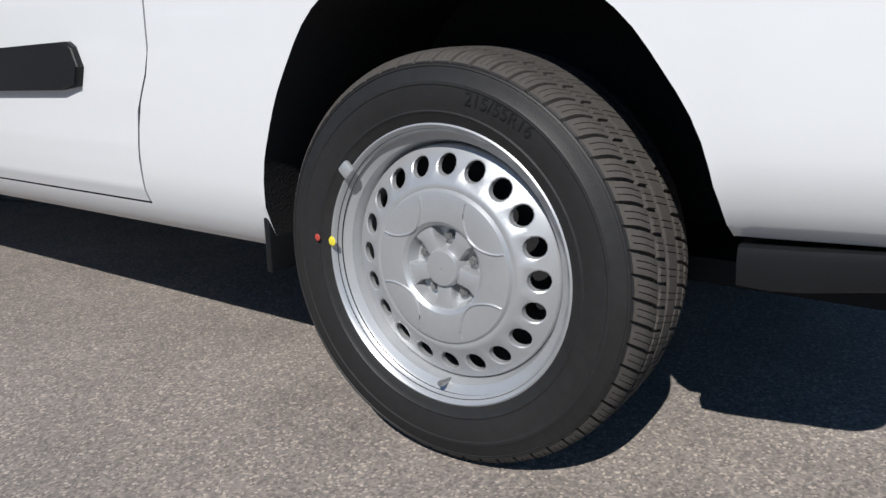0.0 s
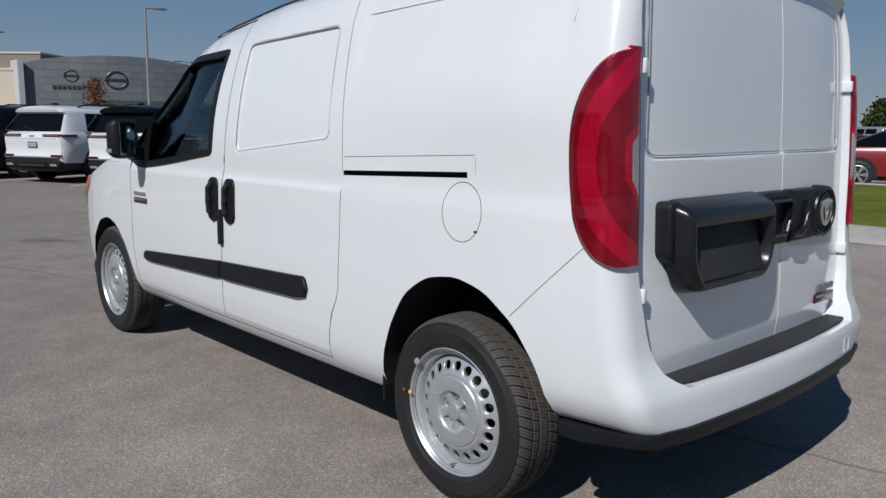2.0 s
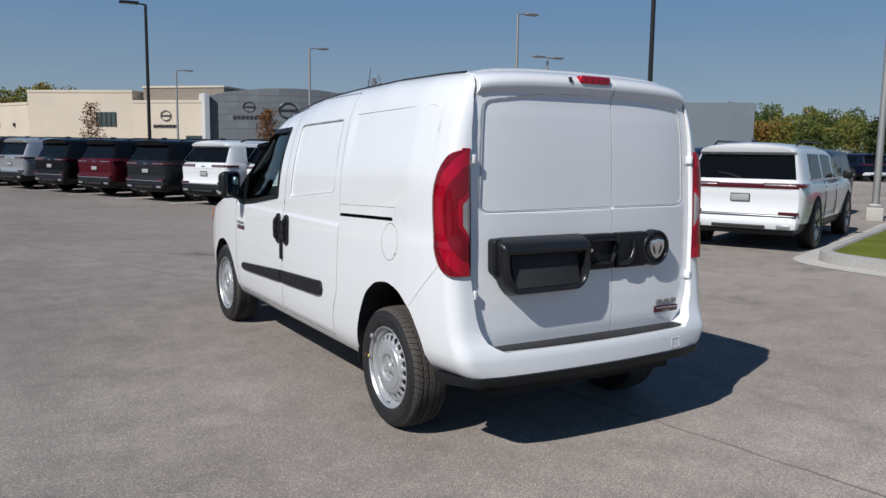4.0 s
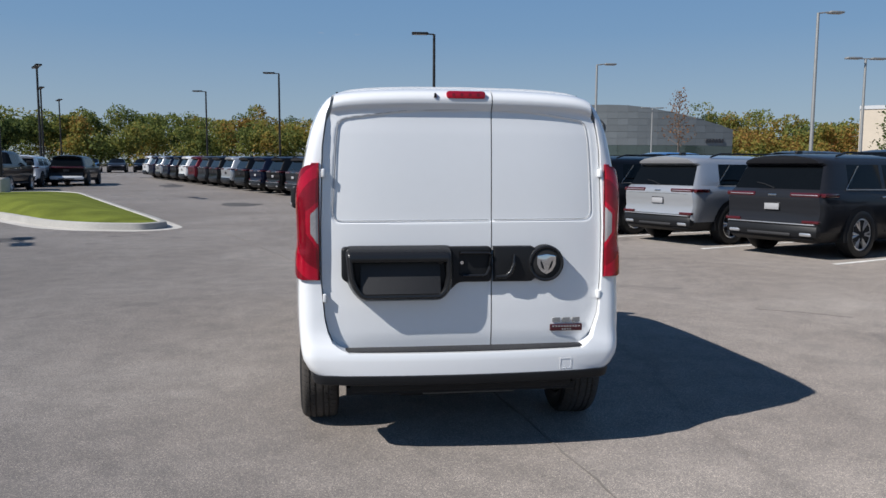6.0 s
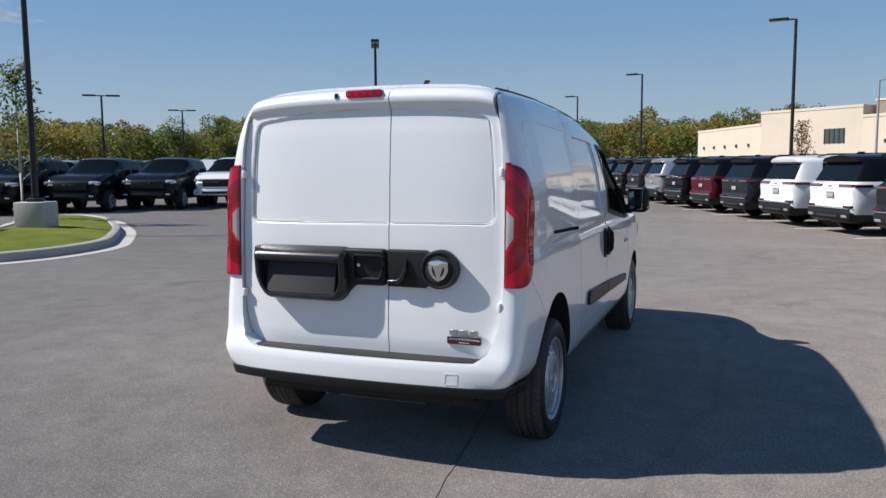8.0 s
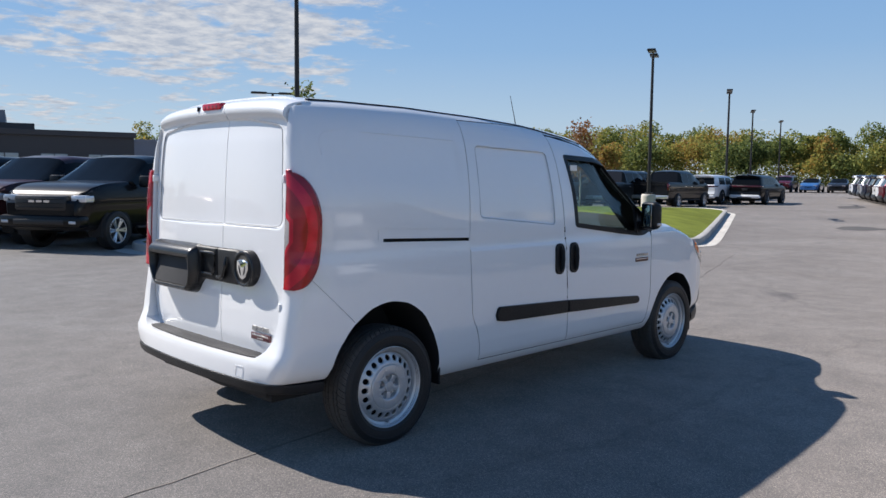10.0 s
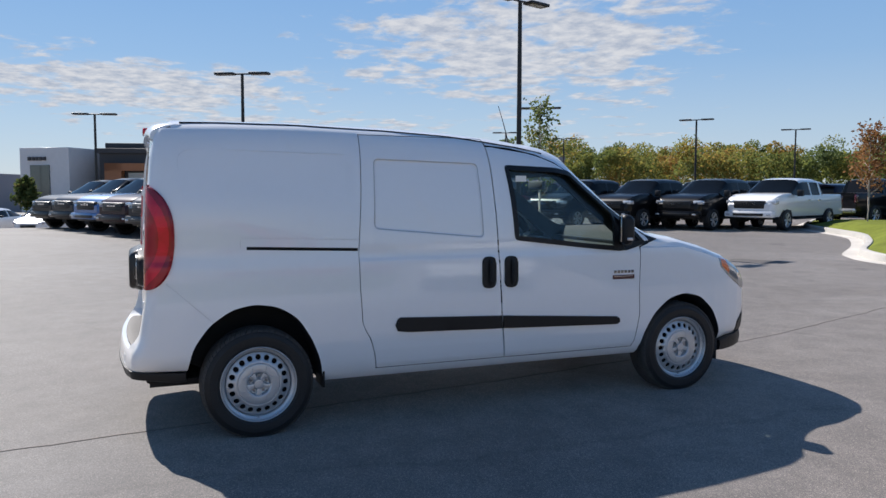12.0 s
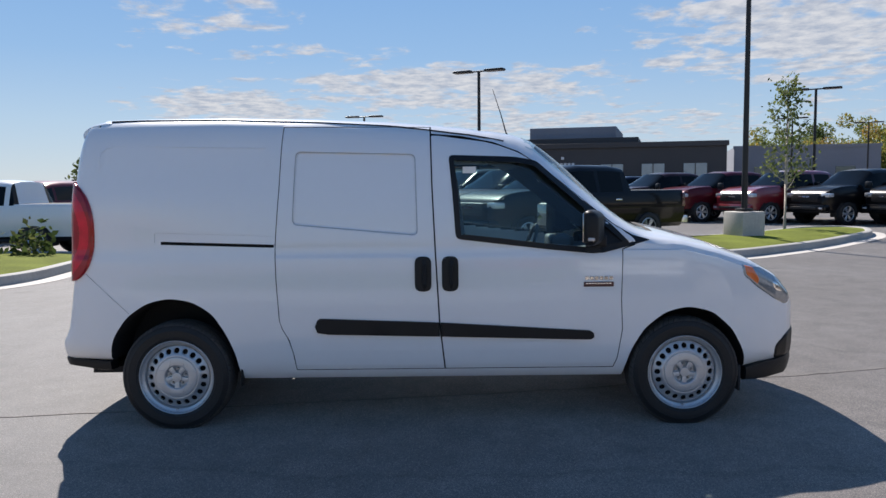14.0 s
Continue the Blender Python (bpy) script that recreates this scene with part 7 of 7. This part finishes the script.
def dark_building():
    root = thing("dark_showroom", "charcoal showroom with orange portal and flat roof", "building")
    m, l = wall_frame((-89.59, -9.61), (-77.31, 32.34))
    # the wall faces the lot: y into the building points away from it
    wall_box("wall", m, (l * .14, 0, -1), (l, 26, 5.75), M["panel_dark"], root)
    wall_box("parapet", m, (l * .135, -.3, 5.5), (l + .2, .2, 6.05), M["panel_dark"], root, .03)
    wall_box("upper_wall", m, (l * .50, 5, 5.75), (l * .73, 20, 8.2), M["panel_lav"], root)
    wall_box("roof_fin", m, (l * .14, 2, 6.05), (l * .79, 20, 6.75), M["panel_dark"], root, .03)
    for k in range(3):
        x = l * (.70 + .10 * k)
        wall_box("window", m, (x, -.08, 2.0), (x + 2.4, .1, 3.7), M["window_pale"], root, .02)
        wall_box("mullion", m, (x + 1.15, -.14, 2.0), (x + 1.25, -.02, 3.7), M["sign_dark"], root)
    for k in range(2):
        wall_box("wall_lamp", m, (l * (.55 + .05 * k), -.15, 4.3), (l * (.55 + .05 * k) + .3, .0, 4.6), M["sign_light"], root)
    # portal
    wall_box("portal_side", m, (l * .16, -1.2, -1), (l * .20, .2, 4.4), M["panel_orange"], root)
    wall_box("portal_side", m, (l * .48, -1.2, -1), (l * .52, .2, 4.4), M["panel_orange"], root)
    wall_box("portal_top", m, (l * .16, -1.2, 3.6), (l * .52, .2, 4.4), M["panel_orange"], root)
    wall_box("glazing", m, (l * .21, -.2, .0), (l * .47, .1, 3.4), M["window_pale"], root)
    sign(m, root, l * .575, l * .635, 3.5, 3.9, 6, M["sign_light"])
    wall_box("canopy", m, (l * .54, -2.4, 2.3), (l * .68, .1, 2.6), M["sign_light"], root, .03)
    root2 = thing("grey_showroom", "grey precast showroom with a tall entrance tower", "building")
    m, l = wall_frame((-101.89, -24.34), (-92.18, -10.17))
    wall_box("wall", m, (0, 0, -1), (l, 20, 3.2), M["panel_lav"], root2)
    wall_box("tower", m, (l * .94, -1.5, -1), (l * 1.30, 8, 6.1), M["sign_light"], root2, .03)
    wall_box("portal", m, (l * 1.02, -1.62, .2), (l * 1.16, -1.4, 4.2), M["window_green"], root2)
    sign(m, root2, l * 1.0, l * 1.14, 4.7, 5.1, 5, M["sign_dark"], -1.65)
    root3 = thing("long_warehouse", "long grey precast building with a flat roof", "building")
    m, l = wall_frame((-100.61, 42.58), (-90.43, 77.24))
    wall_box("wall", m, (-.6, 0, -1), (l * .48, 20, 6.1), M["panel_lav"], root3)
    wall_box("parapet", m, (-.7, -.1, 5.9), (l * .48 + .1, .3, 6.3), M["panel_lav"], root3)
    for k in range(3):
        wall_box("window", m, (2 + 5 * k, -.06, 2.3), (4.4 + 5 * k, .1, 3.4), M["window_green"], root3, .02)
    root4 = thing("car_showroom", "low dark showroom with a lit sign band", "building")
    m, l = wall_frame((-151.2, -66.72), (-144.31, -39.53))
    wall_box("wall", m, (0, 0, -1), (l, 22, 3.2), M["window_green"], root4)
    wall_box("fascia", m, (l * .30, -.8, 2.2), (l * 1.10, .3, 5.0), M["panel_dark"], root4, .03)
    wall_box("annex", m, (l * 1.10, -.1, -1), (l * 1.6, 20, 4.3), M["panel_lav"], root4)
    sign(m, root4, l * .60, l * .85, 3.1, 3.75, 7, M["sign_light"], -.95)
    # warehouse over the SUVs to the right
    root5 = thing("warehouse", "pale warehouse with a roller door and a dark annex", "building")
    m, l = wall_frame((72.3, 98.1), (88.27, 85.34))
    wall_box("wall", m, (0, 0, -1), (l, 30, 9.2), M["stucco"], root5)
    wall_box("parapet", m, (-.1, -.1, 8.9), (l + .1, .3, 9.4), M["sign_light"], root5)
    wall_box("annex", m, (l, .5, -1), (l + 16, 28, 9.0), M["panel_grey"], root5)
    wall_box("roller_door", m, (l * .62, -.1, 3.4), (l * .80, .1, 6.0), M["sign_dark"], root5)
    root6 = thing("far_building", "distant white building behind trees", "building")
    m, l = wall_frame((151.01, 90.39), (169.97, 62.12))
    wall_box("wall", m, (0, 0, -1), (l, 20, 8.0), M["sign_light"], root6)
    for k in range(6):
        wall_box("window", m, (2 + 5.5 * k, -.06, 3.0), (5 + 5.5 * k, .1, 5.0), M["window_green"], root6)


pale_building()
arched_building()
dark_building()


# ---- trees ----
def leaf_mat(name, stops, size=1.0):
    m = bpy.data.materials.new(name)
    m.use_nodes = True
    nt = m.node_tree
    n, ln = nt.nodes.new, nt.links.new
    b = nt.nodes["Principled BSDF"]
    b.inputs["Roughness"].default_value = .8
    b.inputs["Specular IOR Level"].default_value = .2
    geo = n("ShaderNodeNewGeometry")
    tc = n("ShaderNodeTexCoord")
    nz = n("ShaderNodeTexNoise")
    nz.inputs["Scale"].default_value = size
    nz.inputs["Detail"].default_value = 2
    ln(tc.outputs["Object"], nz.inputs["Vector"])
    mx = n("ShaderNodeMath"); mx.operation = 'MULTIPLY_ADD'; mx.inputs[1].default_value = .32
    ln(geo.outputs["Random Per Island"], mx.inputs[0])
    sb = n("ShaderNodeMath"); sb.operation = 'MULTIPLY_ADD'; sb.inputs[1].default_value = 1.5; sb.inputs[2].default_value = -.46
    ln(nz.outputs["Fac"], sb.inputs[0]); ln(sb.outputs[0], mx.inputs[2])
    r = n("ShaderNodeValToRGB")
    e = r.color_ramp.elements
    e[0].position, e[0].color = stops[0][0], (*stops[0][1], 1)
    e[1].position, e[1].color = stops[-1][0], (*stops[-1][1], 1)
    for p, c in stops[1:-1]:
        x = e.new(p); x.color = (*c, 1)
    ln(mx.outputs[0], r.inputs[0])
    ln(r.outputs[0], b.inputs["Base Color"])
    tr = n("ShaderNodeBsdfTranslucent")
    ln(r.outputs[0], tr.inputs[0])
    ms = n("ShaderNodeMixShader"); ms.inputs[0].default_value = .45
    out = nt.nodes["Material Output"]
    ln(b.outputs[0], ms.inputs[1]); ln(tr.outputs[0], ms.inputs[2]); ln(ms.outputs[0], out.inputs[0])
    return m


M["bark"] = mat("grey_bark", (.16, .13, .11), .95, var=.25, scale=12, bump=.5, bump_scale=40)
M["bark_pale"] = mat("pale_young_bark", (.42, .38, .34), .9, var=.2, scale=20, bump=.3, bump_scale=60)
M["wood_leaf"] = leaf_mat("woodland_leaves", [(.05, (.060, .090, .034)), (.28, (.110, .145, .045)), (.46, (.190, .215, .058)), (.60, (.300, .260, .065)), (.74, (.340, .200, .055)), (.92, (.210, .110, .045))], .085)
M["brown_leaf"] = leaf_mat("russet_leaves", [(.1, (.14, .06, .025)), (.5, (.25, .12, .05)), (.9, (.30, .19, .09))], 2.0)
M["green_leaf"] = leaf_mat("pale_green_leaves", [(.1, (.05, .075, .02)), (.5, (.11, .14, .045)), (.9, (.20, .21, .08))], 2.0)
M["shrub_leaf"] = leaf_mat("shrub_leaves", [(.1, (.03, .05, .015)), (.5, (.07, .10, .03)), (.9, (.16, .14, .05))], 2.0)


def leaf_quads(rng, centres, size):
    """Bent leaf-shaped quads round the centres."""
    k = len(centres)
    u = rng.normal(size=(k, 3)); u /= np.linalg.norm(u, axis=1)[:, None]
    w = rng.normal(size=(k, 3)); w -= (w * u).sum(1)[:, None] * u; w /= np.linalg.norm(w, axis=1)[:, None]
    s = size * rng.uniform(.6, 1.35, size=(k, 1))
    c = np.asarray(centres)
    v = np.stack([c - u * s, c - w * s * .55, c + u * s, c + w * s * .55], 1).reshape(-1, 3)
    f = np.arange(4 * k).reshape(-1, 4)
    return v, f


def woods():
    rng = np.random.default_rng(11)
    vs, fs, n = [], [], 0
    tv, tf = [], []
    for row, (rad, hgt, step) in enumerate(((138, 7.8, 1.9), (150, 9.8, 1.9), (166, 11.8, 2.0))):
        az = -66.0
        while az < 60:
            a = math.radians(az + rng.uniform(-.4, .4))
            r = rad * (1 + rng.uniform(-.03, .03))
            x, y = r * math.sin(a), r * math.cos(a)
            bulge = 1 + .09 * math.sin(az * .21 + row) + .06 * math.sin(az * .57 + 2 * row)
            h = hgt * bulge * rng.uniform(.86, 1.10)
            if az > 26:
                h *= .92
            g = rise(x, y)
            rx = rng.uniform(2.6, 4.2)
            # lobes make an uneven crown
            cs = []
            for lobe in range(8):
                th = rng.uniform(0, 2 * math.pi)
                lc = np.array([x + math.cos(th) * rx * .55, y + math.sin(th) * rx * .55, g + h * rng.uniform(.35, .86)])
                lr = rx * rng.uniform(.45, .75)
                m = 250
                d = rng.normal(size=(m, 3)); d /= np.linalg.norm(d, axis=1)[:, None]
                cs.append(lc + d * lr * rng.uniform(.55, 1.0, size=(m, 1)) * np.array([1, 1, .85]))
            m = 420
            cs.append(np.stack([x + rng.normal(size=m) * rx * .8, y + rng.normal(size=m) * rx * .5, g + rng.uniform(-.6, h * .5, m)], 1))
            v, f = leaf_quads(rng, np.concatenate(cs), .25)
            vs.append(v); fs.append(f + n); n += len(v)
            az += step * rng.uniform(.8, 1.3) * (140 / rad)
    v, f = np.concatenate(vs), np.concatenate(fs)
    me = bpy.data.meshes.new("woods")
    me.from_pydata(v.tolist(), [], f.tolist())
    me.materials.append(M["wood_leaf"])
    ob = new("woods", me)
    tagged(ob, "autumn woodland in green, yellow and rust beyond the lot", "woods", kind="stuff")


def tree(name, x, y, h, spread, n, leaf, size, label, bark, seed, low=.3):
    rng = np.random.default_rng(seed)
    root = thing(name, label, "tree")
    root.matrix_world = Matrix.Translation((x, y, rise(x, y) + .12))
    bm = tube([(0, 0, -.2), (.02, 0, h * .3), (-.03, .02, h * .65), (.02, -.01, h * .97)], [.06 * h / 5, .05 * h / 5, .032 * h / 5, .008], 8)
    cs = []
    for i in range(22):
        z = h * (low + (.95 - low) * i / 22)
        a = i * 2.4
        l = spread * (1.05 - .75 * (z / h - low) / (1 - low)) * rng.uniform(.7, 1.1)
        e = np.array([math.cos(a) * l, math.sin(a) * l, z + l * .85])
        mid = np.array([math.cos(a) * l * .5, math.sin(a) * l * .5, z + l * .32])
        tube([(0, 0, z), tuple(mid), tuple(e)], [.016 * h / 5, .010 * h / 5, .004], 5, bm)
        k = n // 22
        t = rng.uniform(.25, 1.08, size=(k, 1))
        cs.append(t * e + (1 - t) * np.array([0, 0, z]) + rng.normal(size=(k, 3)) * spread * .16)
    part("trunk", bm, bark, root)
    v, f = leaf_quads(rng, np.concatenate(cs), size)
    me = bpy.data.meshes.new("crown")
    me.from_pydata(v.tolist(), [], f.tolist())
    me.materials.append(leaf)
    c = new("crown", me)
    c.parent = root


def shrub(x, y, r, h, seed, leaf, name="shrub", label="low green shrub at the island's edge"):
    rng = np.random.default_rng(seed)
    k = int(420 * r)
    d = rng.normal(size=(k, 3)); d /= np.linalg.norm(d, axis=1)[:, None]
    p = d * rng.uniform(.5, 1, size=(k, 1)) * np.array([r, r, h]) * (1 + .25 * rng.normal(size=(k, 1)))
    p[:, 2] = np.abs(p[:, 2])
    p += np.array([x, y, rise(x, y) + .12])
    v, f = leaf_quads(rng, p, .09)
    me = bpy.data.meshes.new(name)
    me.from_pydata(v.tolist(), [], f.tolist())
    me.materials.append(leaf)
    tagged(new(name, me), label, "shrub", "shrubs")


woods()
tree("young_tree", -14.65, 23.72, 3.7, .85, 1300, M["brown_leaf"], .065, "young russet-leaved tree on the grass island", M["bark_pale"], 3, .32)
tree("young_tree", -16.63, 11.53, 4.4, .75, 1100, M["green_leaf"], .062, "young sparse green tree beside the lamp base", M["bark_pale"], 4, .25)
tree("young_tree", 17.6, 57.0, 4.2, 1.0, 1200, M["brown_leaf"], .10, "small orange tree in front of the showroom", M["bark"], 5, .25)
tree("young_tree", 26.91, 56.69, 7.4, 1.3, 500, M["brown_leaf"], .09, "nearly bare young tree by the showroom", M["bark"], 6, .35)
tree("young_tree", 5.91, 66.29, 4.6, 1.0, 700, M["brown_leaf"], .10, "thin young tree by the cream wall", M["bark"], 7, .25)
tree("young_tree", 47.74, 57.73, 7.0, 2.0, 2200, M["green_leaf"], .16, "round green tree by the warehouse", M["bark"], 8, .2)
tree("young_tree", 52.39, 51.91, 6.6, 2.0, 2200, M["green_leaf"], .16, "round green tree by the warehouse", M["bark"], 9, .2)
for i_, (x_, y_, h_) in enumerate(((64, 31, 5.0), (67, 29, 4.2), (80, 44, 5.0), (92, 38, 4.8), (105, 45, 5.8), (75, 24, 3.8), (112, 62, 6.0))):
    tree("shade_tree", x_, y_, h_, h_ * .36, 2600, M["shrub_leaf"], .2, "dark green shade tree beyond the street", M["bark"], 20 + i_, .16)
for i_, (x_, y_, h_) in enumerate(((-98, -36, 5.5), (-104, -30, 5.0), (-70, -32, 5.0), (-120, -52, 6.5), (-73.2, -13.4, 3.6), (-73.8, -9.4, 3.3))):
    tree("shade_tree", x_, y_, h_, h_ * .34, 1600, M["shrub_leaf"], .2, "dark green shade tree beyond the street", M["bark"], 40 + i_, .16)
for i_, (x_, y_, r_) in enumerate(((-9.0, -7.2, .55), (-9.8, -6.4, .4), (-8.2, -8.2, .5))):
    shrub(x_, y_, r_, .75, 60 + i_, M["shrub_leaf"])
for i_ in range(14):
    shrub(-33.0 - 1.5 * i_, -7.4 - .75 * i_, .9, .8, 80 + i_, M["shrub_leaf"], "hedge_shrub", "olive shrub in a roadside hedge")

# flagpole by the roadside
pole_ = thing("flagpole", "thin pale flagpole with a drooping red and white flag", "flagpole")
pole_.matrix_world = Matrix.Translation((-62.9, -14.1, rise(-62.9, -14.1)))
part("pole", bm_cyl((0, 0, -.1), (0, 0, 4.6), .045, .03, 10), M["sign_light"], pole_)
part("finial", bm_cyl((0, 0, 4.6), (0, 0, 4.72), .06, .02, 10), M["alloy"], pole_)
for k_ in range(5):
    w_ = [(.04, .05 * math.sin(k_), 4.45 - .25 * k_), (.10, .30, 4.40 - .25 * k_), (.06, .62 - .06 * k_, 4.28 - .25 * k_)]
    part("flag_stripe", tube(w_, [.05, .13, .10], 6), M["lens_red"] if k_ % 2 == 0 else M["paper"], pole_)

# ---- further rows of vehicles ----
rnd_ = random.Random(3)
COL = ["black", "white", "silver", "grey", "red", "navy", "white", "black", "blue"]


def far_row(kinds, n, x, y, dx, dy, fx, fy, k=1, c0=0):
    for i in range(n):
        park(rnd_.choice(kinds), COL[(i * k + c0) % 9], x + dx * i, y + dy * i, fx, fy, far=True)


far_row(["suv", "pickup"], 8, -15.96, 42.07, -1.90, -1.80, -.1, 1.0)
far_row(["suv", "pickup", "car"], 9, -19.96, 53.0, -2.09, -1.52, .1, -1.0, 2, 4)
far_row(["car", "suv"], 10, -36.16, 79.57, 2.39, 0.86, .2, -1.0, 4, 1)
far_row(["pickup", "pickup", "suv"], 9, -30.2, 31.63, -1.76, -2.22, .3, -.95, 2)
far_row(["car", "suv"], 9, 39.8, 25.9, 2.96, -0.84, .3, .95, 7)
far_row(["car", "suv"], 8, 46.33, 27.0, 2.95, -0.82, .3, .95, 4, 1)
far_row(["car"], 8, -44.42, -4.26, -0.90, -2.84, .95, -.3, 5, 1)
far_row(["suv", "pickup"], 6, 17.75, 9.8, -0.98, 2.32, -R1_FWD.x, -R1_FWD.y, 7)
for i_, c_ in enumerate(("red", "red", "black")):
    park("suv", c_, -20.5 - 1.2 * i_, -10.0 - 2.6 * i_, 1.0, -.2, far=True)
